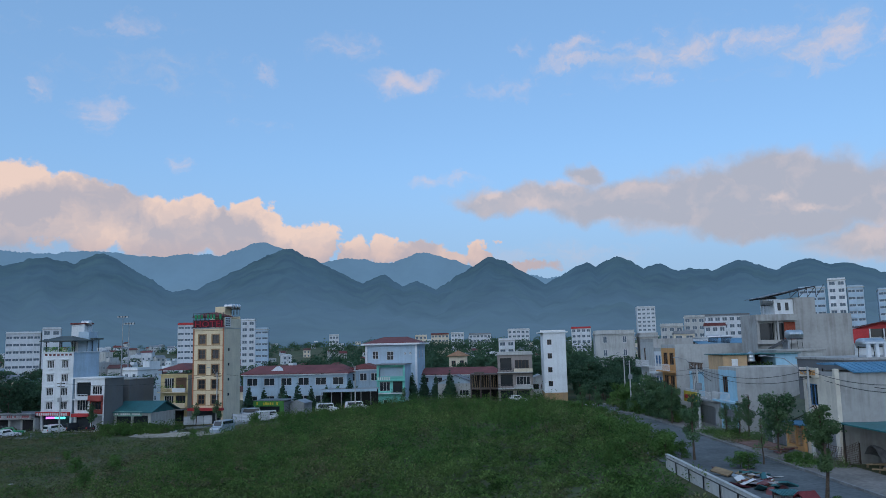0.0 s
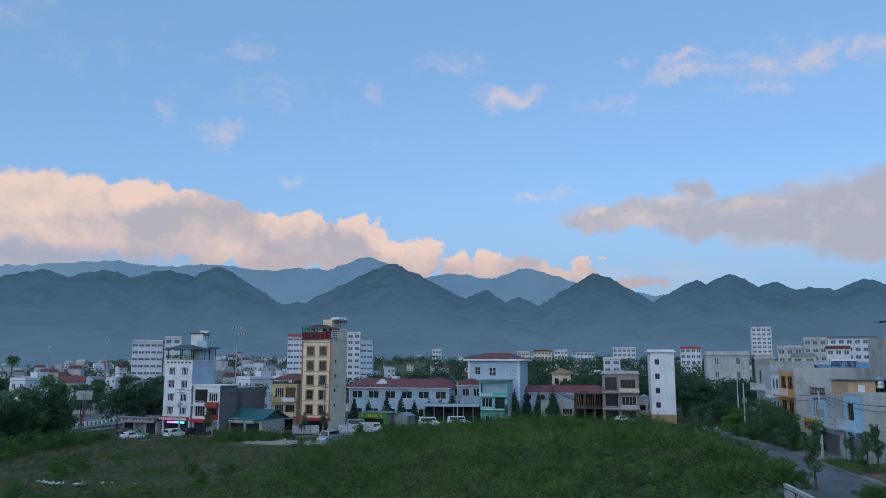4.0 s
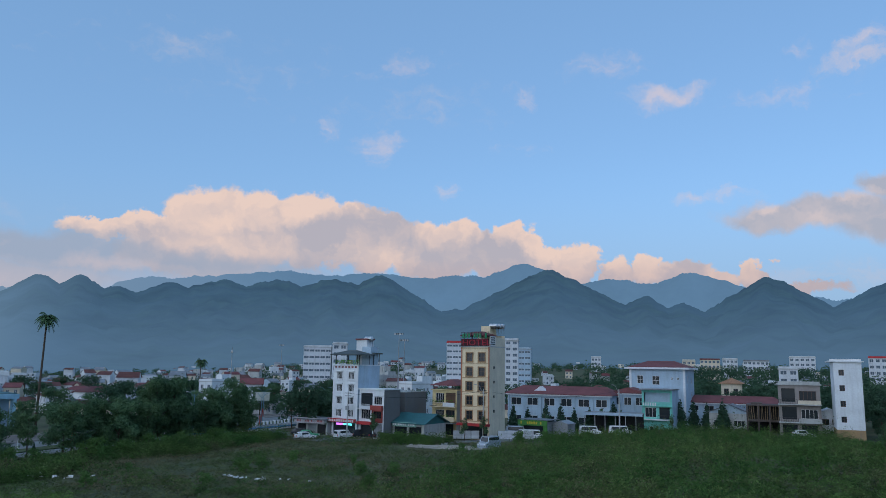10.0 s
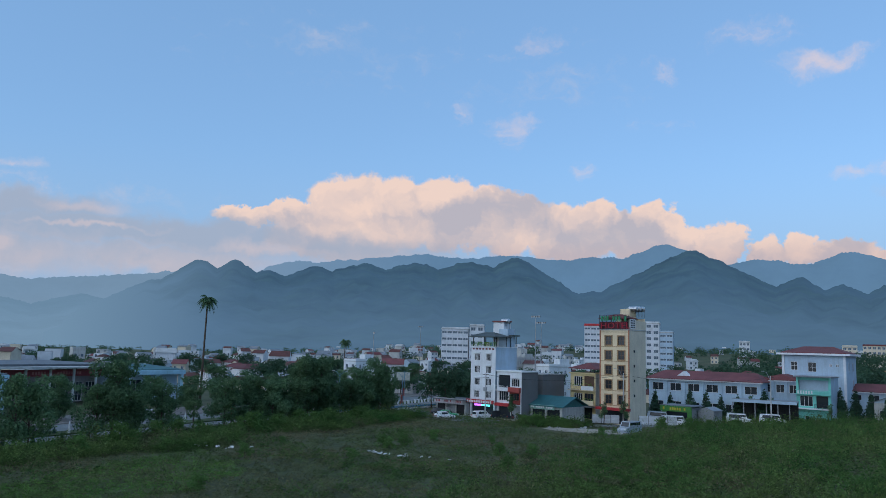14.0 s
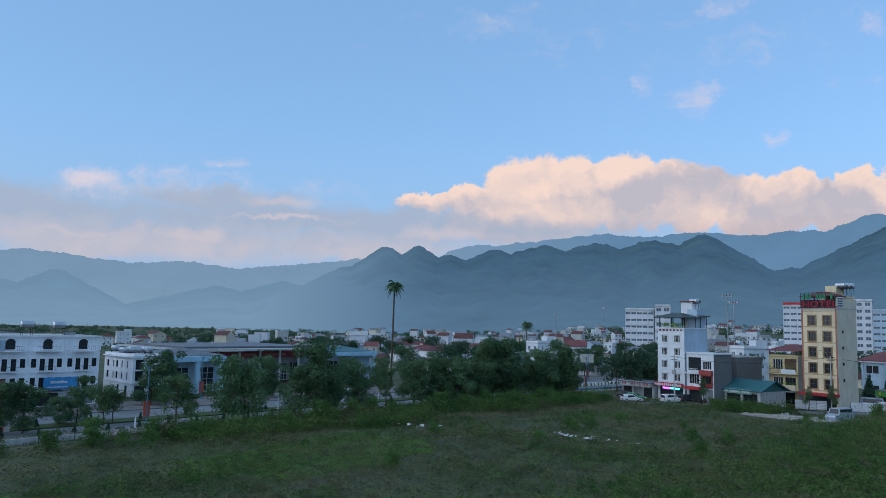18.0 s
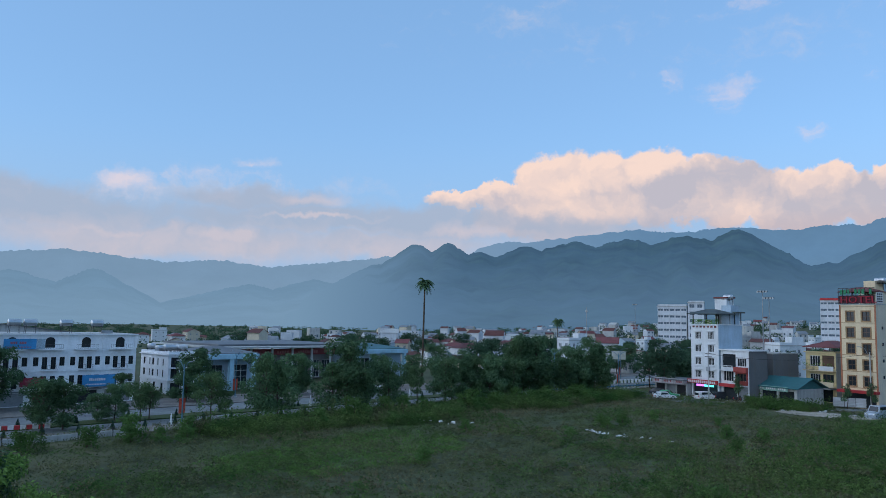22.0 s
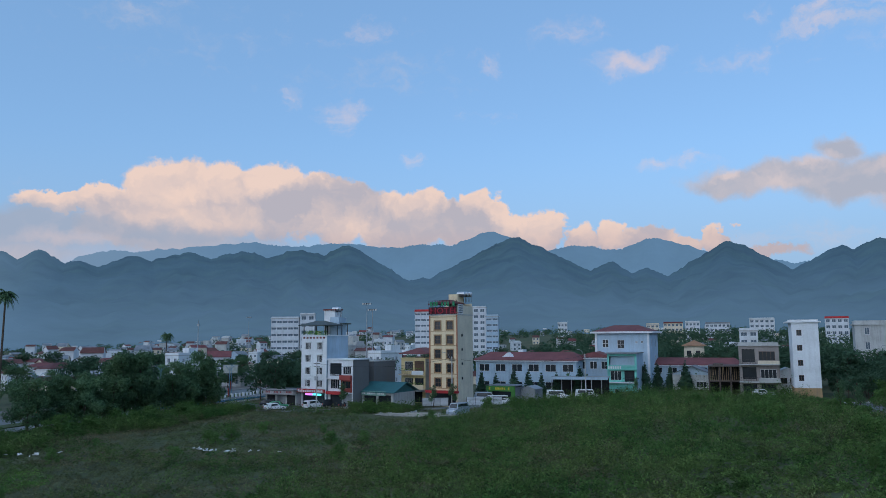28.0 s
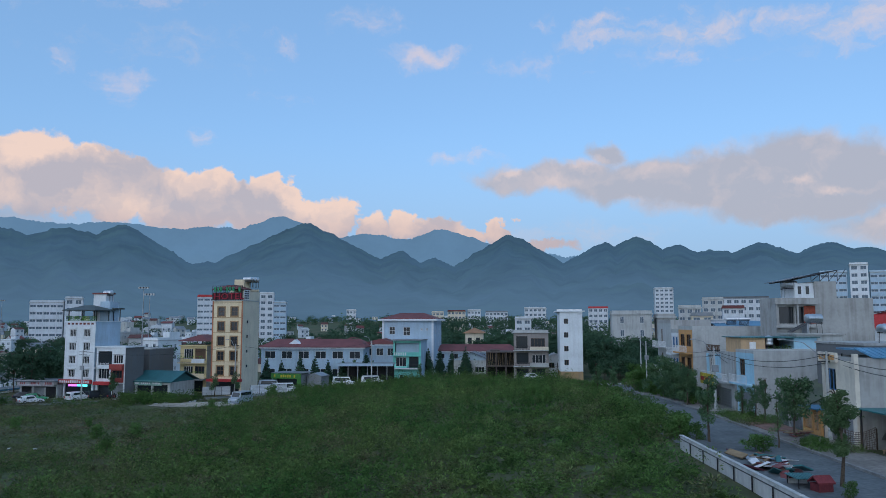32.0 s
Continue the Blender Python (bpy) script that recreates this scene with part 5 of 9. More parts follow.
def near_house():
    o = street_house(31.5, 66.8, 5.5, 18.0, 6.9, M_CREAMPALE, M_CONC, "two-storey cream fronted house with bare side wall", 2, ((0.5, 1.9),), 4.5, material("blue_frame", (0.08, 0.22, 0.45)), 0.1, balcony=False)
    part("facade_crown", boxed(-0.1, 2.9, -0.25, -0.004, 6.7, 7.5), M_CREAMPALE, o)
    bm = bmesh.new()
    for k in range(4):
        box(bm, 0.2 + k * 0.68, 0.72 + k * 0.68, -0.31, -0.255, 6.9, 7.3)
    part("crown_panel", bm, M_ORANGE, o)
    part("corner_pier", boxed(5.2, 5.56, -0.06, 0.3, 0, 7.5), M_CREAMPALE, o)
    bm = bmesh.new()
    slab(bm, [(-3.0, 1.4), (0.0, 1.4), (0.0, 18.5), (-3.0, 18.5)], 0, 0.07)
    for k in range(34):
        box(bm, -3.0, 0.0, 1.5 + k * 0.5, 1.56 + k * 0.5, 0.07, 0.11)
    part("roof_sheet", bm, M_ROOFBLUE, o, m=pose(5.75, 0, 7.16, 0, 13, 0))
    part("roof_sheet", boxed(-0.2, 2.83, 1.4, 18.5, 7.7, 7.84), M_ROOFBLUE, o)
    for x in (0.2, 5.2):
        for y in (1.6, 9.0, 17.0):
            part("roof_post", boxed(x, x + 0.1, y, y + 0.1, 7.1, 7.35), M_DARKMETAL, o)
    # gated yard next to it
    gt = empty("gate", pose(31.3, 70.2, 4.6, 0, 0, -90), "orange slatted steel yard gate between plastered posts", "gate")
    for x in (0.0, 1.75, 3.05):
        part("gate_post", boxed(x, x + 0.3, -0.14, 0.14, 0, 2.3), M_ORANGE, gt)
    part("gate_sill", boxed(0.3, 3.05, -0.1, 0.1, 0, 0.55), M_ORANGE, gt)
    for a, b in ((0.3, 1.75), (2.05, 3.05)):
        for k in range(9):
            part("slat", boxed(a, b, -0.05, 0.03, 0.62 + k * 0.17, 0.73 + k * 0.17), material("pale_orange_slat", (0.60, 0.36, 0.20), 0.6), gt)
    part("gate_roof", boxed(-0.3, 3.5, -0.5, 5.0, 2.35, 2.45), M_ROOFBLUE, gt)
    part("side_wall", boxed(3.2, 3.38, 0.2, 5.0, 0, 2.3), M_CONC2, gt)
    yd = empty("shed", pose(32.0, 77.4, 4.5, 0, 0, -90), "grey green sheet shed with sloping roof", "shed")
    walls(yd, 6.6, 9.0, 0, 2.4, material("green_grey_sheet", (0.15, 0.19, 0.17), 0.5, vary=0.2), {"front": [(0.4, 0.1, 5.6, 2.0)]}, M_CONC2)
    for k in range(14):
        part("door_slat", boxed(0.4 + 0.4 * k, 0.78 + 0.4 * k, 0.1, 0.16, 0.1, 2.1), material("green_grey_sheet", (0.15, 0.19, 0.17)), yd)
    gable_roof(yd, 6.6, 9.0, 2.4, 2.0, material("olive_sheet", (0.10, 0.11, 0.06), 0.6, vary=0.3), 0.3, "x", M_CONC2)
    # open canopy nearer the camera
    cn = empty("canopy", pose(31.3, 61.1, 4.5, 0, 0, -90), "green sheet canopy over a work yard", "canopy")
    part("canopy_sheet", boxed(0, 9.0, 0, 9, 3.2, 3.3), M_ROOFTEAL, cn)
    for x in (0.2, 8.6):
        for y in (0.2, 8.6):
            part("canopy_post", boxed(x, x + 0.12, y, y + 0.12, 0, 3.2), M_DARKMETAL, cn)
    part("yard_wall", boxed(0.0, 9.0, 6.8, 7.0, 0, 3.1), M_WHITE, cn)
    o = empty("house", pose(35.4, 76.0, 4.6, 0, 0, -90), "dark grey flat-roofed house with roof rail", "house", "houses along the side street")
    walls(o, 9.0, 14.0, 0, 7.9, streaked("dark_render", (0.16, 0.165, 0.17), amount=0.5), {"right": [(1.0 + 2.4 * k, 6.2, 1.5, 1.2) for k in range(5)]})
    for k in range(5):
        window(o, "right", 9.0, 14.0, 1.0 + 2.4 * k, 6.2, 1.5, 1.2, M_FRAMEW, 1)
    flat_roof(o, 9, 14, 7.9, M_CONC, 0.1, 0.2)
    for k in range(9):
        part("baluster", boxed(8.6, 8.85, 2.2 + k * 0.75, 2.5 + k * 0.75, 8.1, 9.3), M_WHITE, o)
    part("rail_cap", boxed(8.5, 8.95, 2.0, 9.0, 9.3, 9.45), M_WHITE, o)
    on_roof_tank(pose(38.5, 68.2, 12.7, 0, 0, 15) @ Matrix.Diagonal((1.2, 1.2, 0.75, 1)), "large stainless steel water tank on a dark roof")


near_house()
street_house(31.5, 87.2, 5.2, 11.0, 6.8, M_SKYBLUE, M_CONC2, "sky blue two-storey house with long bare side wall", 2, ((1.0, 1.6),), 4.4, M_FRAMEB, 0.15)
on_roof_tank(pose(41.6, 89.6, 13.25, 0, 0, 10), "stainless steel water tank on a high stand")
heater = empty("solar_heater", pose(39.9, 89.6, 13.25, 0, 0, 0), "dark solar water heater leaning on a roof", "solar heater")
bm = bmesh.new()
for k in range(9):
    tube(bm, (-1.2, -0.6 + 0.15 * k, 0.15), (0.8, -0.6 + 0.15 * k, 1.2), 0.05, n=6)
part("collector_tubes", bm, M_GLASS, heater)
part("frame", boxed(0.6, 0.8, -0.7, 0.7, 0, 1.15), M_GALV, heater)


def shop_house():
    """House with a yellow shop sign, lattice parapet, and rooms and a sheet roof on its terrace."""
    o = street_house(31.5, 97.4, 9.6, 12.6, 6.4, M_CONC2, M_CONC2, "grey shop house with sky blue facing, yellow sign and roof rooms", 2, ((1.2, 1.6),), 4.4, M_FRAMEW, 0.15)
    part("blue_facing", boxed(3.2, 5.2, -0.05, -0.004, 3.4, 6.3), M_SKYBLUE, o)
    part("blue_facing", boxed(0.0, 1.0, -0.05, -0.004, 3.4, 6.3), M_SKYBLUE, o)
    part("sign_board", boxed(0.6, 5.2, -1.1, -0.95, 2.6, 3.9), material("yellow_sign", (0.62, 0.48, 0.06), 0.6), o)
    bm = bmesh.new()
    bars_text(bm, 1.0, 3.0, 3.6, 0.5, -1.1, 8, 31)
    part("sign_letters", bm, M_RED, o)
    for k in range(9):
        part("lattice", boxed(0.2 + k * 0.55, 0.42 + k * 0.55, -0.06, 0.02, 6.6, 7.3), M_FRAMEB, o)
    part("lattice_rail", boxed(0.1, 5.0, -0.08, 0.04, 7.3, 7.42), M_FRAMEB, o)
    z = 6.6
    part("roof_room", boxed(4.6, 9.4, 0.9, 3.7, z, z + 1.75), streaked("ochre_render", (0.60, 0.40, 0.23), amount=0.3), o)
    part("room_door", boxed(9.404, 9.45, 1.9, 2.6, z, z + 1.3), M_FRAMEW, o)
    part("roof_sheet", boxed(4.0, 9.9, 0.6, 9.8, z + 1.8, z + 1.88), M_ROOFTEAL, o)
    # dark sheet stands in for the shaded open bay between the rooms
    part("back_screen", boxed(5.0, 5.2, 3.7, 7.0, z, z + 1.7), M_DARKMETAL, o)
    part("planter_greenery", leaf_cloud("planter_greenery", [(8.7, 4.7 + 0.6 * k, z + 0.5, 0.5) for k in range(4)], 260, 0.16, M_LEAF, 77), None, o)
    part("roof_room", boxed(4.6, 9.4, 7.0, 9.6, z, z + 1.75), M_SKYBLUE, o)
    for u in (7.4, 8.6):
        window(o, "right", 9.6, 12.6, u, z + 0.4, 0.7, 0.95, M_FRAMEW, 1, deep=0.33)
    t = empty("water_tank", pose(35.75, 88.25, 11.0), "upright steel water tank beside a roof room", "water tank", "roof water tanks")
    bm = bmesh.new()
    prof = ((0.9, 0.02), (0.92, 0.42), (1.05, 0.47), (1.3, 0.45), (1.5, 0.48), (1.7, 0.45), (1.85, 0.47), (1.98, 0.3), (2.05, 0.12), (2.12, 0.1))
    lathe(bm, prof)
    part("drum", bm, M_STEEL, t)
    for x in (-0.34, 0.34):
        for y in (-0.34, 0.34):
            part("leg", boxed(x - 0.03, x + 0.03, y - 0.03, y + 0.03, 0, 0.95), M_DARKMETAL, t)
    bb = empty("house", pose(38.9, 88.3, 4.4), "tall grey block behind the blue roof room with projecting slab", "house", "houses along the side street")
    walls(bb, 5.3, 5.6, 0, 8.65, M_CONC2)
    part("roof_slab", boxed(-0.2, 5.6, -0.25, 5.8, 8.65, 8.85), M_CONC, bb)


shop_house()
street_house(31.5, 109.5, 6.4, 12.0, 9.5, M_ORANGE, M_CONC2, "three-storey orange fronted house with blind grey side", 3, None, None, M_FRAMEB, 0.3)
street_house(31.5, 113.2, 3.6, 12.0, 9.2, M_WHITE, M_CONC2, "white three-storey house with blue trim", 3, ((0.5, 1.1), (2.0, 1.1)), None, material("blue_frame", (0.08, 0.22, 0.45)), 0.3)
street_house(31.5, 121.0, 7.6, 6.0, 11.0, M_CONC2, M_CONC, "tall unpainted grey house with bare front", 3, ((2.0, 0.9),), None, M_FRAMEB, 0.3)
o = empty("house", pose(38.5, 112.0, 3.8, 0, 0, -4), "long white roof terrace house with blue sheet roof", "house", "houses along the side street")
walls(o, 16, 12, 0, 9.9, M_CONC2, {"front": [(1.0 + 3 * k, 8.0, 1.6, 1.1) for k in range(5)]})
for k in range(5):
    window(o, "front", 16, 12, 1.0 + 3 * k, 8.0, 1.6, 1.1, M_FRAMEB, 1)
gable_roof(o, 16, 12, 9.9, 1.0, M_ROOFBLUE, 0.4, "x", M_CONC2)


def house_big():
    """The tall unfinished concrete house with blind walls, stair head, loggia and a steel roof frame."""
    o = empty("house", pose(39.9, 96.0, 4.2), "tall bare concrete house with rust red loggia screen", "house")
    w, d, h = 12.2, 5.0, 13.2
    front = [(0.4, 10.2, 1.9, 2.1), (2.5, 10.2, 1.1, 2.1), (0.6, 7.0, 0.6, 1.7), (1.9, 7.0, 0.6, 1.7)]
    walls(o, w, d, 0, h, M_CONC, {"front": front}, M_CONC, deep=0.35)
    # dark sheets added behind the openings stand in for unlit rooms
    for q in front:
        part("dark_room", boxed(q[0], q[0] + q[2], 0.36, 0.45, q[1], q[1] + q[3]), M_GLASS, o)
    part("red_screen", boxed(3.5, 4.9, -0.1, -0.004, 10.2, 12.4), material("rust_red", (0.34, 0.075, 0.04), 0.7), o)
    part("loggia_slab", boxed(-0.4, 4.9, -0.9, -0.004, 9.7, 9.95), M_CONC, o)
    part("loggia_roof", boxed(-0.4, 4.9, -0.9, -0.004, 12.6, h + 0.2), M_CONC, o)
    for x in (-0.3, 2.3):
        part("loggia_post", boxed(x, x + 0.18, -0.85, -0.65, 9.95, 12.6), M_CONC, o)
    part("roof", boxed(0, w, 0, d, h, h + 0.2), M_CONC, o)
    part("stair_head", boxed(5.0, 7.7, 0.0, 4.5, h + 0.2, h + 2.3), M_CONC, o)
    part("roof_room", boxed(2.6, 5.0, 0.3, 4.5, h + 0.2, h + 2.1), M_WHITE, o)
    for x in (3.0, 4.0):
        part("room_window", boxed(x, x + 0.4, 0.25, 0.3, h + 0.7, h + 1.7), M_GLASS, o)
    bm = bmesh.new()
    for k in range(7):
        x = 1.2 + k * 1.1
        tube(bm, (x, -0.3, h + 2.25 + k * 0.24), (x, 4.5, h + 2.25 + k * 0.24), 0.05, n=4)
        if k > 2:
            tube(bm, (x, -0.2, h + 2.3), (x + 1.1, -0.2, h + 2.45 + k * 0.24), 0.04, n=4), tube(bm, (x, -0.2, h + 2.3), (x, -0.2, h + 2.25 + k * 0.24), 0.04, n=4)
    for y in (-0.3, 2.0, 4.5):
        tube(bm, (1.2, y, h + 2.25), (7.8, y, h + 3.7), 0.06, n=4)
    part("roof_frame", bm, M_DARKMETAL, o)
    sheet = bmesh.new()
    slab(sheet, [(0.6, -0.4), (4.6, -0.4), (4.6, 4.6), (0.6, 4.6)], 0, 0.06)
    part("roof_sheet", sheet, M_ROOFGREY, o, m=Matrix.Translation((0, 0, h + 2.15)) @ Matrix.Rotation(radians(-12.3), 4, "Y"))
    on_roof_tank(pose(42.1, 97.0, 17.6, 0, 0, 0), "stainless steel water tank beside a stair head")


house_big()
street_house(50, 135, 8, 10, 7.6, M_CONC2, M_CONC, "grey flat-roofed house behind the street", 3, None, 2.5)


def red_house():
    """House on the slope: red side screen, white loggia and a dark red gabled roof over its top storey."""
    o = empty("house", pose(71.6, 131.8, 1.6, 0, 0, -24), "house with red screens, white loggia and dark red roof", "house")
    w, d, h = 9.0, 8.0, 11.7
    walls(o, w, d, 0, h, M_FARWHITE, {"front": [(1.0, 8.4, 2.0, 1.4), (4.6, 8.4, 2.0, 1.4)]})
    for u in (1.0, 4.6):
        window(o, "front", w, d, u, 8.4, 2.0, 1.4, M_FRAMEB, 1)
    part("loggia_slab", boxed(-0.3, w + 0.3, -1.0, d, h, h + 0.2), M_CONC2, o)
    part("red_screen", boxed(-0.1, 2.3, -0.9, -0.8, h + 0.2, h + 2.6), M_RED, o)
    part("red_screen", boxed(-0.2, -0.1, -0.9, d, h + 0.2, h + 2.6), M_RED, o)
    part("glass_wall", boxed(2.6, 8.8, 0.4, 0.5, h + 0.2, h + 2.6), M_GLASS, o)
    for x in (2.4, 4.5, 6.6, 8.6):
        part("post", boxed(x, x + 0.16, -0.8, -0.64, h + 0.2, h + 2.6), M_FRAMEW, o)
    railing(o, (2.5, -0.8, h + 0.2), (8.7, -0.8, h + 0.2), 0.9, M_FRAMEW, 0.3)
    gable_roof(o, w, d, h + 2.6, 1.1, M_ROOFRED, 0.9, "y", M_RED)


red_house()


def street_wall():
    """Low white wall with posts and rail between field and street, built in bays."""
    for k in range(12):
        y0 = 25 + k * 3.0
        o = empty("wall_bay", pose(17.5, y0, lie(17.5, y0), 0, 0, 90), "low pale wall bay with rail and concrete post", "wall", "bays of the field wall")
        part("panel", boxed(0.12, 3.0, -0.1, 0.1, 0.0, 1.1), streaked("old_whitewash", (0.58, 0.58, 0.57), amount=0.4), o)
        part("coping", boxed(0.12, 3.0, -0.14, 0.14, 1.1, 1.2), M_CONC2, o)
        part("post", boxed(-0.12, 0.12, -0.13, 0.13, 0.0, 1.22), M_CONC2, o)
        bm = bmesh.new()
        tube(bm, (0, 0.2, 0.95), (3.0, 0.2, 0.95), 0.035, n=5), tube(bm, (0.1, 0.2, 0.0), (0.1, 0.2, 0.98), 0.05, n=5)
        part("rail", bm, M_DARKMETAL, o)


street_wall()


# ---- boulevard side ----
def arch_mesh(r, h, name="arched_light"):
    bm = bmesh.new()
    pts = [(r * math.cos(math.pi * k / 12), h * math.sin(math.pi * k / 12)) for k in range(13)]
    f = bm.faces.new([bm.verts.new((x, 0, z)) for x, z in pts][::-1])
    ex = bmesh.ops.extrude_face_region(bm, geom=[f])
    bmesh.ops.translate(bm, vec=(0, 0.05, 0), verts=[v for v in ex["geom"] if isinstance(v, bmesh.types.BMVert)])
    return mesh_of(bm, name, M_GLASS)


def terrace(y0, units, label):
    """White terrace: paired French doors with balconies between small windows, arched attic lights, a plain parapet."""
    U, d = 5.52, 14.0
    L = units * U
    M = Matrix.Translation((-131.0, y0, 0.2)) @ Matrix.Rotation(radians(90), 4, "Z")   # front looks towards +x
    o = empty("terrace", M, label, "building", "terraces of the boulevard")
    small, tall, shops, attic = [], [], [], []
    for k in range(units):
        u = k * U
        for v, b in ((3.3, 1.3), (6.2, 1.4)):
            small += [(u + 0.42, v, 0.78, b), (u + 4.32, v, 0.78, b)]
            tall += [(u + 1.72, v - 0.5, 0.78, b + 0.5), (u + 3.02, v - 0.5, 0.78, b + 0.5)]
        shops.append((u + 0.6, 0.1, 4.3, 2.0))
        attic.append((u + 2.03, 9.1, 1.46, 1.0))
    side = [(d - 3.2, 9.6, 2.2, 1.2), (d - 3.4, 6.2, 0.8, 1.4), (4.0, 6.2, 0.8, 1.4), (d - 3.4, 3.3, 0.8, 1.3), (4.0, 3.3, 0.8, 1.3)]
    walls(o, L, d, 0, 11.1, M_TERRACE, {"front": small + tall + shops + attic, "left": side})
    for q in small + tall:
        window(o, "front", L, d, *q, M_DARKMETAL, 1, cross=1 if q in tall else 0)
    for q in side:
        window(o, "left", L, d, *q, M_DARKMETAL, 1)
    light = arch_mesh(0.73, 0.68)
    ring = bmesh.new()
    for k in range(12):
        a, c = math.pi * k / 12, math.pi * (k + 1) / 12
        tube(ring, (0.79 * math.cos(a), 0, 0.74 * math.sin(a)), (0.79 * math.cos(c), 0, 0.74 * math.sin(c)), 0.07, n=4, cap=False)
    moulding = mesh_of(ring, "arch_moulding", M_TERRACE)
    for k, (u, v, a, b) in enumerate(attic):
        part("attic_door", boxed(u, u + a, 0.14, 0.2, v, v + b), M_GLASS, o)
        part("arched_light", light, None, o, m=pose(u + a / 2, -0.05, v + b))
        part("arch_moulding", moulding, None, o, m=pose(u + a / 2, -0.03, v + b))
        part("balcony_slab", boxed(u - 1.1, u + a + 1.1, -0.85, -0.004, 8.72, 8.92), M_TERRACE, o)
        railing(o, (u - 1.0, -0.8, 8.92), (u + a + 1.0, -0.8, 8.92), 0.7, M_DARKMETAL, 0.3, 0.015)
        for z in (2.72, 5.62):
            if (k + int(z)) % 2 == 0 or z > 5:
                part("balcony_slab", boxed(u - 0.55, u + a + 0.55, -0.6, -0.004, z - 0.14, z), M_TERRACE, o)
                railing(o, (u - 0.5, -0.55, z), (u + a + 0.5, -0.55, z), 0.75, M_DARKMETAL, 0.22, 0.015)
    for k, q in enumerate(shops):
        part("shop_front", boxed(q[0], q[0] + q[2], 0.2, 0.3, q[1], q[1] + q[3]), (M_GLASS, M_GALV, M_FRAMEB)[k % 3], o)
        part("canopy", boxed(q[0] - 0.3, q[0] + q[2] + 0.3, -1.2, -0.004, 2.3, 2.42), (M_TERRACE, M_ROOFGREY)[k % 2], o)
    for k in range(units + 1):
        u = min(max(k * U - 0.14, 0.0), L - 0.28)
        part("pilaster", boxed(u, u + 0.28, -0.1, -0.004, 2.5, 8.68), M_TERRACE, o)
        part("attic_pier", boxed(u - 0.1, u + 0.38, -0.16, -0.004, 8.95, 11.05), M_TERRACE, o)
    part("string_course", boxed(0, L, -0.14, -0.104, 5.3, 5.42), M_TERRACE, o)
    part("cornice", boxed(-0.2, L + 0.2, -0.3, d + 0.2, 11.1, 11.28), M_TERRACE, o)
    part("roof", boxed(0.1, L - 0.1, 0.1, d - 0.1, 11.28, 11.34), M_CONC2, o)
    return M


def shophouses():
    M = terrace(25.4, 5, "white three-storey terrace with arched attic lights and small balconies")
    terrace(-1.6, 4, "white terrace across a lane with arched attic lights")
    for u, z in ((3.4, 11.3), (9.0, 11.3), (11.3, 11.3), (16.7, 11.3), (21.6, 11.3)):
        on_roof_tank(M @ pose(u, 2.2, z), "steel water tank on a frame on the terrace roof")
    part("drum", mesh_of(boxed(-0.9, 0.9, -0.3, 0.3, 0, 0.5), "drum", M_GALV), None, empty("solar_heater", M @ pose(23.4, 2.4, 11.34), "low grey solar heater drum on the terrace roof", "solar heater", "solar heaters on the roofs"))
    for u, v, z, a, b, mt, s in ((6.9, -0.95, 8.95, 4.6, 1.6, M_BLUESIGN, 6), (18.6, -1.35, 2.75, 5.3, 1.9, M_BLUESIGN, 7), (9.4, -1.35, 3.2, 3.6, 1.3, material("dark_red_sheet", (0.34, 0.03, 0.06), 0.6), 8), (-6.6, -1.0, 8.9, 2.0, 1.8, material("deep_blue_sheet", (0.02, 0.10, 0.42), 0.6), 9)):
        bn = empty("banner", M @ pose(u, v, z), "dark red shop banner on the terrace front" if s == 8 else "blue printed shop banner on the terrace front", "sign")
        part("banner_sheet", boxed(0, a, 0, 0.1, 0, b), mt, bn)
        bm = bmesh.new()
        bars_text(bm, a * 0.2, b * 0.5, a * 0.5, b * 0.22, -0.004, 9, s)
        bars_text(bm, a * 0.1, b * 0.15, a * 0.75, b * 0.1, -0.004, 16, s + 20)
        part("banner_letters", bm, M_FRAMEW if s in (7, 9) else material("faded_red", (0.40, 0.12, 0.13), 0.7), bn)
        part("bracket", boxed(0.2, a - 0.2, 0.1, -v, b * 0.5, b * 0.5 + 0.06), M_DARKMETAL, bn)
        if s == 6:
            part("printed_pattern", boxed(a + 0.004, a + 1.3, 0, 0.1, 0, b), material("pale_print", (0.40, 0.52, 0.60), 0.6, vary=0.5, grain=6), bn)
    # sheet-roofed hall behind, and a set-back wing seen through the lane
    hb = empty("hall", Matrix.Translation((-152.0, 25.6, 0.2)) @ Matrix.Rotation(radians(90), 4, "Z"), "hall with broad grey sheet roof behind the terrace", "building")
    walls(hb, 24.0, 30.0, 0, 11.0, M_CONC2)
    gable_roof(hb, 24.0, 30.0, 11.0, 1.5, M_ROOFGREY, 0.4, "y", M_CONC2)
    wing = empty("terrace", Matrix.Translation((-147.6, 10.0, 0.2)) @ Matrix.Rotation(radians(90), 4, "Z"), "set-back grey wing with tall arched windows", "building", "terraces of the boulevard")
    ws = [(0.8 + 2.2 * k, 6.6, 1.1, 3.0) for k in range(7)]
    walls(wing, 16.0, 4.0, 0, 11.2, M_CONC2, {"front": ws})
    tall_arch = arch_mesh(0.55, 0.55)
    for u, v, a, b in ws:
        window(wing, "front", 16.0, 4.0, u, v, a, b, M_DARKMETAL, 1)
        part("arched_light", tall_arch, None, wing, m=pose(u + a / 2, -0.05, v + b))
    part("cornice", boxed(-0.2, 16.2, -0.3, 4.2, 11.2, 11.4), M_CONC2, wing)
    # white corner block with many steel tanks on its roof
    L2, d2, h2 = 5.4, 12.5, 7.2
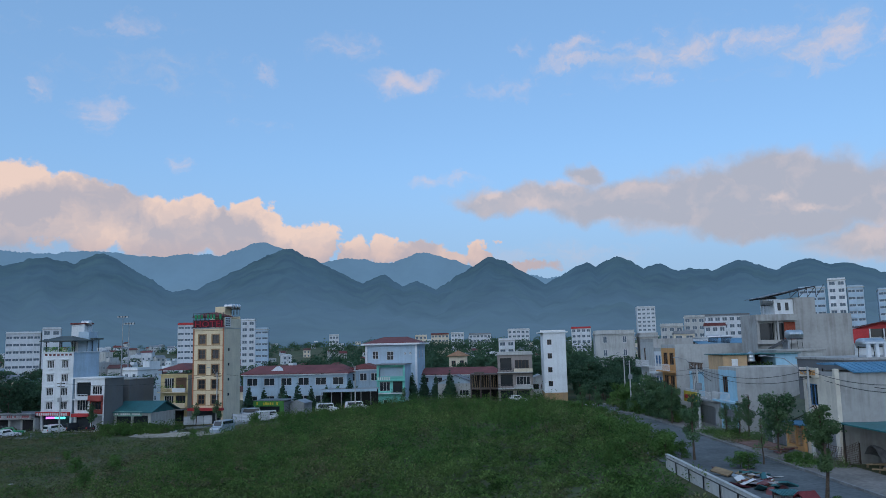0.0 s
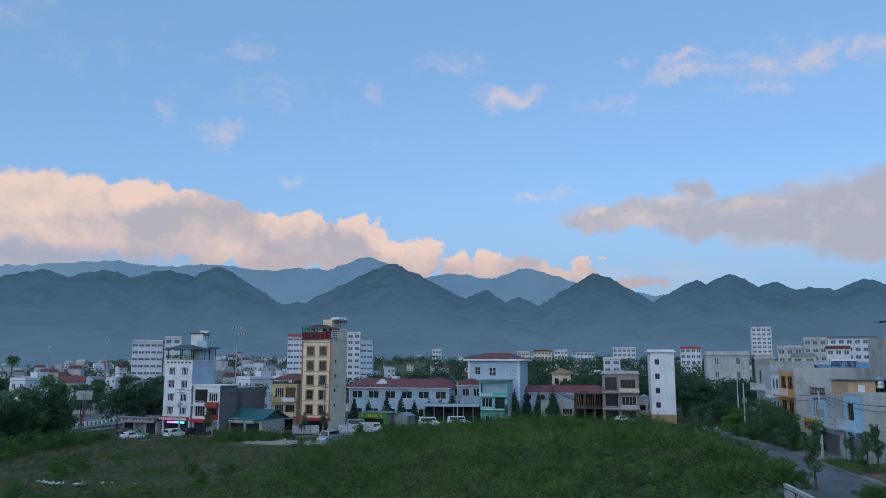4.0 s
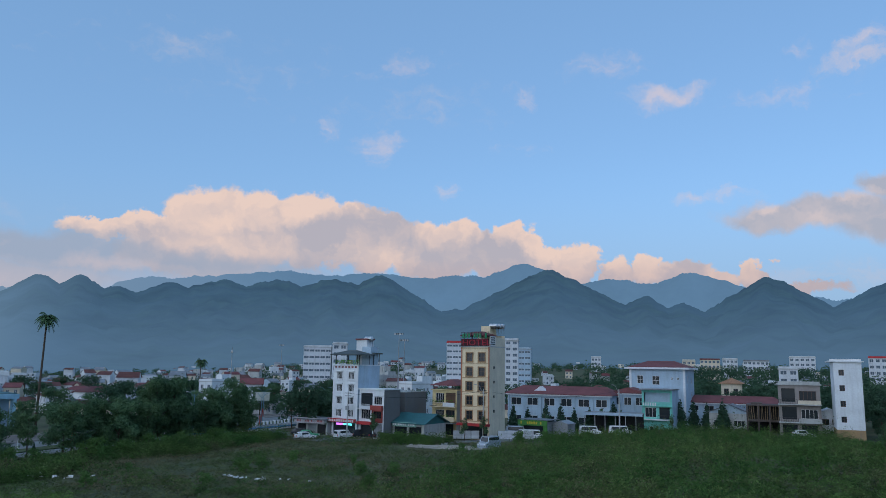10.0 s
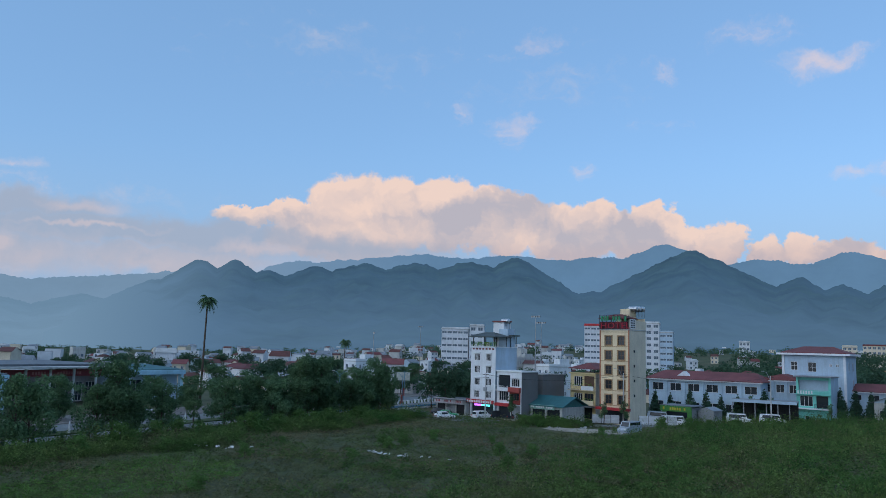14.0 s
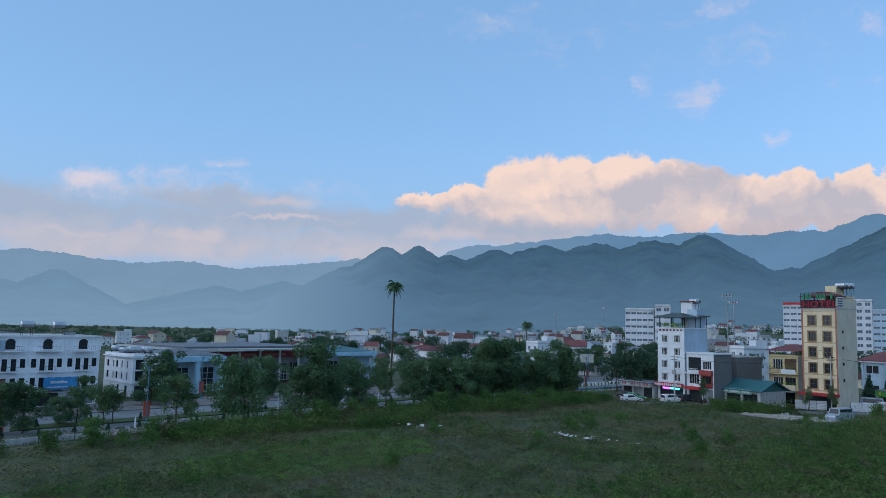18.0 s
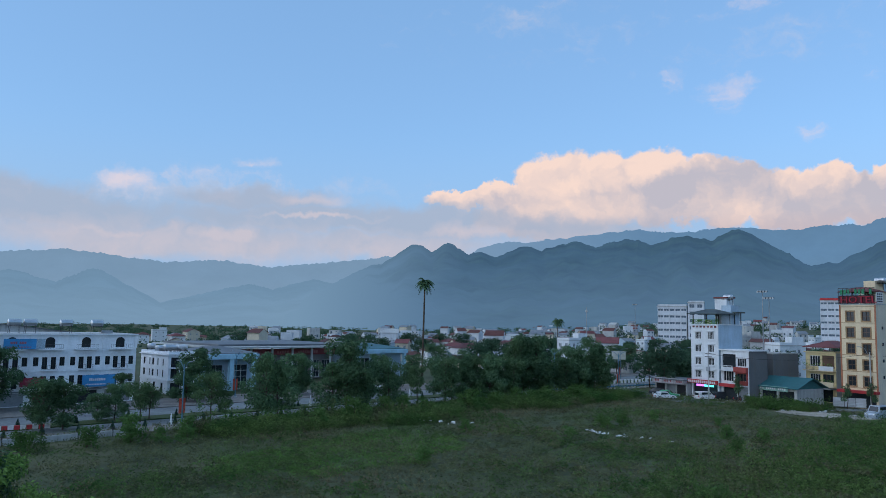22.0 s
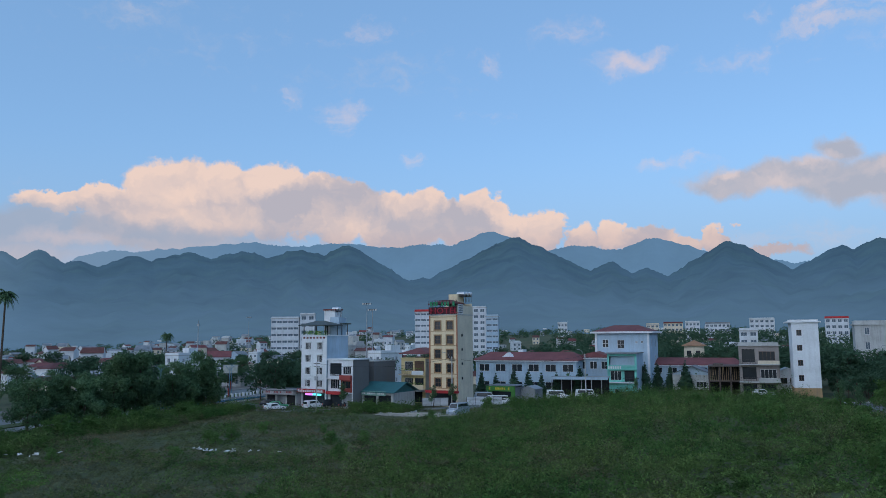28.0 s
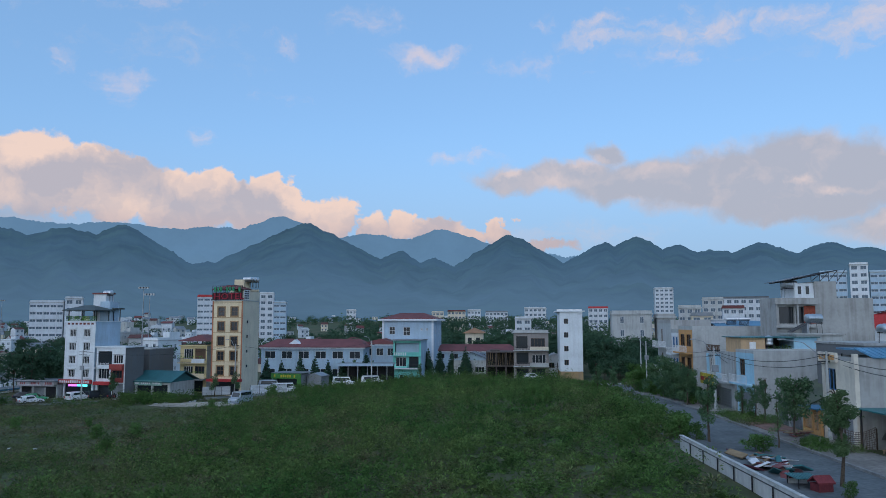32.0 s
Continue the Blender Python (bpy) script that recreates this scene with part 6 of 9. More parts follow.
    M2 = Matrix.Translation((-137.0, 61.6, 0.2)) @ Matrix.Rotation(radians(90), 4, "Z")
    o = empty("corner_block", M2, "white three-storey corner block with narrow side windows", "building")
    front = [(0.5, 0.1, 1.9, 2.0), (3.0, 0.1, 1.9, 2.0), (0.5, 2.9, 1.6, 1.9), (3.2, 2.9, 1.6, 1.9), (0.5, 5.0, 1.6, 1.8), (3.2, 5.0, 1.6, 1.8)]
    side = [(u, v, a, 1.3) for v in (3.1, 5.2) for u, a in ((1.2, 0.9), (3.9, 0.5), (5.2, 0.9), (7.6, 0.5), (9.9, 0.5))] + [(9.4, 0.4, 1.0, 1.6), (6.0, 0.4, 1.0, 1.6)]
    walls(o, L2, d2, 0, h2, M_TERRACE, {"front": front, "left": side})
    for q in front:
        window(o, "front", L2, d2, *q, M_DARKMETAL, 1)
    for q in side:
        window(o, "left", L2, d2, *q, M_DARKMETAL, 1)
    for z in (2.7, 4.9):
        part("balcony_slab", boxed(0.2, 2.6, -0.7, -0.004, z - 0.12, z), M_TERRACE, o)
        railing(o, (0.25, -0.65, z), (2.55, -0.65, z), 0.7, M_DARKMETAL, 0.25, 0.015)
    part("string_course", boxed(-0.1, L2 + 0.1, -0.12, d2 + 0.1, 2.45, 2.6), M_TERRACE, o)
    part("cornice", boxed(-0.35, L2 + 0.35, -0.35, d2 + 0.3, h2, h2 + 0.16), M_TERRACE, o)
    flat_roof(o, L2, d2, h2 + 0.16, M_CONC2, 0.0, 0.08, 0.45, M_TERRACE)
    for k, (u, v) in enumerate(((0.9, 2.0), (2.4, 4.4), (1.2, 7.0), (3.4, 1.6), (4.4, 4.0), (3.0, 8.0), (1.0, 10.2), (4.6, 6.6))):
        on_roof_tank(M2 @ pose(u, v, h2 - 0.3 - 0.15 * (k % 3), 0, 0, 20 * (k % 4)), "low steel water tank on a roof")


shophouses()


def hall():
    """Long market hall with broad flat roof, red fascia and white columns; blue portals at its ends."""
    M = Matrix.Translation((-158.0, 84.0, 0.2)) @ Matrix.Rotation(radians(90), 4, "Z")
    o = empty("market_hall", M, "long market hall with broad grey roof and dark red fascia", "building")
    L, d, h = 34.0, 30.0, 7.6
    walls(o, L, d, 0, h - 1.8, streaked("hall_wall", (0.30, 0.27, 0.27), amount=0.4), {"front": [(1.2 + 3.2 * k, 0.2, 2.4, 4.2) for k in range(10)]})
    for k in range(10):
        window(o, "front", L, d, 1.2 + 3.2 * k, 0.2, 2.4, 4.2, M_FRAMEW, 2, cross=2)
    part("fascia", boxed(0, L, -1.5, 0.4, h - 1.8, h - 0.4), material("dull_red_fascia", (0.30, 0.06, 0.07), 0.6), o)
    bm = bmesh.new()
    for k in range(4):
        bars_text(bm, 1.2 + 8.4 * k, h - 1.4, 6.6, 0.6, -1.5, 10, 50 + k)
    part("fascia_letters", bm, material("pale_rose", (0.50, 0.20, 0.20), 0.7), o)
    for k in range(7):
        part("column", boxed(k * 5.55, k * 5.55 + 0.4, -2.1, -1.7, 0, h), M_WHITE, o)
    part("roof", boxed(-4, L + 3, -5, d, h, h + 0.35), M_CONC2, o)
    part("roof_upper", boxed(-2, L, -1, d - 2, h + 0.36, h + 0.8), M_ROOFGREY, o)
    for yy, n, ll in ((68.6, "sky blue portal building with hipped grey roof", 12.0), (114.0, "small sky blue pavilion with teal roof", 16.0)):
        M = Matrix.Translation((-140.0 if yy < 100 else -150.0, yy, 0.2)) @ Matrix.Rotation(radians(90), 4, "Z")
        o = empty("pavilion", M, n, "building")
        for x in (0, ll * 0.5, ll - 0.9):
            part("pier", boxed(x, x + 0.9, -2.2, -1.3, 0, 6.2), M_SKYBLUE, o)
        walls(o, ll, 12, 0, 6.2, M_PALEBLUE, {"front": [(1.4, 0.2, 4.2, 4.8), (6.9, 0.2, 4.2, 4.8)]})
        for u in (1.4, 6.9):
            window(o, "front", ll, 12, u, 0.2, 4.2, 4.8, M_FRAMEW, 2, cross=3)
        part("beam", boxed(-0.4, ll + 0.4, -2.4, 0, 6.2, 7.2), M_SKYBLUE, o)
        hip_roof(o, ll, 12, 7.2, 1.3, M_ROOFGREY if yy < 100 else M_ROOFTEAL, 1.0)


hall()


# ---- the town behind ----
def far_block(x, y, rot, w, d, h, floors, cols, wall_mat, label, roof_mat=None, band=None, z=0.0, sides=3, wide=0.66):
    o = empty("building", pose(x, y, z, 0, 0, rot), label, "building")
    fh = h / floors
    hf = grid_holes(w, floors, fh, cols, w / cols * wide, fh * (0.5 if wide < 0.8 else 0.36), fh * 0.34)
    hs = grid_holes(d, floors, fh, sides, d / sides * 0.5, fh * 0.5, fh * 0.3)
    walls(o, w, d, 0, h, wall_mat, {"front": hf, "right": hs}, deep=0.3, one=True)
    for q in hf:
        glazing(o, "front", w, d, *q, deep=0.25)
    for q in hs:
        glazing(o, "right", w, d, *q, deep=0.25)
    flat_roof(o, w, d, h, roof_mat or M_CONC2, 0.3, 0.4, 0.8, roof_mat or wall_mat)
    return o


far_block(-212, 367, 22, 15, 6, 25, 7, 5, M_FARWHITE, "white seven-storey slab block with ribbon windows", wide=0.88)
far_block(-197.5, 373, 22, 8, 6, 27, 7, 2, M_FARWHITE, "taller white stair wing of a slab block")
far_block(-142, 405, 12, 10, 6, 29, 9, 3, M_FARWHITE, "white block with red top storey behind the hotel", M_RED, wide=0.88)
far_block(-112, 420, 8, 7.5, 6, 31, 9, 2, M_FARWHITE, "white tower wing of the hospital")
far_block(-104.4, 421, 8, 7, 6, 26, 8, 2, M_PALEBLUE, "pale hospital wing with blue window bands", wide=0.88)
far_block(150.2, 581, -10, 13.6, 14, 40.5, 13, 4, M_FARWHITE, "white thirteen-storey apartment tower")
far_block(182.6, 384, -27, 12, 12, 39.5, 11, 3, M_PALEBLUE, "pale blue ten-storey hospital block", wide=0.88)
far_block(194.0, 377, -27, 8.0, 14, 43.0, 12, 2, M_WHITE, "white lift tower of the hospital block")
far_block(202.2, 374, -27, 7, 12, 39.0, 11, 2, M_PALEBLUE, "pale blue ten-storey hospital wing", wide=0.88)
far_block(213.5, 367.5, -28, 14, 14, 37, 11, 3, M_PALEBLUE, "second pale blue hospital block", wide=0.88)
far_block(45.5, 226, -8, 11.5, 10, 15.5, 4, 2, M_CONC2, "unfinished grey four-storey house with blind walls", z=1.5, wide=0.2)
far_block(58, 222, -8, 5, 9, 14.5, 4, 1, M_CONC, "narrow grey house with blind walls", z=1.5)
far_block(-158.5, 211, 30, 6, 5, 8.2, 3, 2, M_WHITE, "white villa with stair turret")

# pale blocks on the skyline between the woods
for x, y, rot, w, d, h, fl, co, mt, lab, rf, z in (
        (-23.5, 640, 2, 10, 10, 17.5, 5, 3, M_CREAMSIDE, "cream block on the skyline", None, 6.0), (-10, 640, 0, 15, 10, 18.5, 5, 5, M_CREAMSIDE, "long cream school block on the skyline", M_ROOFRED, 6.0),
        (7, 640, 0, 11, 10, 19, 5, 4, M_FARWHITE, "white block on the skyline", None, 6.0), (21.5, 620, -3, 18, 10, 18, 5, 6, M_FARWHITE, "long white block on the skyline", M_ROOFGREY, 5.5),
        (51.5, 598, -6, 17, 12, 21, 6, 5, M_FARWHITE, "white six-storey block on the skyline", None, 5.0), (24.2, 329, -5, 7.0, 7, 15.2, 5, 2, M_FARWHITE, "white terraced house above the trees", None, 1.0),
        (87.2, 512, -10, 13, 10, 22, 6, 4, M_FARWHITE, "white block with red top edge on the skyline", M_RED, 2.5), (-96.5, 643, 8, 8, 8, 19, 5, 3, M_FARWHITE, "small white block on the skyline", None, 6.5),
        (139, 407, -20, 25, 14, 26.5, 7, 7, M_FARWHITE, "large white hall with flat roof behind the houses", M_ROOFGREY, 0.8), (122, 381, -18, 10, 10, 25.5, 7, 3, M_CONC2, "grey block behind the houses", None, 0.6),
        (91.5, 317, -17, 9, 9, 19.5, 6, 3, M_CONC2, "grey tube house behind the street", None, 1.2), (104, 300, -17, 8, 9, 19, 6, 3, M_FARWHITE, "white tube house behind the street", M_ROOFRED, 1.2), (80, 262, -15, 7, 9, 15.5, 5, 2, M_CREAMSIDE, "cream tube house behind the street", M_ROOFGREY, 1.4)):
    far_block(x, y, rot, w, d, h, fl, co, mt, lab, rf, z=z)
far = empty("house", pose(2.0, 260, 1.5, 0, 0, -4), "small cream house with orange tiled roof among trees", "house")
walls(far, 6.0, 7, 0, 9.6, M_CREAMSIDE, {"front": [(0.8, 6.2, 1.4, 1.9), (3.6, 6.2, 1.4, 1.9)]})
for u in (0.8, 3.6):
    window(far, "front", 6.0, 7, u, 6.2, 1.4, 1.9, M_FRAMEB, 1)
hip_roof(far, 6.0, 7, 9.6, 1.9, material("clay_roof_tile", (0.34, 0.19, 0.11), 0.85, vary=0.3), 0.8)
def gabled(x, y, rot, w, d, h, up, wall_mat, roof_mat, along, label):
    """A small house with two windows on each storey of its front."""
    o = empty("house", pose(x, y, lie(x, y), 0, 0, rot), label, "house")
    front = [(w * f, z, 1.2, 1.4) for z in (h - 2.2, h - 5.2) if z > 0.3 for f in (0.14, 0.6)]
    side = [(d * 0.3, h - 2.2, 1.1, 1.3), (d * 0.65, h - 2.2, 1.1, 1.3)]
    walls(o, w, d, 0, h, wall_mat, {"front": front, "right": side})
    for q in front:
        window(o, "front", w, d, *q, M_FRAMEB, 1)
    for q in side:
        window(o, "right", w, d, *q, M_FRAMEB, 1)
    gable_roof(o, w, d, h, up, roof_mat, 0.6, along, wall_mat)


gabled(-155.0, 184.0, 36, 4.6, 9.0, 6.6, 2.2, M_WHITE, M_ROOFGREY, "y", "white house with grey gabled roof above the boulevard trees")
gabled(-150.8, 186.6, 36, 5.2, 8.0, 5.8, 0.9, M_PALEBLUE, M_ROOFGREY, "x", "pale blue lower wing with grey roof")
gabled(-146.5, 214.0, 32, 6.6, 7.0, 8.4, 1.9, M_WHITE, M_ROOFRED, "x", "white house with dark red tiled roof above the trees")
gabled(-170.0, 225.0, 38, 8.0, 8.0, 7.6, 2.0, M_CREAMSIDE, M_TILE, "x", "cream house with weathered red roof behind the trees")
# roof room and solar heaters on the long house behind the orange front
rr = empty("roof_cabin", pose(37.0, 116.4, 13.6, 0, 0, -18), "white roof cabin with four dark windows", "cabin")
walls(rr, 3.6, 2.4, -0.4, 1.3, M_WHITE, {"front": [(0.25 + 0.85 * k, 0.35, 0.6, 0.55) for k in range(4)]})
for k in range(4):
    window(rr, "front", 3.6, 2.4, 0.25 + 0.85 * k, 0.35, 0.6, 0.55, M_DARKMETAL, 0)
part("roof", boxed(-0.2, 3.8, -0.2, 2.6, 1.3, 1.42), M_CONC2, rr)
for x, y, s in ((40.9, 114.6, 1.0), (42.6, 114.0, 1.0), (53.0, 126.0, 1.1)):
    sh = empty("solar_heater", pose(x, y, 14.0, 0, 0, -25) @ Matrix.Diagonal((s, s, s, 1)), "solar water heater with steel drum on a roof", "solar heater", "solar heaters on the roofs")
    for k in range(9):
        bm = bmesh.new()
        tube(bm, (-0.6 + 0.15 * k, -0.9, 0.1), (-0.6 + 0.15 * k, 0.5, 0.95), 0.05, n=6)
        part("glass_tube", bm, M_GLASS, sh)
    bm = bmesh.new()
    tube(bm, (-0.85, 0.6, 1.05), (0.85, 0.6, 1.05), 0.24, n=10)
    part("drum", bm, M_STEEL, sh)
    for u in (-0.7, 0.64):
        part("stand", boxed(u, u + 0.06, 0.5, 0.6, -0.9, 0.95), M_GALV, sh)


# ---- ordinary houses of the town, a few kinds set many times ----
def plain_house(name, w, d, floors, wall_mat, roof, label):
    o = empty(name, pose(0, -4000, 0), label, "house", "houses of the town")
    h = floors * 3.3
    cols = max(2, int(w / 3))
    hf = grid_holes(w, floors, 3.3, cols, 1.3, 1.5, 0.9)
    hs = grid_holes(d, floors, 3.3, 2, 1.0, 1.3, 1.0)
    walls(o, w, d, 0, h, wall_mat, {"front": hf, "right": hs}, deep=0.2, one=True)
    for q in hf:
        glazing(o, "front", w, d, *q)
    for q in hs:
        glazing(o, "right", w, d, *q)
    kind, mat = roof
    if kind == "flat":
        flat_roof(o, w, d, h, mat, 0.2, 0.25, 0.7, wall_mat)
        part("stair_head", boxed(w * 0.5, w * 0.95, d * 0.5, d * 0.95, h + 0.25, h + 2.6), wall_mat, o)
    elif kind == "hip":
        hip_roof(o, w, d, h, 2.0, mat, 0.6)
    else:
        gable_roof(o, w, d, h, 1.9, mat, 0.5, "x", wall_mat)
    return o


LOW_KINDS = (1, 2, 2, 3, 5, 7, 8, 2, 0)


def town():
    rnd = random.Random(11)
    kinds = [plain_house("house", 6, 11, 3, M_WHITE, ("flat", M_CONC2), "white narrow three-storey town house"),
             plain_house("house", 9, 8, 2, M_WHITE, ("hip", M_TILE), "white house with red tiled hipped roof"),
             plain_house("house", 8, 8, 1, M_CREAMSIDE, ("gable", M_TILE), "low cream house with red tiled gable"),
             plain_house("house", 11, 8, 1, M_CONC2, ("gable", M_ROOFGREY), "grey single-storey house with sheet roof"),
             plain_house("house", 5, 12, 4, M_CONC2, ("flat", M_CONC), "tall grey tube house"),
             plain_house("house", 10, 9, 2, M_PALEBLUE, ("gable", M_ROOFGREY), "pale blue house with grey sheet roof"),
             plain_house("house", 6, 10, 3, M_PALEBLUE, ("flat", M_ROOFRED), "pale blue three-storey house with red roof"),
             plain_house("house", 12, 10, 2, M_WHITE, ("hip", M_ROOFRED), "wide white house with dark red roof"),
             plain_house("house", 7, 9, 2, M_CREAMSIDE, ("gable", M_ROOFRED), "cream house with dark red roof")]
    placed = []

    def free(x, y, r):
        return all((x - a) ** 2 + (y - b) ** 2 > (r + s) ** 2 for a, b, s in placed)

    for zone in ((-72, 12, 235, 520, 165), (12.5, 36, 150, 330, 60), (12, 36, 330, 520, 30), (-50, -27, 190, 260, 22)):
        a0, a1, d0, d1, n = zone
        got = tries = 0
        while got < n and tries < n * 12:
            tries += 1
            a, r = radians(rnd.uniform(a0, a1)), rnd.uniform(d0, d1)
            x, y = r * math.sin(a), r * math.cos(a)
            if -132 < x < -98 and y < 330 or (-50 < x < 20 and y < 232) or not free(x, y, 7) or (x < -125 and y < 160):
                continue
            if -15 < math.degrees(a) < 12 and rnd.random() < 0.8:
                continue
            placed.append((x, y, 7))
            pool = LOW_KINDS if math.degrees(a) < -30 or -14 < math.degrees(a) < 12 else range(9)
            s = rnd.uniform(0.68, 0.92)
            kind, turn, tall = kinds[rnd.choice(pool)], rnd.choice((-14, -14, 76, 30, 0)) + rnd.uniform(-8, 8), rnd.uniform(0.9, 1.15)
            got += 1
            if 9 < math.degrees(a) < 16.5 and r < 235:  # the thicket at the end of the street
                continue
            copy_thing(kind, pose(x, y, lie(x, y) - 0.1, 0, 0, turn) @ Matrix.Diagonal((s, s, s * tall, 1)))
    for k in kinds:
        for c in list(k.children_recursive):
            bpy.data.objects.remove(c)
        bpy.data.objects.remove(k)
    return placed


PLACED = town()


def far_town(n, seed):
    """The far quarters: small houses with roofs and dark windows, joined, a few to each patch."""
    rnd = random.Random(seed)
    co, fa, mi = [], [], []

    def quad(pts, k):
        i = len(co)
        co.extend(pts)
        fa.append(tuple(range(i, i + len(pts))))
        mi.append(k)

    for _ in range(n):
        a, r = radians(rnd.uniform(-60, 38)), 300 + 780 * rnd.random() ** 1.4
        if math.degrees(a) < -40 and r > 700 or r < 480 and -14 < math.degrees(a) < 12 or any((r * math.sin(a) - q[0]) ** 2 + (r * math.cos(a) - q[1]) ** 2 < 110 for q in PLACED):
            continue
        x, y, t = r * math.sin(a), r * math.cos(a), radians(rnd.uniform(-30, 30)) - a
        if -14 < math.degrees(a) < 12 and rnd.random() < 0.72:
            continue
        w, d, h = rnd.uniform(4.5, 8.5), rnd.uniform(5, 9), rnd.choice((3.4, 3.4, 6.4, 6.4, 6.4, 9.6))
        z = lie(x, y) - 0.5
        c, s = math.cos(t), math.sin(t)

        def at(u, v, q):
            return (x + c * u - s * v, y + s * u + c * v, z + q)

        wall = rnd.choice((0, 0, 0, 1, 1, 2))
        box8 = [(-w / 2, -d / 2), (w / 2, -d / 2), (w / 2, d / 2), (-w / 2, d / 2)]
        for i in range(4):
            (p, q), (e, f) = box8[i], box8[(i + 1) % 4]
            quad([at(p, q, 0), at(e, f, 0), at(e, f, h), at(p, q, h)], wall)
        roof = rnd.choice((3, 3, 4, 5, 5, 1))
        o = 0.5
        if rnd.random() < 0.6:
            g = h + rnd.uniform(1.2, 2.4)
            quad([at(-w / 2 - o, -d / 2 - o, h), at(w / 2 + o, -d / 2 - o, h), at(w / 2, 0, g), at(-w / 2, 0, g)], roof)
            quad([at(w / 2 + o, d / 2 + o, h), at(-w / 2 - o, d / 2 + o, h), at(-w / 2, 0, g), at(w / 2, 0, g)], roof)
            quad([at(w / 2, -d / 2, h), at(w / 2, d / 2, h), at(w / 2, 0, g)], wall), quad([at(-w / 2, d / 2, h), at(-w / 2, -d / 2, h), at(-w / 2, 0, g)], wall)
        else:
            quad([at(-w / 2, -d / 2, h), at(w / 2, -d / 2, h), at(w / 2, d / 2, h), at(-w / 2, d / 2, h)], 5)
        nw = max(2, int(w / 2.8))
        for f in range(int(h / 3.2)):
            for k in range(nw):
                u = -w / 2 + w * (k + 0.5) / nw
                quad([at(u - 0.6, -d / 2 - 0.06, f * 3.2 + 1.0), at(u + 0.6, -d / 2 - 0.06, f * 3.2 + 1.0), at(u + 0.6, -d / 2 - 0.06, f * 3.2 + 2.5), at(u - 0.6, -d / 2 - 0.06, f * 3.2 + 2.5)], 6)
    me = bpy.data.meshes.new("far_houses")
    me.from_pydata(co, [], fa)
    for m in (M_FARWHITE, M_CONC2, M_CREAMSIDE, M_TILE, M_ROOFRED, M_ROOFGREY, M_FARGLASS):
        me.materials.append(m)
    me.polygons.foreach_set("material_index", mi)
    tagged(new("far_houses", me), "pale houses of the far town quarters", "houses", kind="stuff")


far_town(1150, 17)


# ======== plants ========
def tree(seed, height, spread, mat, label, leaves=1500, leaf=0.22, clear=0.3, name="tree"):
    rnd = random.Random(seed)
    o = empty(name, pose(0, -4000, 0), label, "tree")
    bm = bmesh.new()
    p, r = Vector((0, 0, -0.1)), 0.016 * height + 0.03
    spine = [p]
    for k in range(5):
        q = p + Vector((rnd.uniform(-0.12, 0.12), rnd.uniform(-0.12, 0.12), height * 0.17))
        tube(bm, p, q, r, r * 0.8, 7, False)
        p, r = q, r * 0.8
        spine.append(p)
    blobs = []
    limbs = 9 if spread < 1.0 else 15
    for k in range(limbs):
        base = spine[(1 if clear < 0 else 2) + k % 4] if k < limbs - 1 else spine[5]
        ang = k * 2.4 + rnd.uniform(-0.5, 0.5)
        up = rnd.uniform(0.08, 0.36) * height * (0.6 + 0.4 * (k % 4) / 3)
        up = min(up, height * 0.92 - base.z)
        reach = spread * rnd.uniform(0.35, 0.95) * (1.0 if k % 4 < 2 else 0.75)
        tip = base + Vector((math.cos(ang) * reach, math.sin(ang) * reach, up))
        mid = base.lerp(tip, 0.5) + Vector((0, 0, 0.05 * height))
        tube(bm, base, mid, 0.007 * height, 0.005 * height, 5, False), tube(bm, mid, tip, 0.005 * height, 0.002 * height, 5, False)
        tip.z = max(min(tip.z, height * 0.95), height * (clear + 0.16))
        blobs.append((*tip, spread * rnd.uniform(0.22, 0.48)))
    if spread < 1.0:
        blobs = [(rnd.uniform(-0.75, 0.75) * spread, rnd.uniform(-0.75, 0.75) * spread, height * (0.36 + 0.06 * k), spread * rnd.uniform(0.35, 1.0) * (1.0 if k < 8 else 0.6)) for k in range(10)]
    blobs.append((0, 0, height * 0.86, spread * 0.42)), blobs.append((0, 0, height * 0.62, spread * 0.55))
    part("trunk", bm, M_BARK, o)
    part("crown", leaf_cloud("crown", blobs, leaves, leaf, mat, seed), None, o)
    return o


def conifer(seed, height, label):
    o = empty("conifer", pose(0, -4000, 0), label, "tree")
    bm = bmesh.new()
    tube(bm, (0, 0, -0.1), (0, 0, height * 0.9), 0.02 * height, 0.01, 6)
    part("trunk", bm, M_BARK, o)
    blobs = [(0, 0, height * (0.15 + 0.8 * k / 9), height * 0.24 * (1 - k / 10.5)) for k in range(10)]
    part("crown", leaf_cloud("crown", blobs, 900, 0.2, M_CONIFER, seed), None, o)
    return o


T_BIG = [tree(30 + k, 8.6, 3.4, M_LEAF, "dark leafy roadside tree", 5200, 0.19, -0.04) for k in range(4)]
T_MID = [tree(40 + k, 6.2, 2.2, M_LEAF if k % 2 else M_LEAFL, "small leafy street tree", 2800, 0.15, 0.2) for k in range(3)]
T_PALE = [tree(45 + k, 6.0, 2.2, M_LEAFM, "pale green street tree with a thin crown", 2400, 0.14, 0.0) for k in range(2)]
T_SLIM = [tree(50 + k, 6.0, 0.72, M_LEAF, "slim young tree with narrow crown", 2600, 0.085, 0.2) for k in range(3)]
T_FAR = [tree(60 + k, 8.0, 4.2, M_FARLEAF, "broad dark tree among the houses", 1000, 0.36, 0.05) for k in range(3)]
T_NEAR = [tree(57, 6.9, 0.78, M_LEAFM, "young street tree with a full green crown", 6000, 0.085, 0.28)]
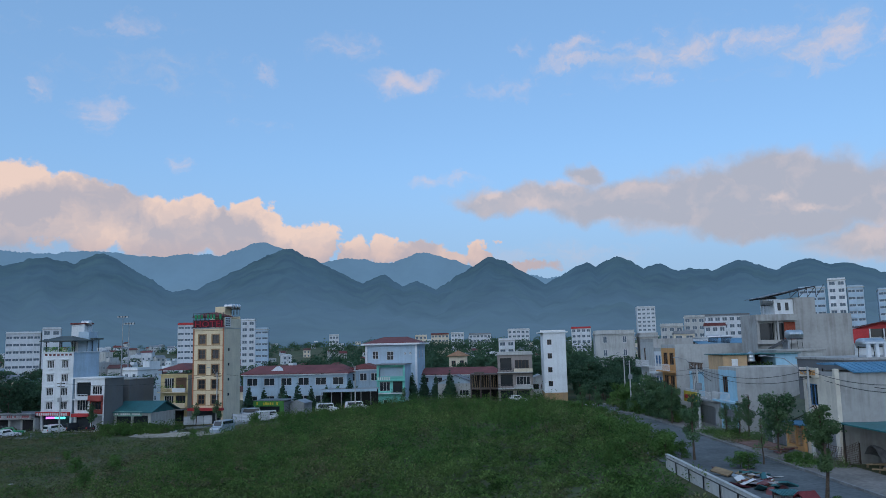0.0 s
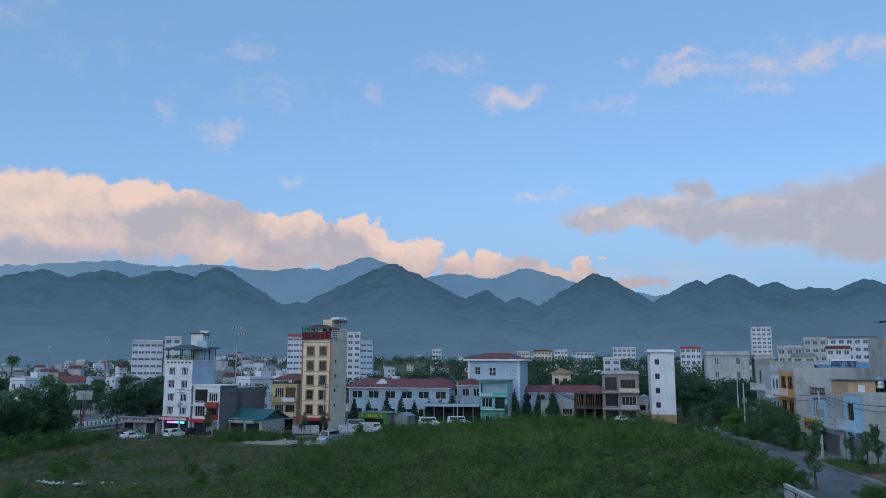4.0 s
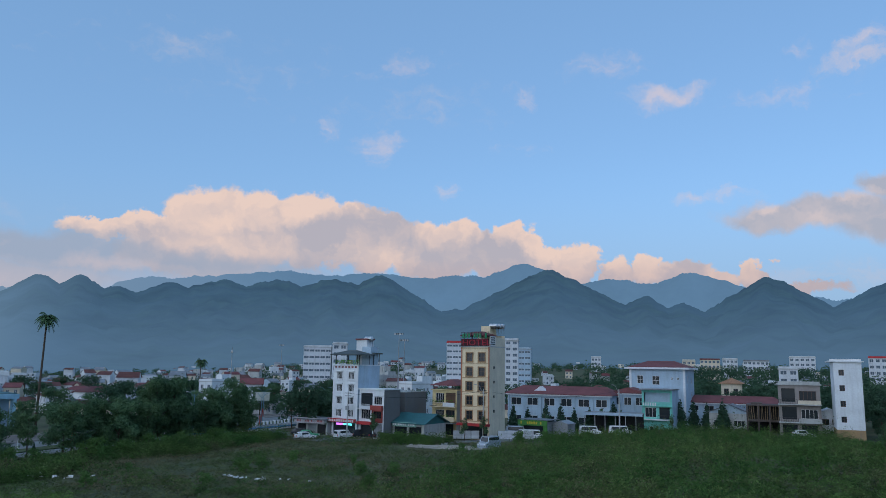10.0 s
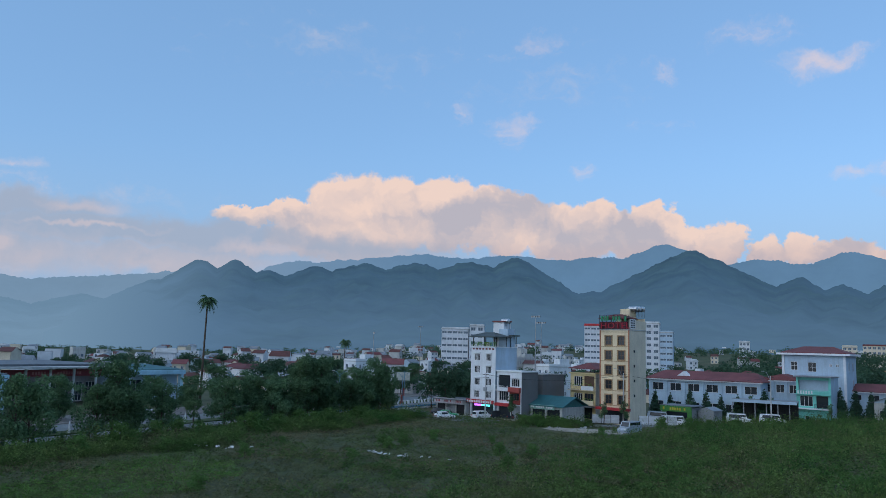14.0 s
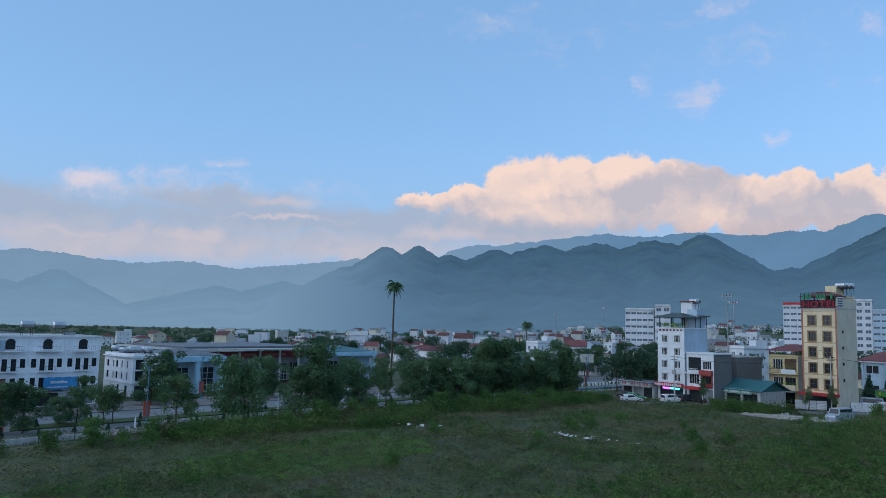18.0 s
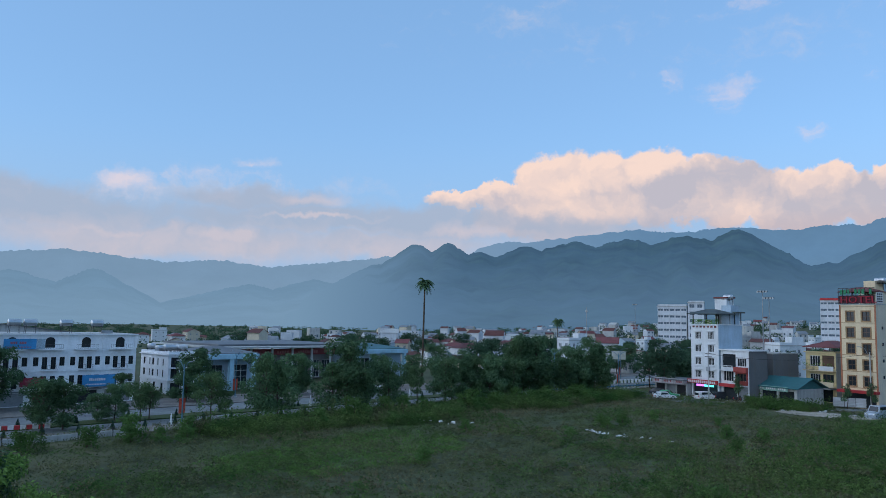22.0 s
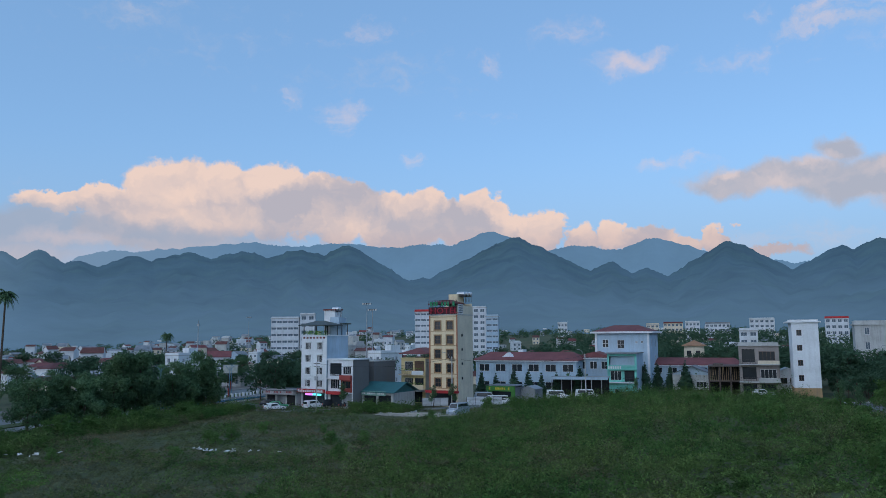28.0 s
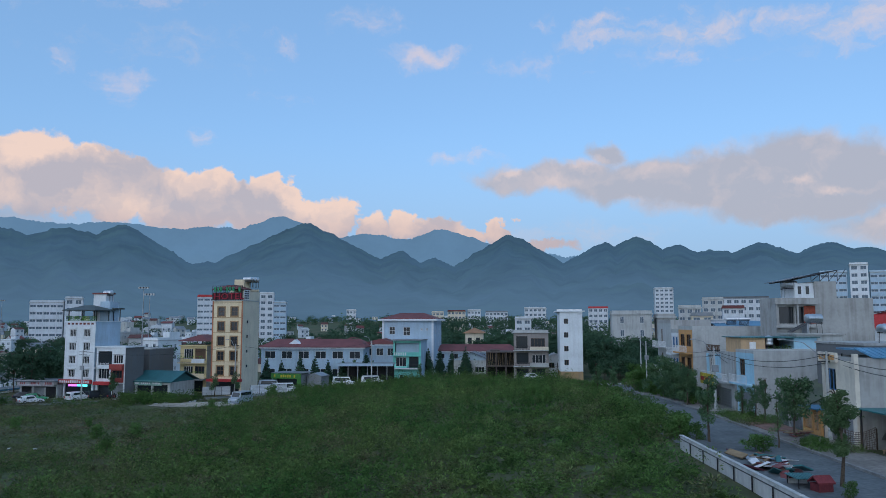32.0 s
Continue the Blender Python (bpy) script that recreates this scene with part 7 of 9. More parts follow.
T_YOUNG = [tree(58, 6.0, 0.8, M_LEAFM, "slim young tree with yellowish leaves", 1500, 0.08, 0.3)]
BUSH = [tree(80 + k, 2.6, 1.6, M_WEED, "low rounded bush of tall weeds", 800, 0.15, -0.1, "bush") for k in range(3)]
CONE = [conifer(70 + k, 4.6, "dark clipped cone-shaped conifer bush") for k in range(2)]


def plant(kinds, x, y, rnd, scale=1.0, z=None, group=""):
    s = scale * rnd.uniform(0.85, 1.15)
    k = kinds[rnd.randrange(len(kinds))]
    ob = copy_thing(k, pose(x, y, lie(x, y) if z is None else z, 0, 0, rnd.uniform(0, 360)) @ Matrix.Diagonal((s, s, s * rnd.uniform(0.9, 1.1), 1)))
    if group:
        ob["group"] = group
    return ob


def street_edge(y):
    """How far the weeds of the field reach towards the street."""
    return 16.9 + 3.3 * smooth(60, 70, y) + 0.045 * max(0.0, y - 70)


def planting():
    rnd = random.Random(5)
    for x, y, h in ((-124.0, 22.5, 7.9), (-126.6, 30.2, 8.0), (-102.7, 30.3, 7.2), (-103.4, 33.0, 6.4), (-108.3, 38.9, 4.4), (-107.6, 41.0, 4.2), (-124.0, 59.1, 8.4), (-126.5, 62.5, 7.2), (-99.6, 60.0, 9.3), (-98.6, 61.4, 7.0), (-124.0, 82.0, 6.2),
                    (-100.2, 72.5, 8.6), (-99.4, 74.6, 9.2), (-98.6, 77.0, 8.8), (-98.2, 82.5, 8.4), (-99.0, 96.6, 8.6), (-98.2, 103.0, 8.2), (-99.0, 110.0, 8.8), (-97.6, 116.0, 9.0), (-98.8, 122.0, 9.4), (-97.2, 132.5, 9.8), (-96.8, 140.0, 9.4), (-128.0, 6.0, 8.0)):
        plant(T_BIG, x, y, rnd, h / 8.2, None, "trees of the boulevard")
    for k in range(14):
        plant(T_BIG, -125.5 + rnd.uniform(-1, 1), 84 + k * 9 + rnd.uniform(-2, 2), rnd, 0.85, 0.2, "trees of the boulevard")
        plant(T_BIG, rnd.uniform(-99.5, -95.5), 98 + k * 3.4, rnd, 0.9, None, "trees of the boulevard")
    for x, y, h in ((-104.4, 43.3, 5.3), (-106.0, 45.2, 5.0), (-98.4, 50.6, 5.6), (-97.6, 52.4, 4.6), (-99.8, 90.4, 6.6), (-124.0, 48.1, 6.2), (-107.4, 66.0, 5.2)):
        plant(T_PALE, x, y, rnd, h / 6.0, None, "trees of the boulevard")
    for k in range(34):
        plant(CONE, -99.8 if k < 17 else -107.8, 25.4 + k * 4.15 if k < 17 else 22 + (k - 17) * 7.0, rnd, 0.32, None, "clipped conifers along the kerb")
    for k in range(64):
        y = rnd.uniform(61, 140)
        plant(BUSH, street_edge(y) - rnd.uniform(0.3, 4.5), y, rnd, rnd.uniform(0.45, 0.8), None, "bushes of the field")
    for k in range(34):
        plant(BUSH, rnd.uniform(-93.5, -84.5), rnd.uniform(14, 136), rnd, rnd.uniform(0.7, 1.15), None, "bushes of the field")
    for k in range(22):
        plant(BUSH, rnd.uniform(-64, -50), rnd.uniform(138, 145), rnd, rnd.uniform(0.4, 0.65), None, "bushes of the field")
    for k in range(26):
        plant(BUSH, rnd.uniform(-78, 8), rnd.uniform(48, 128), rnd, rnd.uniform(0.4, 0.75), None, "bushes of the field")
    for k in range(30):
        plant(BUSH, rnd.uniform(-40, 14), rnd.uniform(146, 152), rnd, rnd.uniform(0.5, 0.9), None, "bushes of the field")
    for k in range(5):
        plant(BUSH, rnd.uniform(29, 31.0), rnd.uniform(75, 83), rnd, rnd.uniform(0.25, 0.38), None, "weeds on the footway")
    for x, y, s in ((22.2, 44.4, 0.34), (18.9, 66.5, 0.7), (19.6, 68.0, 0.75), (20.3, 66.2, 0.6)):
        plant(BUSH, x, y, rnd, s, None, "bushes beside the street wall")
    for x, y in ((23.4, 59.8), (23.0, 60.4)):
        copy_thing(BUSH[0], pose(x, y, 4.6, 0, 0, 70 * x) @ Matrix.Diagonal((0.62, 0.62, 0.46, 1)))
    for k in range(4):
        plant(BUSH, rnd.uniform(27.3, 29.0), rnd.uniform(58.8, 63), rnd, rnd.uniform(0.3, 0.45), None, "weeds on the footway")
    for x, y, s in ((9.5, 96, 0.95), (10.4, 93.5, 0.75), (8.4, 97.5, 0.7)):
        plant(BUSH, x, y, rnd, s, None, "saplings in the field")
    for x, y in ((-44, 172), (-41.5, 176), (-37.6, 178), (-34, 177.5), (-31, 178), (-27.5, 178.5), (-22, 178), (-8, 192), (-5, 192), (-2, 193), (1.5, 190)):
        plant(CONE, x, y, rnd, 1.5, None, "conifers before the hospital")
    for x, y, s, kind in ((23.2, 47.4, 1.02, T_NEAR), (28.8, 66.5, 0.72, [T_MID[1]]), (30.1, 78.6, 0.85, T_SLIM), (29.9, 75.8, 0.7, T_SLIM), (29.9, 81.5, 0.6, T_SLIM), (20.9, 64.8, 0.9, T_SLIM), (28.7, 99, 0.8, T_SLIM), (25.4, 61.7, 0.74, T_YOUNG), (20.2, 111, 0.8, T_SLIM), (22.6, 111.5, 0.72, T_SLIM)):
        plant(kind, x, y, rnd, s, None, "young street trees")
    for x, y, s in ((27.9, 93.5, 0.5), (28.7, 96.5, 0.55), (27.7, 99.0, 0.5), (28.6, 103, 0.62), (29.6, 108, 0.6), (28.8, 113, 0.5), (30.0, 119, 0.5)):
        plant(T_BIG, x, y, rnd, s, None, "street trees before the orange house")
    for k in range(20):
        plant(BUSH, rnd.uniform(27.9, 30.8), rnd.uniform(93, 130), rnd, rnd.uniform(0.4, 0.9), None, "weeds on the footway")
    for x, y in ((28.4, 95.5), (27.2, 92.0)):
        plant(T_SLIM, x, y, rnd, rnd.uniform(0.6, 0.9), None, "young street trees")
    for k in range(90):
        x, y = rnd.uniform(30, 68), rnd.uniform(161, 214)
        if not 0.205 < x / y < 0.262 or y > 169:
            plant(T_FAR, x, y, rnd, 0.52 + 0.35 * smooth(175, 214, y), None, "thicket behind the street")
    for k in range(24):
        a, r = radians(rnd.uniform(11.6, 16.2)), rnd.uniform(171, 186)
        plant(T_FAR, r * math.sin(a), r * math.cos(a), rnd, 0.55, None, "thicket behind the street")
    for k in range(16):
        a, r = radians(rnd.uniform(12.4, 15.2)), rnd.uniform(150, 168)
        plant(BUSH, r * math.sin(a), r * math.cos(a), rnd, rnd.uniform(0.9, 1.5), None, "bushes at the end of the street")
    for k in range(26):
        a, r = radians(rnd.uniform(-41, -27.5)), rnd.uniform(172, 225)
        if not -125 < r * math.sin(a) < -99:
            plant(T_FAR, r * math.sin(a), r * math.cos(a), rnd, 0.95, None, "trees behind the low shops")
    for x, y, s in ((-44.6, 150.4, 0.95), (-48.6, 149.9, 0.9), (-56.5, 152.0, 0.9), (-66.0, 143.0, 0.9), (-36.2, 170.0, 1.0), (-25.0, 180.5, 1.0), (-20.8, 181.5, 0.9), (-9.5, 183.0, 0.8)):
        plant(T_SLIM, x, y, rnd, s, None, "young trees before the hotels")
    got = 0
    while got < 150:
        a, r = radians(rnd.uniform(-62, 34)), rnd.uniform(185, 380)
        x, y = r * math.sin(a), r * math.cos(a)
        if (-132 < x < -98 and y < 330) or (-58 < x < 22 and y < 215) or x > 18 and y < 160 or x < -120 and y < 160:
            continue
        plant(T_FAR, x, y, rnd, 1.0 + 0.5 * (r > 400), None, "trees among the houses")
        got += 1
    woods = []
    while len(woods) < 4200:
        a, r = radians(rnd.choice((rnd.uniform(-85, 36), rnd.uniform(-85, 36), rnd.uniform(-85, -46), rnd.uniform(-15, 13)))), rnd.uniform(340, 1100)
        if -14 < math.degrees(a) < 12:
            r = rnd.choice((rnd.uniform(236, 620), rnd.uniform(620, 1120)))
        x, y = r * math.sin(a), r * math.cos(a)
        if all((x - q[0]) ** 2 + (y - q[1]) ** 2 > 60 for q in PLACED) and not (-132 < x < -98):
            for j in range(3):
                low = 0.45 if a < radians(-46) else 1.0
                woods.append((x + rnd.uniform(-4, 4), y + rnd.uniform(-4, 4), lie(x, y) + rnd.uniform(1, 5) * low, rnd.uniform(2.5, 4.5) * (0.4 + 0.6 * low)))
    for k in range(420):
        a, r = radians(rnd.uniform(-9, 12)), rnd.uniform(440, 592)
        x, y = r * math.sin(a), r * math.cos(a)
        woods.append((x, y, lie(x, y) + rnd.uniform(2, 8.5) + 5.5 * (r > 500), rnd.uniform(2.5, 4.5)))
    tagged(new("far_woods", leaf_cloud("far_woods", woods, 170000, 0.75, M_FARLEAF, 91)), "dark trees between the far houses", "trees", kind="stuff")
    for k in T_BIG + T_MID + T_SLIM + T_PALE + T_NEAR + T_YOUNG + T_FAR + CONE + BUSH:
        for c in list(k.children_recursive):
            bpy.data.objects.remove(c)
        bpy.data.objects.remove(k)


planting()


def palm(x, y, h, s, label, seed):
    rnd = random.Random(seed)
    o = empty("palm_tree", pose(x, y, lie(x, y)), label, "tree")
    bm = bmesh.new()
    for k in range(8):
        tube(bm, (0.05 * k, 0, h * k / 8), (0.05 * (k + 1), 0, h * (k + 1) / 8), 0.27 - 0.014 * k, 0.256 - 0.014 * k, 8, False)
    part("trunk", bm, M_BARK, o)
    for k in range(30):
        a, lift = k * 2.399, 1.25 - 1.9 * (k / 29) + rnd.uniform(-0.15, 0.15)
        if k == 2:
            lift = 1.7
        bm = bmesh.new()
        side = Vector((-math.sin(a), math.cos(a), 0))
        rachis = []
        for i in range(9):
            t = i / 8
            reach = s * (0.9 * t if lift > 0 else 0.62 * t)
            rachis.append(Vector((0.4 + math.cos(a) * reach, math.sin(a) * reach, h + s * (lift * t * 0.62 - 0.95 * t * t))))
        for i in range(8):
            tube(bm, rachis[i], rachis[i + 1], 0.035, 0.03, 4, False)
            for j in range(3):
                c = rachis[i].lerp(rachis[i + 1], j / 3)
                ln = 0.34 * s * math.sin(math.pi * min(1.0, 0.18 + (i + j / 3) / 9)) + 0.08
                fwd = (rachis[i + 1] - rachis[i]).normalized()
                for sg in (-1, 1):
                    tip = c + side * sg * ln * 0.75 + fwd * ln * 0.6 - Vector((0, 0, ln * rnd.uniform(0.35, 0.75)))
                    bm.faces.new([bm.verts.new(q) for q in (c - fwd * 0.06, c + fwd * 0.09, tip)])
        part("frond", bm, M_LEAF, o)


palm(-129.1, 118.4, 23.9, 2.6, "tall palm with a small drooping crown on a bare trunk", 1)
palm(-181.9, 238.7, 16.0, 3.0, "distant palm above the roofs", 2)


# ---- weeds of the field ----
def weeds(name, n, inside, mat, seed, label, radius=(0.4, 0.9), height=(0.5, 1.5), leaves=38, leaf=0.30, slim=0.16, swell=0.6, span=(-105, 27, 4, 186)):
    """Separate tufts: leaves that spring from one foot and arch over a dome, each tuft with its own size and tone."""
    rs = np.random.RandomState(seed)
    pts = []
    while len(pts) < n:
        x, y = rs.uniform(span[0], span[1]), rs.uniform(span[2], span[3])
        k = inside(x, y)
        if k > 0 and rs.rand() < k:
            big = 1 + swell * (1.2 * noise.noise(Vector((x * 0.07, y * 0.07, seed))) + 0.9 * noise.noise(Vector((x * 0.25, y * 0.25, seed + 4))))
            pts.append((x, y, lie(x, y) - 0.05, max(0.35, big)))
    P = np.array(pts)
    big = P[:, 3] * np.clip(rs.lognormal(-0.08, 0.45, n), 0.4, 2.4)
    r, h, tone = rs.uniform(*radius, n) * big ** 0.5, rs.uniform(*height, n) * big, rs.rand(n)
    m = n * leaves
    c, r, h = np.repeat(P[:, :3], leaves, 0), np.repeat(r, leaves), np.repeat(h, leaves)
    az, up = rs.uniform(0, 2 * np.pi, m), rs.uniform(0.08, 1.0, m) ** 0.8
    ring = np.sqrt(np.clip(1 - (up * 0.93) ** 2, 0, 1))
    out = np.column_stack([np.cos(az), np.sin(az), np.zeros(m)])
    root = c + out * (ring * r * 0.82)[:, None] + np.array([0, 0, 1.0]) * (up * h)[:, None] + rs.normal(size=(m, 3)) * 0.05
    rise = up * 0.9 + rs.uniform(-0.25, 0.55, m)
    t = out * np.cos(rise)[:, None] + np.array([0, 0, 1.0]) * np.sin(rise)[:, None] + rs.normal(size=(m, 3)) * 0.22
    t /= np.linalg.norm(t, axis=1)[:, None]
    s = np.cross(t, out + np.array([0, 0, 0.3]) + rs.normal(size=(m, 3)) * 0.4)
    s /= np.linalg.norm(s, axis=1)[:, None] + 1e-6
    ln = (leaf * rs.uniform(0.6, 1.4, m))[:, None]
    tip = root + t * ln + out * ln * 0.15 - np.array([0, 0, 0.22]) * ln
    q = np.stack([root, root + t * ln * 0.45 - s * ln * slim, tip, root + t * ln * 0.45 + s * ln * slim], 1).reshape(-1, 3)
    me = bpy.data.meshes.new(name)
    me.from_pydata(q.tolist(), [], np.arange(len(q)).reshape(-1, 4).tolist())
    me.attributes.new("tone", "FLOAT", "FACE").data.foreach_set("value", np.repeat(tone, leaves))
    me.materials.append(mat)
    return tagged(new(name, me), label, "weeds", kind="stuff")


def in_tall(x, y):
    if x > street_edge(y) - (1.4 if y < 62 else 0.6) or y > (184 if -36 < x < 24 else 152) or x * x + y * y < 44 ** 2:
        return 0
    return smooth(-46, -20, x + 8 * noise.noise(Vector((x * 0.05, y * 0.05, 0)))) * (1.0 if y < 90 else 0.7)


def in_short(x, y):
    return 1.0 if -100 < x < -8 and 6 < y < 146 and not (-58 < x < -38 and 128 < y < 142) else 0


def in_hedge(x, y):
    if x < -94.2 and y < 138 or y < 44 and x < -84 - 0.2 * max(0, y - 30):
        return 0
    e = -82.5 + 6 * noise.noise(Vector((y * 0.06, 0, 5))) - max(0, 60 - y) * 0.12
    return 1.0 if -101 < x < e and 4 < y < 138 else (0.8 if -62 < x < -50 and 136 < y < 147 else 0)


M_WEED2 = foliage("dry_weeds", (0.080, 0.132, 0.044), (0.168, 0.140, 0.085), big=0.08, low=0.8, high=1.2, thin=0.25, toned=True)
weeds("tall_weeds", 10500, in_tall, M_TUFT, 1, "dense tall green weeds on the raised fill", (0.4, 0.9), (0.5, 1.35), 46, 0.23, 0.19, 1.05)
weeds("short_grass", 16500, in_short, M_WEED2, 2, "short dry grass of the fallow field", (0.4, 0.95), (0.25, 0.62), 21, 0.22, 0.17, 0.5)
weeds("hedge_scrub", 4300, in_hedge, M_TUFT, 3, "thick dark scrub along the boulevard", (0.6, 1.2), (0.65, 1.4), 44, 0.26, 0.22, 0.5)


def in_verge(x, y):
    return 1.0 if 27.2 < x < 31.1 and (73.2 + 0.5 * (x - 27) < y < 83.5 or 58.6 < y < 63.2 - 0.8 * (x - 27)) else 0


weeds("verge_grass", 420, in_verge, M_TUFT, 9, "long green grass on the footway", (0.2, 0.45), (0.3, 0.75), 28, 0.24, 0.09, 0.4, (27, 31.2, 58, 84))


def in_tufts(x, y):
    return max(0.0, noise.noise(Vector((x * 0.07, y * 0.07, 8))) * 2.2 - 0.1) if -96 < x < -30 and 8 < y < 140 and not (-58 < x < -38 and 128 < y < 142) else 0


def in_lawn(x, y):
    return 1.0 if ((x + 68) / 9) ** 2 + ((y - 52) / 16 + 0.03 * (x + 68)) ** 2 < 1 + 0.6 * noise.noise(Vector((x * 0.2, y * 0.2, 1))) else 0


weeds("grass_tufts", 1500, in_tufts, M_TUFT, 6, "green tufts standing out of the dry grass", (0.5, 1.1), (0.4, 1.1), 36, 0.22, 0.19, 0.5)
weeds("fresh_grass", 2600, in_lawn, foliage("fresh_grass", (0.085, 0.185, 0.040), (0.120, 0.210, 0.050), big=0.2, low=0.8, high=1.2, toned=True), 7, "bright green low grass in a damp patch", (0.25, 0.6), (0.15, 0.35), 16, 0.24, 0.1, 0.3)


def near_tree():
    """Leafy trees close by, dark inside with bright young growth, and two light saplings beyond."""
    for x, y, h, w, n, seed, label in ((-40.4, 5.0, 10.9, 4.2, 25000, 90, "large leafy tree with bright green young shoots"), (-38.6, 8.2, 8.0, 3.2, 15000, 93, "leafy shrub with bright green young shoots beside a larger tree"),
                                       (-36.6, 10.6, 4.6, 2.2, 7500, 96, "low leafy shrub with pale green shoots")):
        o = tree(seed, h, w, M_LEAF, label, n, 0.10, -0.05)
        o.matrix_basis = pose(x, y, lie(x, y) - 0.2)
        rnd = random.Random(seed)
        tips = []
        for k in range(44):
            a, e = rnd.uniform(-1.5, 2.2), rnd.uniform(0.3, 1.0)
            reach = w * 1.32 * math.sqrt(max(0.05, 1.12 - e * e))
            tips.append((math.cos(a) * reach, math.sin(a) * reach, h * e, w * rnd.uniform(0.10, 0.22)))
        part("young_growth", leaf_cloud("young_growth", tips, n // 2, 0.09, M_LEAFL, seed + 1, 0.4), None, o)
    for x, y, h, seed in ((-52.9, 16.1, 3.4, 97), (-52.2, 18.9, 2.7, 98)):
        o = tree(seed, h, 0.85, M_LEAFL, "light green sapling in the field", 900, 0.11, 0.1)
        o.matrix_basis = pose(x, y, lie(x, y))


near_tree()


# ======== vehicles, poles, signs and small things ========
def car(m, kind, paint, label, category="car"):
    """A car with its body, glass band, lamps and wheels; x runs from tail to nose."""
    L, W, H, nose, hood = {"van": (5.2, 1.95, 2.2, 0.95, 0.35), "suv": (4.6, 1.85, 1.7, 1.35, 0.6), "sedan": (4.4, 1.75, 1.45, 1.35, 0.62), "bus": (9.5, 2.4, 3.0, 0.15, 0.1)}[kind]
    o = empty(category, m, label, category, "parked vehicles")
    low = H * 0.52
    bm = bmesh.new()
    prof = [(0.05, 0.32), (0.0, low), (0.25 if kind != "sedan" else 0.75, H * 0.97), (0.6 if kind != "sedan" else 1.2, H), (L - nose - hood, H), (L - nose, low * 1.12), (L - 0.12, low * 0.95), (L, low * 0.7), (L - 0.04, 0.32)]
    rings = []
    for y, k in ((-W / 2, 0.0), (-W / 2 + 0.12, 0.10), (W / 2 - 0.12, 0.10), (W / 2, 0.0)):
        inset = 0.0 if k else 0.05
        rings.append([bm.verts.new((x, y * (0.88 if z > low * 1.15 else 1.0), z - inset * (z > low))) for x, z in prof])
    for a, b in zip(rings, rings[1:]):
        for i in range(len(prof)):
            j = (i + 1) % len(prof)
            bm.faces.new((a[i], a[j], b[j], b[i]))
    bm.faces.new(rings[0][::-1]), bm.faces.new(rings[-1])
    bmesh.ops.recalc_face_normals(bm, faces=list(bm.faces))
    part("body", bm, paint, o)
    for s in (-1, 1):
        y = s * W * 0.445
        bm = bmesh.new()
        x0, x1 = (0.55 if kind != "sedan" else 1.05), L - nose - hood * 0.5
        quad = [(x0, y * 1.06, low * 1.12), (x1, y * 1.06, low * 1.12), (x1 - hood * 0.6, y, H * 0.93), (x0 + 0.15, y, H * 0.93)]
        lo = [bm.verts.new((a, b + s * 0.012, c)) for a, b, c in quad]
        hi = [bm.verts.new((a, b + s * 0.03, c)) for a, b, c in quad]
        bm.faces.new(lo), bm.faces.new(hi)
        for i in range(4):
            bm.faces.new((lo[i], lo[(i + 1) % 4], hi[(i + 1) % 4], hi[i]))
        part("side_glass", bm, M_GLASS, o)
        for x in (L * 0.19, L * 0.80):
            bm = bmesh.new()
            tube(bm, (x, s * W * 0.40, 0.32), (x, s * W * 0.51, 0.32), 0.32, n=14)
            wl = part("wheel", bm, material("tyre", (0.02, 0.02, 0.02), 0.9, bump=0.0), o)
            bm = bmesh.new()
            tube(bm, (x, s * W * 0.512, 0.32), (x, s * W * 0.52, 0.32), 0.19, n=10)
            part("rim", bm, M_STEEL, wl)
        part("headlamp", boxed(L - 0.12, L + 0.01, s * W * 0.33 - 0.16, s * W * 0.33 + 0.16, low * 0.72, low * 0.9), M_FRAMEW, o)
        part("tail_lamp", boxed(-0.02, 0.06, s * W * 0.42 - 0.1, s * W * 0.42 + 0.1, low * 0.75, low * 1.1), M_RED, o)
    ws = bmesh.new()
    xa, xb = L - nose - hood, L - nose
    v = [(xb - 0.03, -W * 0.40, low * 1.16), (xb - 0.03, W * 0.40, low * 1.16), (xa + 0.06, W * 0.36, H * 0.95), (xa + 0.06, -W * 0.36, H * 0.95)]
    f = ws.faces.new([ws.verts.new((x + 0.03, y, z + 0.02)) for x, y, z in v])
    r = bmesh.ops.extrude_face_region(ws, geom=[f])
    bmesh.ops.translate(ws, vec=(0.012, 0, 0.012), verts=[q for q in r["geom"] if isinstance(q, bmesh.types.BMVert)])
    part("windscreen", ws, M_GLASS, o)
    part("rear_glass", boxed(0.02 if kind != "sedan" else 0.35, 0.06 if kind != "sedan" else 0.42, -W * 0.36, W * 0.36, low * 1.15, H * 0.88), M_GLASS, o)
    return o


M_CARW = material("white_car_paint", (0.72, 0.73, 0.74), 0.25, vary=0.05, stain=0.08, bump=0.0, spec=0.6)
M_CARD = material("dark_car_paint", (0.03, 0.035, 0.045), 0.25, vary=0.05, stain=0.1, bump=0.0, spec=0.6)
M_CARS = material("silver_blue_paint", (0.34, 0.40, 0.47), 0.3, 0.3, vary=0.05, stain=0.1, bump=0.0, spec=0.6)
M_TAXI = material("taxi_green", (0.02, 0.30, 0.12), 0.3, vary=0.05, stain=0.1, bump=0.0, spec=0.6)
car(pose(-38.9, 139.4, lie(-40, 139), 0, 0, 254), "van", M_CARS, "silver blue minivan parked on bare ground", "van")
car(pose(-73.6, 141.4, 0.0, 0, 0, 62), "suv", M_CARW, "white car parked before the guest house")
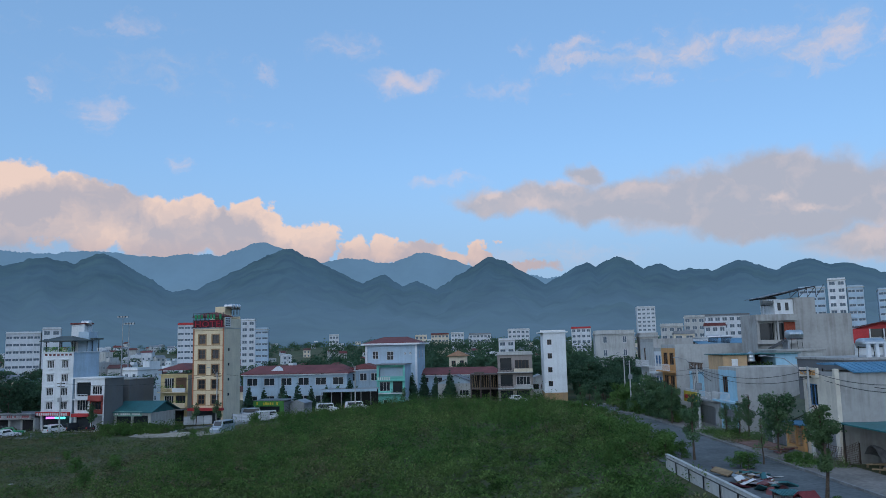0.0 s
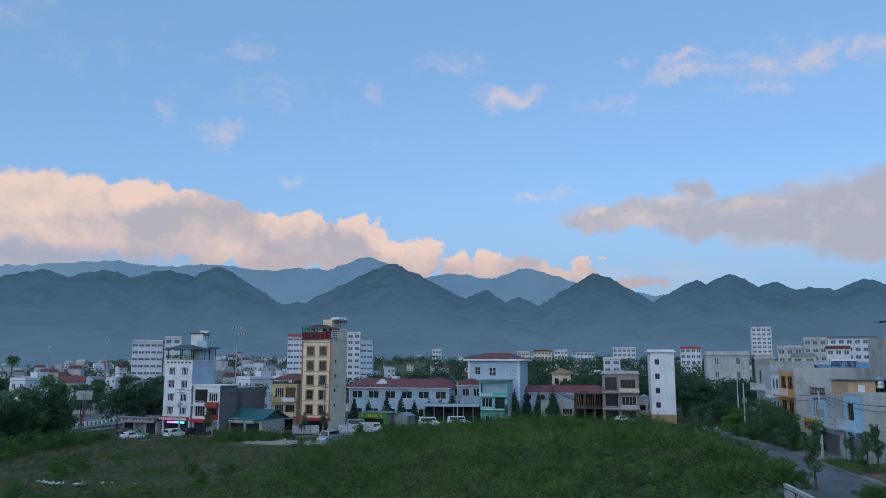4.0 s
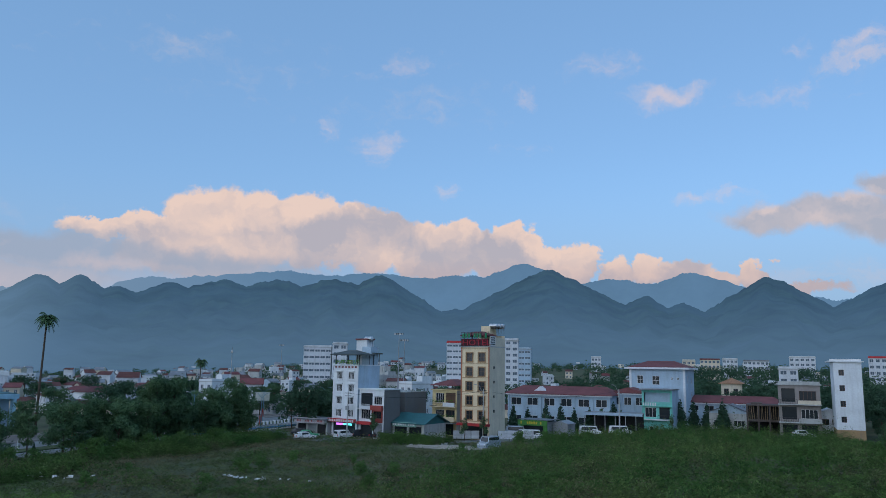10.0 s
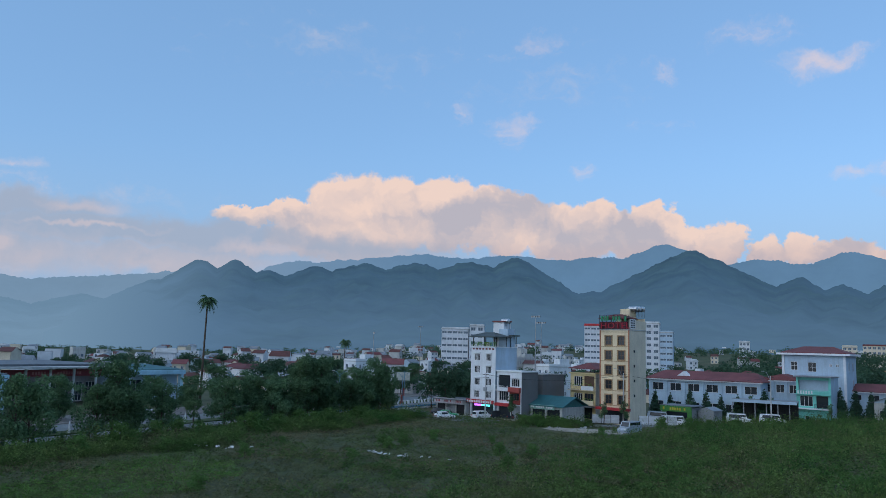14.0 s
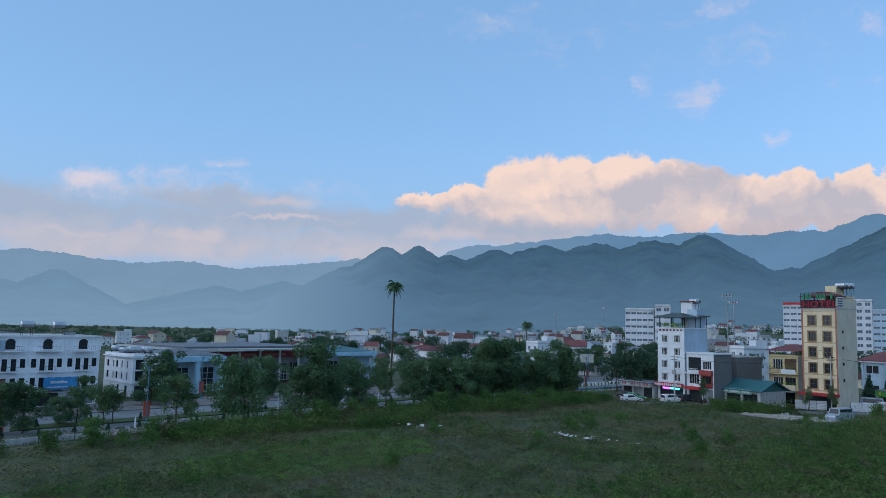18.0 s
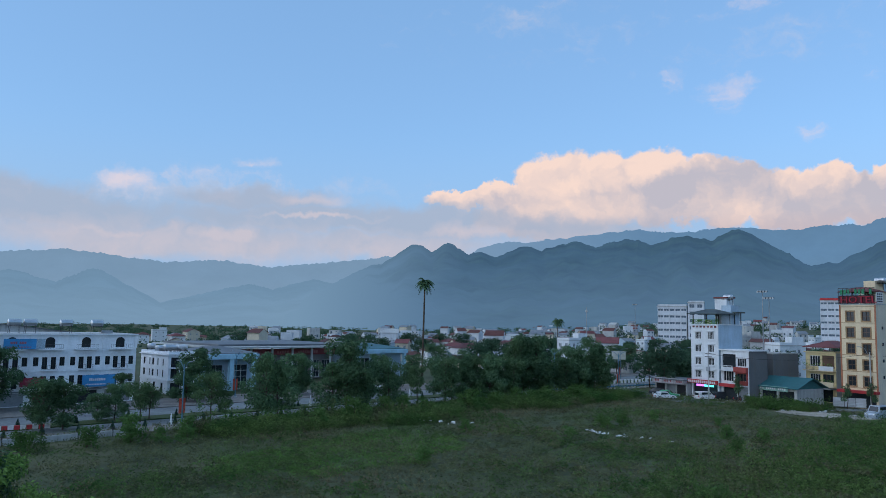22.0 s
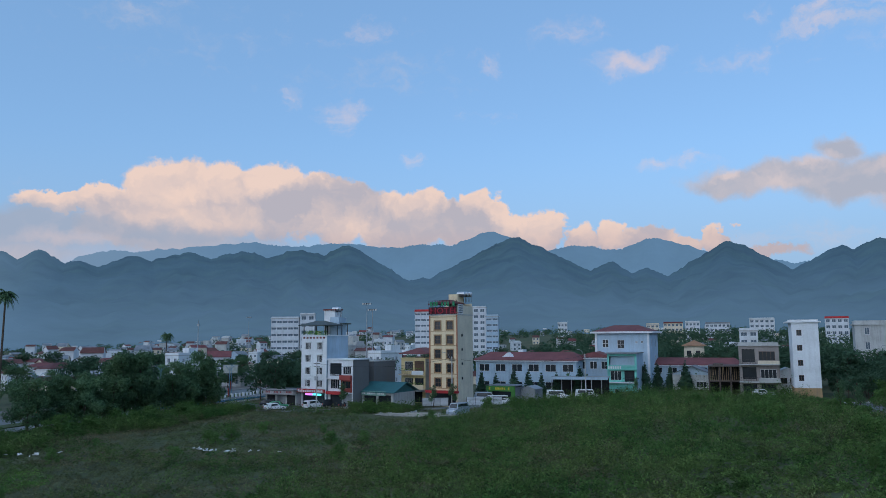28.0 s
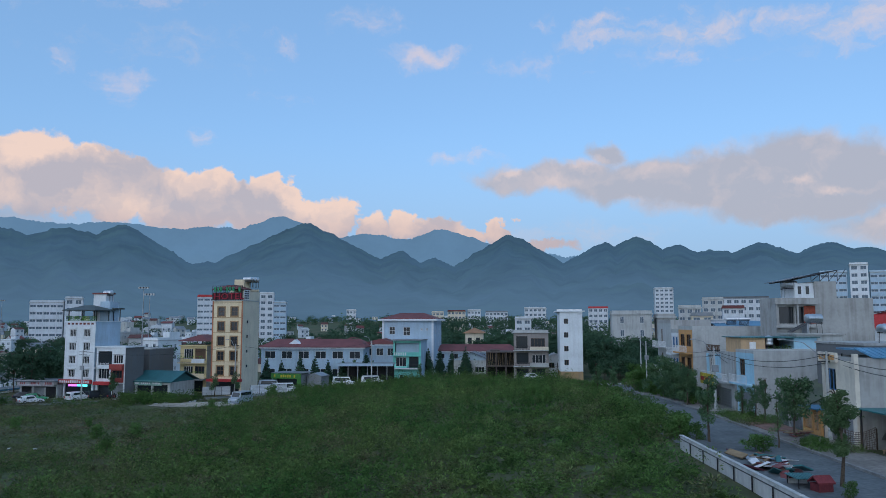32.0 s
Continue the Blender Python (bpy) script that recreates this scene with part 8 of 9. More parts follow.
car(pose(-71.6, 144.5, 0.0, 0, 0, 60), "suv", M_CARD, "dark car parked at the shop fronts")
car(pose(-67.0, 145.0, 0.0, 0, 0, 80), "sedan", M_CARD, "dark sedan under a shop awning")
car(pose(-82.0, 141.0, 0.0, 0, 0, 20), "sedan", M_TAXI, "green taxi on the side road", "taxi")
car(pose(-86.0, 145.2, 0.0, 0, 0, 10), "sedan", M_CARD, "dark car near the low shops")
car(pose(-80.0, 136.4, 0.0, 0, 0, 50), "sedan", M_CARW, "white car beside the scrub")
car(pose(-43.8, 164.6, 0.1, 0, 0, 10), "van", M_CARS, "silver van parked beside the hotel", "van")
car(pose(-39.5, 161.2, -0.3, 0, 0, 12), "van", M_CARW, "white van parked before the green shop", "van")
car(pose(-29.0, 172.0, lie(-29, 172) - 0.2, 0, 0, 10), "van", M_CARW, "white van with high roof before the canteen", "van")
car(pose(-22.5, 172.5, lie(-22.5, 172.5) - 0.2, 0, 0, 10), "van", M_CARW, "white van parked by the canteen", "van")
car(pose(14.5, 172.0, lie(14, 172), 0, 0, 5), "sedan", M_CARW, "white car before the unfinished house")
for k, yy in enumerate((96.0, 122.0, 140.0)):
    car(pose(-119.0, yy, 0.1, 0, 0, 90), "sedan", (M_CARW, M_CARD, M_RED)[k], ("white car on the boulevard", "dark car on the boulevard", "red car on the boulevard")[k])


def green_shop():
    o = empty("shop", pose(-41.0, 165.8, 0.2, 0, 0, ROW), "bright green shop with yellow lettering band", "shop")
    w, d, h = 6.8, 5.0, 3.2
    walls(o, w, d, 0, h, M_GREEN, {"front": [(1.0, 0.1, 4.8, 2.2)]}, M_GALV)
    # the shop's unlit depth, put in as a dark sheet
    part("dark_interior", boxed(1.0, 5.8, 0.25, 0.32, 0.1, 2.3), M_GLASS, o)
    part("sign_board", boxed(-0.1, 7.0, -0.6, -0.45, 2.4, 3.5), M_GREEN, o)
    bm = bmesh.new()
    bars_text(bm, 0.6, 2.65, 5.8, 0.6, -0.6, 11, 41)
    part("sign_letters", bm, material("yellow_letter", (0.60, 0.48, 0.05), 0.5), o)
    part("roof", boxed(-0.2, 7.4, -0.6, d, h + 0.35, h + 0.45), M_ROOFGREY, o)
    o = empty("shed", pose(-33.6, 166.6, 0.2, 0, 0, ROW), "small grey sheet shed with tilted roof", "shed")
    walls(o, 3.4, 4.0, 0, 2.7, M_GALV)
    gable_roof(o, 3.4, 4.0, 2.7, 0.7, M_GALV, 0.15, "y", M_GALV)
    # long open canopy of the canteen
    o = empty("canteen", pose(-28.4, 175.6, 0.3, 0, 0, ROW + 14), "open canteen shed with pale roof on thin posts", "canopy")
    part("roof", boxed(0, 13.0, -1.0, 5.0, 4.7, 4.95), M_GALV, o)
    part("fascia", boxed(-0.1, 13.1, -1.2, -1.0, 4.4, 5.0), M_PALEBLUE, o)
    for k in range(6):
        part("post", boxed(0.3 + k * 2.25, 0.45 + k * 2.25, -0.8, -0.65, 0, 4.7), M_GALV, o)
    # shade under the canopy, put in as a near-black sheet
    part("back_wall", boxed(0, 13.0, 3.0, 3.2, 0, 4.7), material("dark_shade_wall", (0.03, 0.035, 0.04), 0.9), o)
    o = empty("house", pose(-1.5, 192.0, 1.0, 0, 0, -8), "low grey house with gabled porch behind the trees", "house")
    walls(o, 9, 7, 0, 4.2, M_CONC2, {"front": [(1.0, 1.2, 2.4, 1.4), (5.4, 1.2, 2.4, 1.4)]})
    for u in (1.0, 5.4):
        window(o, "front", 9, 7, u, 1.2, 2.4, 1.4, M_FRAMEW, 2)
    gable_roof(o, 9, 7, 4.2, 2.0, M_ROOFGREY, 0.5, "y", M_PALEBLUE)
    o = empty("house", pose(20.0, 180.0, 1.4, 0, 0, -4), "small white house with gabled roof between taller ones", "house")
    walls(o, 5, 6, 0, 4.6, M_WHITE, {"front": [(1.0, 2.6, 1.4, 1.2), (3.0, 2.6, 1.2, 1.2)]})
    window(o, "front", 5, 6, 1.0, 2.6, 1.4, 1.2, M_FRAMEB, 1), window(o, "front", 5, 6, 3.0, 2.6, 1.2, 1.2, M_FRAMEB, 1)
    gable_roof(o, 5, 6, 4.6, 1.3, M_WHITE, 0.4, "y", M_WHITE)


green_shop()


def sheet_fence():
    """Pale corrugated panels before the hotel."""
    a, b = Vector((-51.5, 151.2, 0)), Vector((-36.0, 158.0, 0))
    n = 9
    o = empty("site_fence", pose(a.x, a.y, 0.1, 0, 0, math.degrees(math.atan2(b.y - a.y, b.x - a.x))), "pale corrugated site fence before the hotel", "fence")
    step = (b - a).length / n
    for k in range(n):
        if k == 4:
            continue
        bm = bmesh.new()
        prof = [(-0.02 - 0.05 * (j % 2), 0.1 + j * 0.14) for j in range(13)]
        rows = [[bm.verts.new((x, y + e, z)) for e in (0, 0.03) for y, z in (prof if e == 0 else prof[::-1])] for x in (k * step + 0.04, (k + 1) * step - 0.04)]
        m = len(rows[0])
        for i in range(m):
            bm.faces.new((rows[0][i], rows[0][(i + 1) % m], rows[1][(i + 1) % m], rows[1][i]))
        part("panel", bm, material("pale_sheet", (0.52, 0.54, 0.56), 0.5, vary=0.1, spread=0.12), o)
        part("post", boxed(k * step - 0.04, k * step + 0.04, 0.035, 0.12, 0, 1.9), M_DARKMETAL, o)


sheet_fence()


def pole(x, y, h, label, arm=None, concrete=True, boxes=False):
    z = lie(x, y)
    o = empty("utility_pole", pose(x, y, z), label, "pole")
    bm = bmesh.new()
    tube(bm, (0, 0, -0.2), (0, 0, h), 0.17, 0.10, 8)
    part("shaft", bm, M_CONC2 if concrete else M_GALV, o)
    for dz in (0.35, 0.9):
        part("cross_arm", boxed(-0.7, 0.7, -0.05, 0.05, h - dz, h - dz + 0.1), M_DARKMETAL, o)
    if boxes:
        part("meter_box", boxed(-0.35, 0.35, -0.36, -0.14, h * 0.62, h * 0.62 + 0.8), M_GALV, o)
    if arm:
        bm = bmesh.new()
        tube(bm, (0, 0, h * 0.9), (arm[0] * 0.5, arm[1] * 0.5, h + 0.7), 0.04, n=6), tube(bm, (arm[0] * 0.5, arm[1] * 0.5, h + 0.7), (arm[0], arm[1], h + 0.95), 0.035, n=6)
        part("lamp_arm", bm, M_GALV, o)
        part("lamp_head", boxed(arm[0] - 0.3, arm[0] + 0.3, arm[1] - 0.12, arm[1] + 0.12, h + 0.88, h + 1.0), M_GALV, o)
    return Vector((x, y, z + h - 0.3))


def cable(p, q, sag, name="cable"):
    bm = bmesh.new()
    pts = [p.lerp(q, t / 10) - Vector((0, 0, sag * 4 * (t / 10) * (1 - t / 10))) for t in range(11)]
    m = (q - p).to_track_quat("Z", "Y").to_matrix()
    prev = None
    for c in pts:
        ring = [bm.verts.new(c + m @ Vector((0.025 * math.cos(k * math.pi / 2), 0.025 * math.sin(k * math.pi / 2), 0))) for k in range(4)]
        if prev:
            for k in range(4):
                bm.faces.new((prev[k], prev[(k + 1) % 4], ring[(k + 1) % 4], ring[k]))
        prev = ring
    tagged(part(name, bm, M_DARKMETAL), "thin black overhead cable between poles", "cable", "overhead cables")


pa = pole(28.9, 86.8, 7.2, "concrete pole with street lamp arm and cross arms", (-2.0, 1.0), boxes=True)
pb = pole(31.0, 64.8, 7.6, "concrete pole with curved lamp arm by the cream house", (-2.4, 3.2))
pc = pole(39.2, 165.0, 9.6, "tall concrete pole at the end of the street", (-1.0, 0.6))
pd = pole(34.4, 140.6, 8.8, "concrete pole by the turning place", boxes=True)
pe = pole(30.6, 44.0, 8.0, "concrete pole nearer the camera", (-2.0, 1.0))
for d in (0.0, 0.55):
    for a, b in ((pe, pb), (pb, pa), (pa, pd), (pd, pc)):
        cable(a + Vector((d, 0, -d)), b + Vector((d, 0, -d)), 0.9)
cable(pb, Vector((38, 58, 10.2)), 0.5), cable(pa, Vector((32.5, 91, 9.5)), 0.3)
ph = pole(-45.4, 152.6, 10.4, "concrete pole before the cream hotel", (-1.6, -0.6))
pw = pole(-70.4, 140.2, 9.6, "dark concrete pole before the white guest house", boxes=True)
pg = pole(-20.0, 172.0, 9.8, "concrete pole beside the canteen", (-1.4, -0.4))
cable(pw, ph, 1.2), cable(ph, pg, 1.4)


def mast(x, y, h, label, heads=True):
    o = empty("mast", pose(x, y, lie(x, y)), label, "mast")
    bm = bmesh.new()
    tube(bm, (0, 0, 0), (0, 0, h), 0.28, 0.10, 8)
    part("shaft", bm, M_GALV, o)
    if heads:
        part("head_ring", boxed(-1.6, 1.6, -0.25, 0.25, h - 0.5, h - 0.15), M_DARKMETAL, o)
        for k in range(4):
            part("floodlight", boxed(-1.6 + k * 0.9, -1.1 + k * 0.9, -0.45, -0.25, h - 0.75, h - 0.1), M_GALV, o)
    else:
        part("antenna", boxed(-0.5, 0.5, -0.1, 0.1, h - 2.2, h - 1.4), M_GALV, o)


mast(-101.4, 239.4, 26.4, "tall floodlight mast rising over the roofs")
mast(-99.6, 240.0, 24.3, "second lower floodlight mast")
mast(-190.0, 269.9, 22.0, "thin lattice radio mast among the houses", False)
mast(-245.5, 399.0, 26.6, "tall distant light mast before the hills")


def boulevard_lamp(x, y):
    o = empty("street_lamp", pose(x, y, lie(x, y)), "blue-grey double street lamp with red banner", "street lamp", "lamps of the boulevard")
    bm = bmesh.new()
    tube(bm, (0, 0, 0), (0, 0, 8.2), 0.11, 0.07, 8)
    part("shaft", bm, material("lamp_blue", (0.12, 0.26, 0.34), 0.5, 0.3), o)
    for s in (-1, 1):
        bm = bmesh.new()
        tube(bm, (0, 0, 7.4), (s * 1.0, 0, 8.4), 0.045, n=6), tube(bm, (s * 1.0, 0, 8.4), (s * 1.9, 0, 8.6), 0.04, n=6)
        arm = part("arm", bm, material("lamp_blue", (0.12, 0.26, 0.34)), o)
        part("lamp_head", boxed(s * 1.9 - 0.35, s * 1.9 + 0.35, -0.12, 0.12, 8.55, 8.68), M_GALV, arm)
    part("banner", boxed(-0.12, -0.08, -0.45, 0.45, 1.6, 3.6), material("orange_red_banner", (0.62, 0.10, 0.05), 0.6), o)
    part("plinth", boxed(-0.25, 0.25, -0.25, 0.25, 0, 0.5), M_CONC2, o)


for x, y in ((-98.8, 46.6), (-125.4, 69.1), (-99.9, 99.3), (-111.0, 110.0), (-95.2, 147.2), (-107.7, 140.0), (-110.0, 171.0), (-107.7, 200.0), (-107.7, 228.0)):
    boulevard_lamp(x, y)


def barriers():
    for k in range(5):
        o = empty("road_barrier", pose(-106.2 + 0.3 * k, 25.4 + k * 1.32, 0.24, 0, 0, 77), "red and white striped road barrier block", "barrier", "road barriers")
        part("block", boxed(0, 0.62, -0.2, 0.2, 0, 0.5), M_RED, o)
        part("block", boxed(0.64, 1.28, -0.2, 0.2, 0, 0.5), M_FRAMEW, o)
    for k in range(12):
        o = empty("guard_rail", pose(-99.9 + k * 0.51, 126.6 + k * 3.56, 0.05, 0, 0, 81.8), "blue and white guard rail section at the junction", "guard rail", "guard rail sections")
        part("post", boxed(0, 0.12, -0.06, 0.06, 0, 0.9), M_FRAMEW, o)
        part("beam", boxed(0.0, 3.55, -0.1, -0.061, 0.5, 0.85), material("rail_blue", (0.10, 0.28, 0.50), 0.5), o)
        part("lower_beam", boxed(0.0, 3.55, -0.1, -0.061, 0.1, 0.4), M_FRAMEW, o)
    for k in range(16):
        o = empty("bollard", pose(-105.4 + k * 0.09, 153 + k * 1.5, 0.2), "white concrete bollard along the far kerb", "bollard", "bollards at the junction")
        part("shaft", boxed(-0.2, 0.2, -0.2, 0.2, 0, 0.7), M_WHITE, o)
        part("cap", boxed(-0.26, 0.26, -0.26, 0.26, 0.7, 0.85), M_WHITE, o)
    o = empty("direction_sign", pose(-121.0, 181.0, 0.1, 0, 0, 30), "pale road direction sign on a tall post", "sign")
    bm = bmesh.new()
    tube(bm, (0, 0, 0), (0, 0, 7.2), 0.12, 0.1, 8), tube(bm, (0, 0, 6.4), (4.4, 0, 6.4), 0.07, n=6)
    part("post", bm, M_GALV, o)
    part("board", boxed(1.6, 5.4, -0.1, -0.04, 4.9, 7.2), material("faded_sign_board", (0.42, 0.44, 0.38), 0.6), o)
    # kerb wall along the boulevard
    for k in range(7):
        o = empty("kerb_wall", pose(-94.7, 12 + k * 4.0, 0.0, 0, 0, 90), "low pale concrete kerb wall with rail posts", "wall", "bays of the kerb wall")
        part("panel", boxed(0, 3.9, -0.12, 0.12, 0, 0.7), M_CONC2, o)
        part("post", boxed(3.9, 4.0, -0.1, 0.1, 0, 1.1), M_DARKMETAL, o)


barriers()


def statue(x, y, h):
    """A white garden figure on a plinth, as one plain shape."""
    bm = bmesh.new()
    prof = ((0.0, 0.36), (0.05, 0.36), (0.06, 0.30), (0.24, 0.30), (0.25, 0.36), (0.28, 0.36), (0.29, 0.24), (0.42, 0.26), (0.55, 0.18), (0.68, 0.22), (0.80, 0.20), (0.85, 0.08), (0.93, 0.13), (1.0, 0.04))
    lathe(bm, [(a * h, r * h * 0.36) for a, r in prof], 10)
    tagged(part("statue", bm, M_WHITE, m=pose(x, y, lie(x, y) + 0.2)), "white stone garden statue on a square plinth", "statue", "statues of the boulevard")


for x, y, h in ((-99.0, 45.2, 1.5), (-107.2, 73.0, 1.7), (-103.6 - 3.6, 95.2, 1.7), (-107.4, 118.0, 2.2), (-107.4, 131.0, 2.2), (-107.5, 159.0, 2.8)):
    statue(x, y, h)


def spoil():
    """Bare ground with stones by the hotel, rubbish in the field, debris on the street."""
    rnd = random.Random(6)
    bm = bmesh.new()
    n = 26
    ring = [bm.verts.new((-47 + 10.5 * math.cos(a) * (0.85 + 0.2 * noise.noise(Vector((a * 2, 0, 1)))), 135.5 + 5.0 * math.sin(a) * (0.8 + 0.3 * noise.noise(Vector((a * 2, 3, 1)))), 0)) for a in (2 * math.pi * k / n for k in range(n))]
    for v in ring:
        v.co.z = lie(v.co.x, v.co.y) + 0.12
    c = bm.verts.new((-47, 135.5, lie(-47, 135.5) + 0.35))
    for i in range(n):
        bm.faces.new((ring[i], ring[(i + 1) % n], c))
    tagged(part("bare_earth", bm, material("bare_earth", (0.36, 0.32, 0.26), 0.95, vary=0.3, grain=2, stain=0.3)), "pale patch of bare stony earth before the hotel", "earth", kind="structure")
    for k in range(16):
        s = rnd.uniform(0.15, 0.5)
        bm = bmesh.new()
        bmesh.ops.create_icosphere(bm, subdivisions=1, radius=s)
        for v in bm.verts:
            v.co *= rnd.uniform(0.7, 1.25)
            v.co.z *= 0.7
        x, y = rnd.uniform(-56, -40), rnd.uniform(134, 142)
        tagged(part("rock", bm, M_CONC2, m=pose(x, y, lie(x, y) + 0.15)), "pale broken stone on bare earth", "stone", "stones before the hotel")
    for cx, cy, n2, sp in ((-53.3, 84.5, 14, 1.8), (-58.5, 85.0, 5, 0.9), (-78.5, 75.8, 10, 2.6)):
        for k in range(n2):
            bm = bmesh.new()
            s = rnd.uniform(0.2, 0.5)
            top = [bm.verts.new((rnd.uniform(-s, s), rnd.uniform(-s, s), rnd.uniform(0.05, 0.35))) for _ in range(7)]
            bmesh.ops.convex_hull(bm, input=top)
            x, y = cx + rnd.gauss(0, sp), cy + rnd.gauss(0, sp * 0.35)
            tagged(part("rubbish_bag", bm, M_FRAMEW, m=pose(x, y, lie(x, y) + 0.3)), "scrap of white plastic rubbish in the grass", "rubbish", "rubbish in the field")
    for k in range(44):
        bm = bmesh.new()
        box(bm, -rnd.uniform(0.4, 1.2), rnd.uniform(0.4, 1.2), -rnd.uniform(0.1, 0.45), rnd.uniform(0.1, 0.45), 0, rnd.uniform(0.03, 0.12))
        mt = rnd.choice((M_FRAMEW, M_GALV, M_ROOFRED, material("maroon_panel", (0.16, 0.02, 0.035)), M_ROOFTEAL, material("timber", (0.28, 0.20, 0.12))))
        x, y = 21.4 + rnd.gauss(0, 0.75), 53.2 + rnd.gauss(0, 2.2)
        tagged(part("debris_board", bm, mt, m=pose(x, y, lie(x, y) + 0.12 + rnd.uniform(0, 0.35), rnd.uniform(-22, 22), rnd.uniform(-22, 22), rnd.uniform(0, 180))), "broken board in a heap of street debris", "debris", "debris on the street")
    for k in range(9):
        bm = boxed(0, rnd.uniform(1.5, 3.2), -0.06, 0.06, 0, 0.1)
        tagged(part("plank", bm, material("timber", (0.28, 0.20, 0.12)), m=pose(30.2 + rnd.uniform(0, 2), 56.6 + rnd.uniform(-1.5, 1.5), 4.74 + 0.1 * k * 0.5, 0, 0, rnd.uniform(-40, 60))), "loose timber plank lying on the footway", "plank", "planks on the footway")
    # folded net and sheet stack beside the yard
    o = empty("sheet_stack", pose(32.6, 60.0, 4.72, 0, 0, -75), "grey draped tarpaulin stack beside the yard", "tarpaulin")
    bm = bmesh.new()
    nx, ny = 10, 8
    vs = [[bm.verts.new((x * 0.36, y * 0.32, max(0, 1.5 * math.sin(math.pi * min(1, (x + 1) / 6)) * (1 - (y / 7) ** 2) + 0.12 * noise.noise(Vector((x, y, 2)))))) for x in range(nx)] for y in range(ny)]
    for j in range(ny - 1):
        for i in range(nx - 1):
            bm.faces.new((vs[j][i], vs[j][i + 1], vs[j + 1][i + 1], vs[j + 1][i]))
    r = bmesh.ops.extrude_face_region(bm, geom=list(bm.faces))
    bmesh.ops.translate(bm, vec=(0, 0, 0.03), verts=[q for q in r["geom"] if isinstance(q, bmesh.types.BMVert)])
    part("sheet", bm, material("grey_tarpaulin", (0.20, 0.20, 0.21), 0.8, vary=0.3), o)
    for y in (71.5, 73.5, 75.5):
        tagged(part("paving", boxed(0, 3.0, 0, 1.9, 0, 0.06), material("red_paving", (0.26, 0.15, 0.12), 0.9, vary=0.25), m=pose(28.0, y - 1.6, 4.73)), "reddish paved patch before the shed", "paving", kind="structure")


spoil()


def side_road():
    """The road that runs from the boulevard past the guest house."""
    bm = bmesh.new()
    prev = None
    for x, y, h in ((-103, 152, 7), (-94, 146, 6), (-84, 141, 5), (-72, 138.5, 4), (-60, 139.5, 3), (-50, 146, 3), (-38, 156, 3)):
        row = [bm.verts.new((x, y - h, lie(x, y) + 0.06)), bm.verts.new((x, y + h, lie(x, y) + 0.06))]
        if prev:
            bm.faces.new((prev[0], row[0], row[1], prev[1]))
        prev = row
    tagged(part("road_by_hotels", bm, M_BLVD), "grey asphalt side road past the guest house", "road", kind="structure")


side_road()


def road_marks():
    """Kerb stones along the side street, light joints and worn patches in the asphalt."""
    bm = bmesh.new()
    box(bm, 0, 0.2, 0, 0.96, -0.2, 0.16)
    stone = mesh_of(bm, "kerb", M_KERB)
    ks = tagged(new("kerb_side_street", bpy.data.meshes.new("kerb_base")), "line of pale kerb stones along the side street", "kerb", kind="structure")
    bm = bmesh.new()
    box(bm, 26.94, 27.06, 30, 122, 1.0, 1.6)
    ks.data = mesh_of(bm, "kerb_base", M_CONC2)
    for k in range(86):
        y = 36 + k
        ob = new("kerb_stone", stone)
        ob.parent = ks
        ob.matrix_basis = pose(26.9, y, lie(22, y) + 0.12)


road_marks()


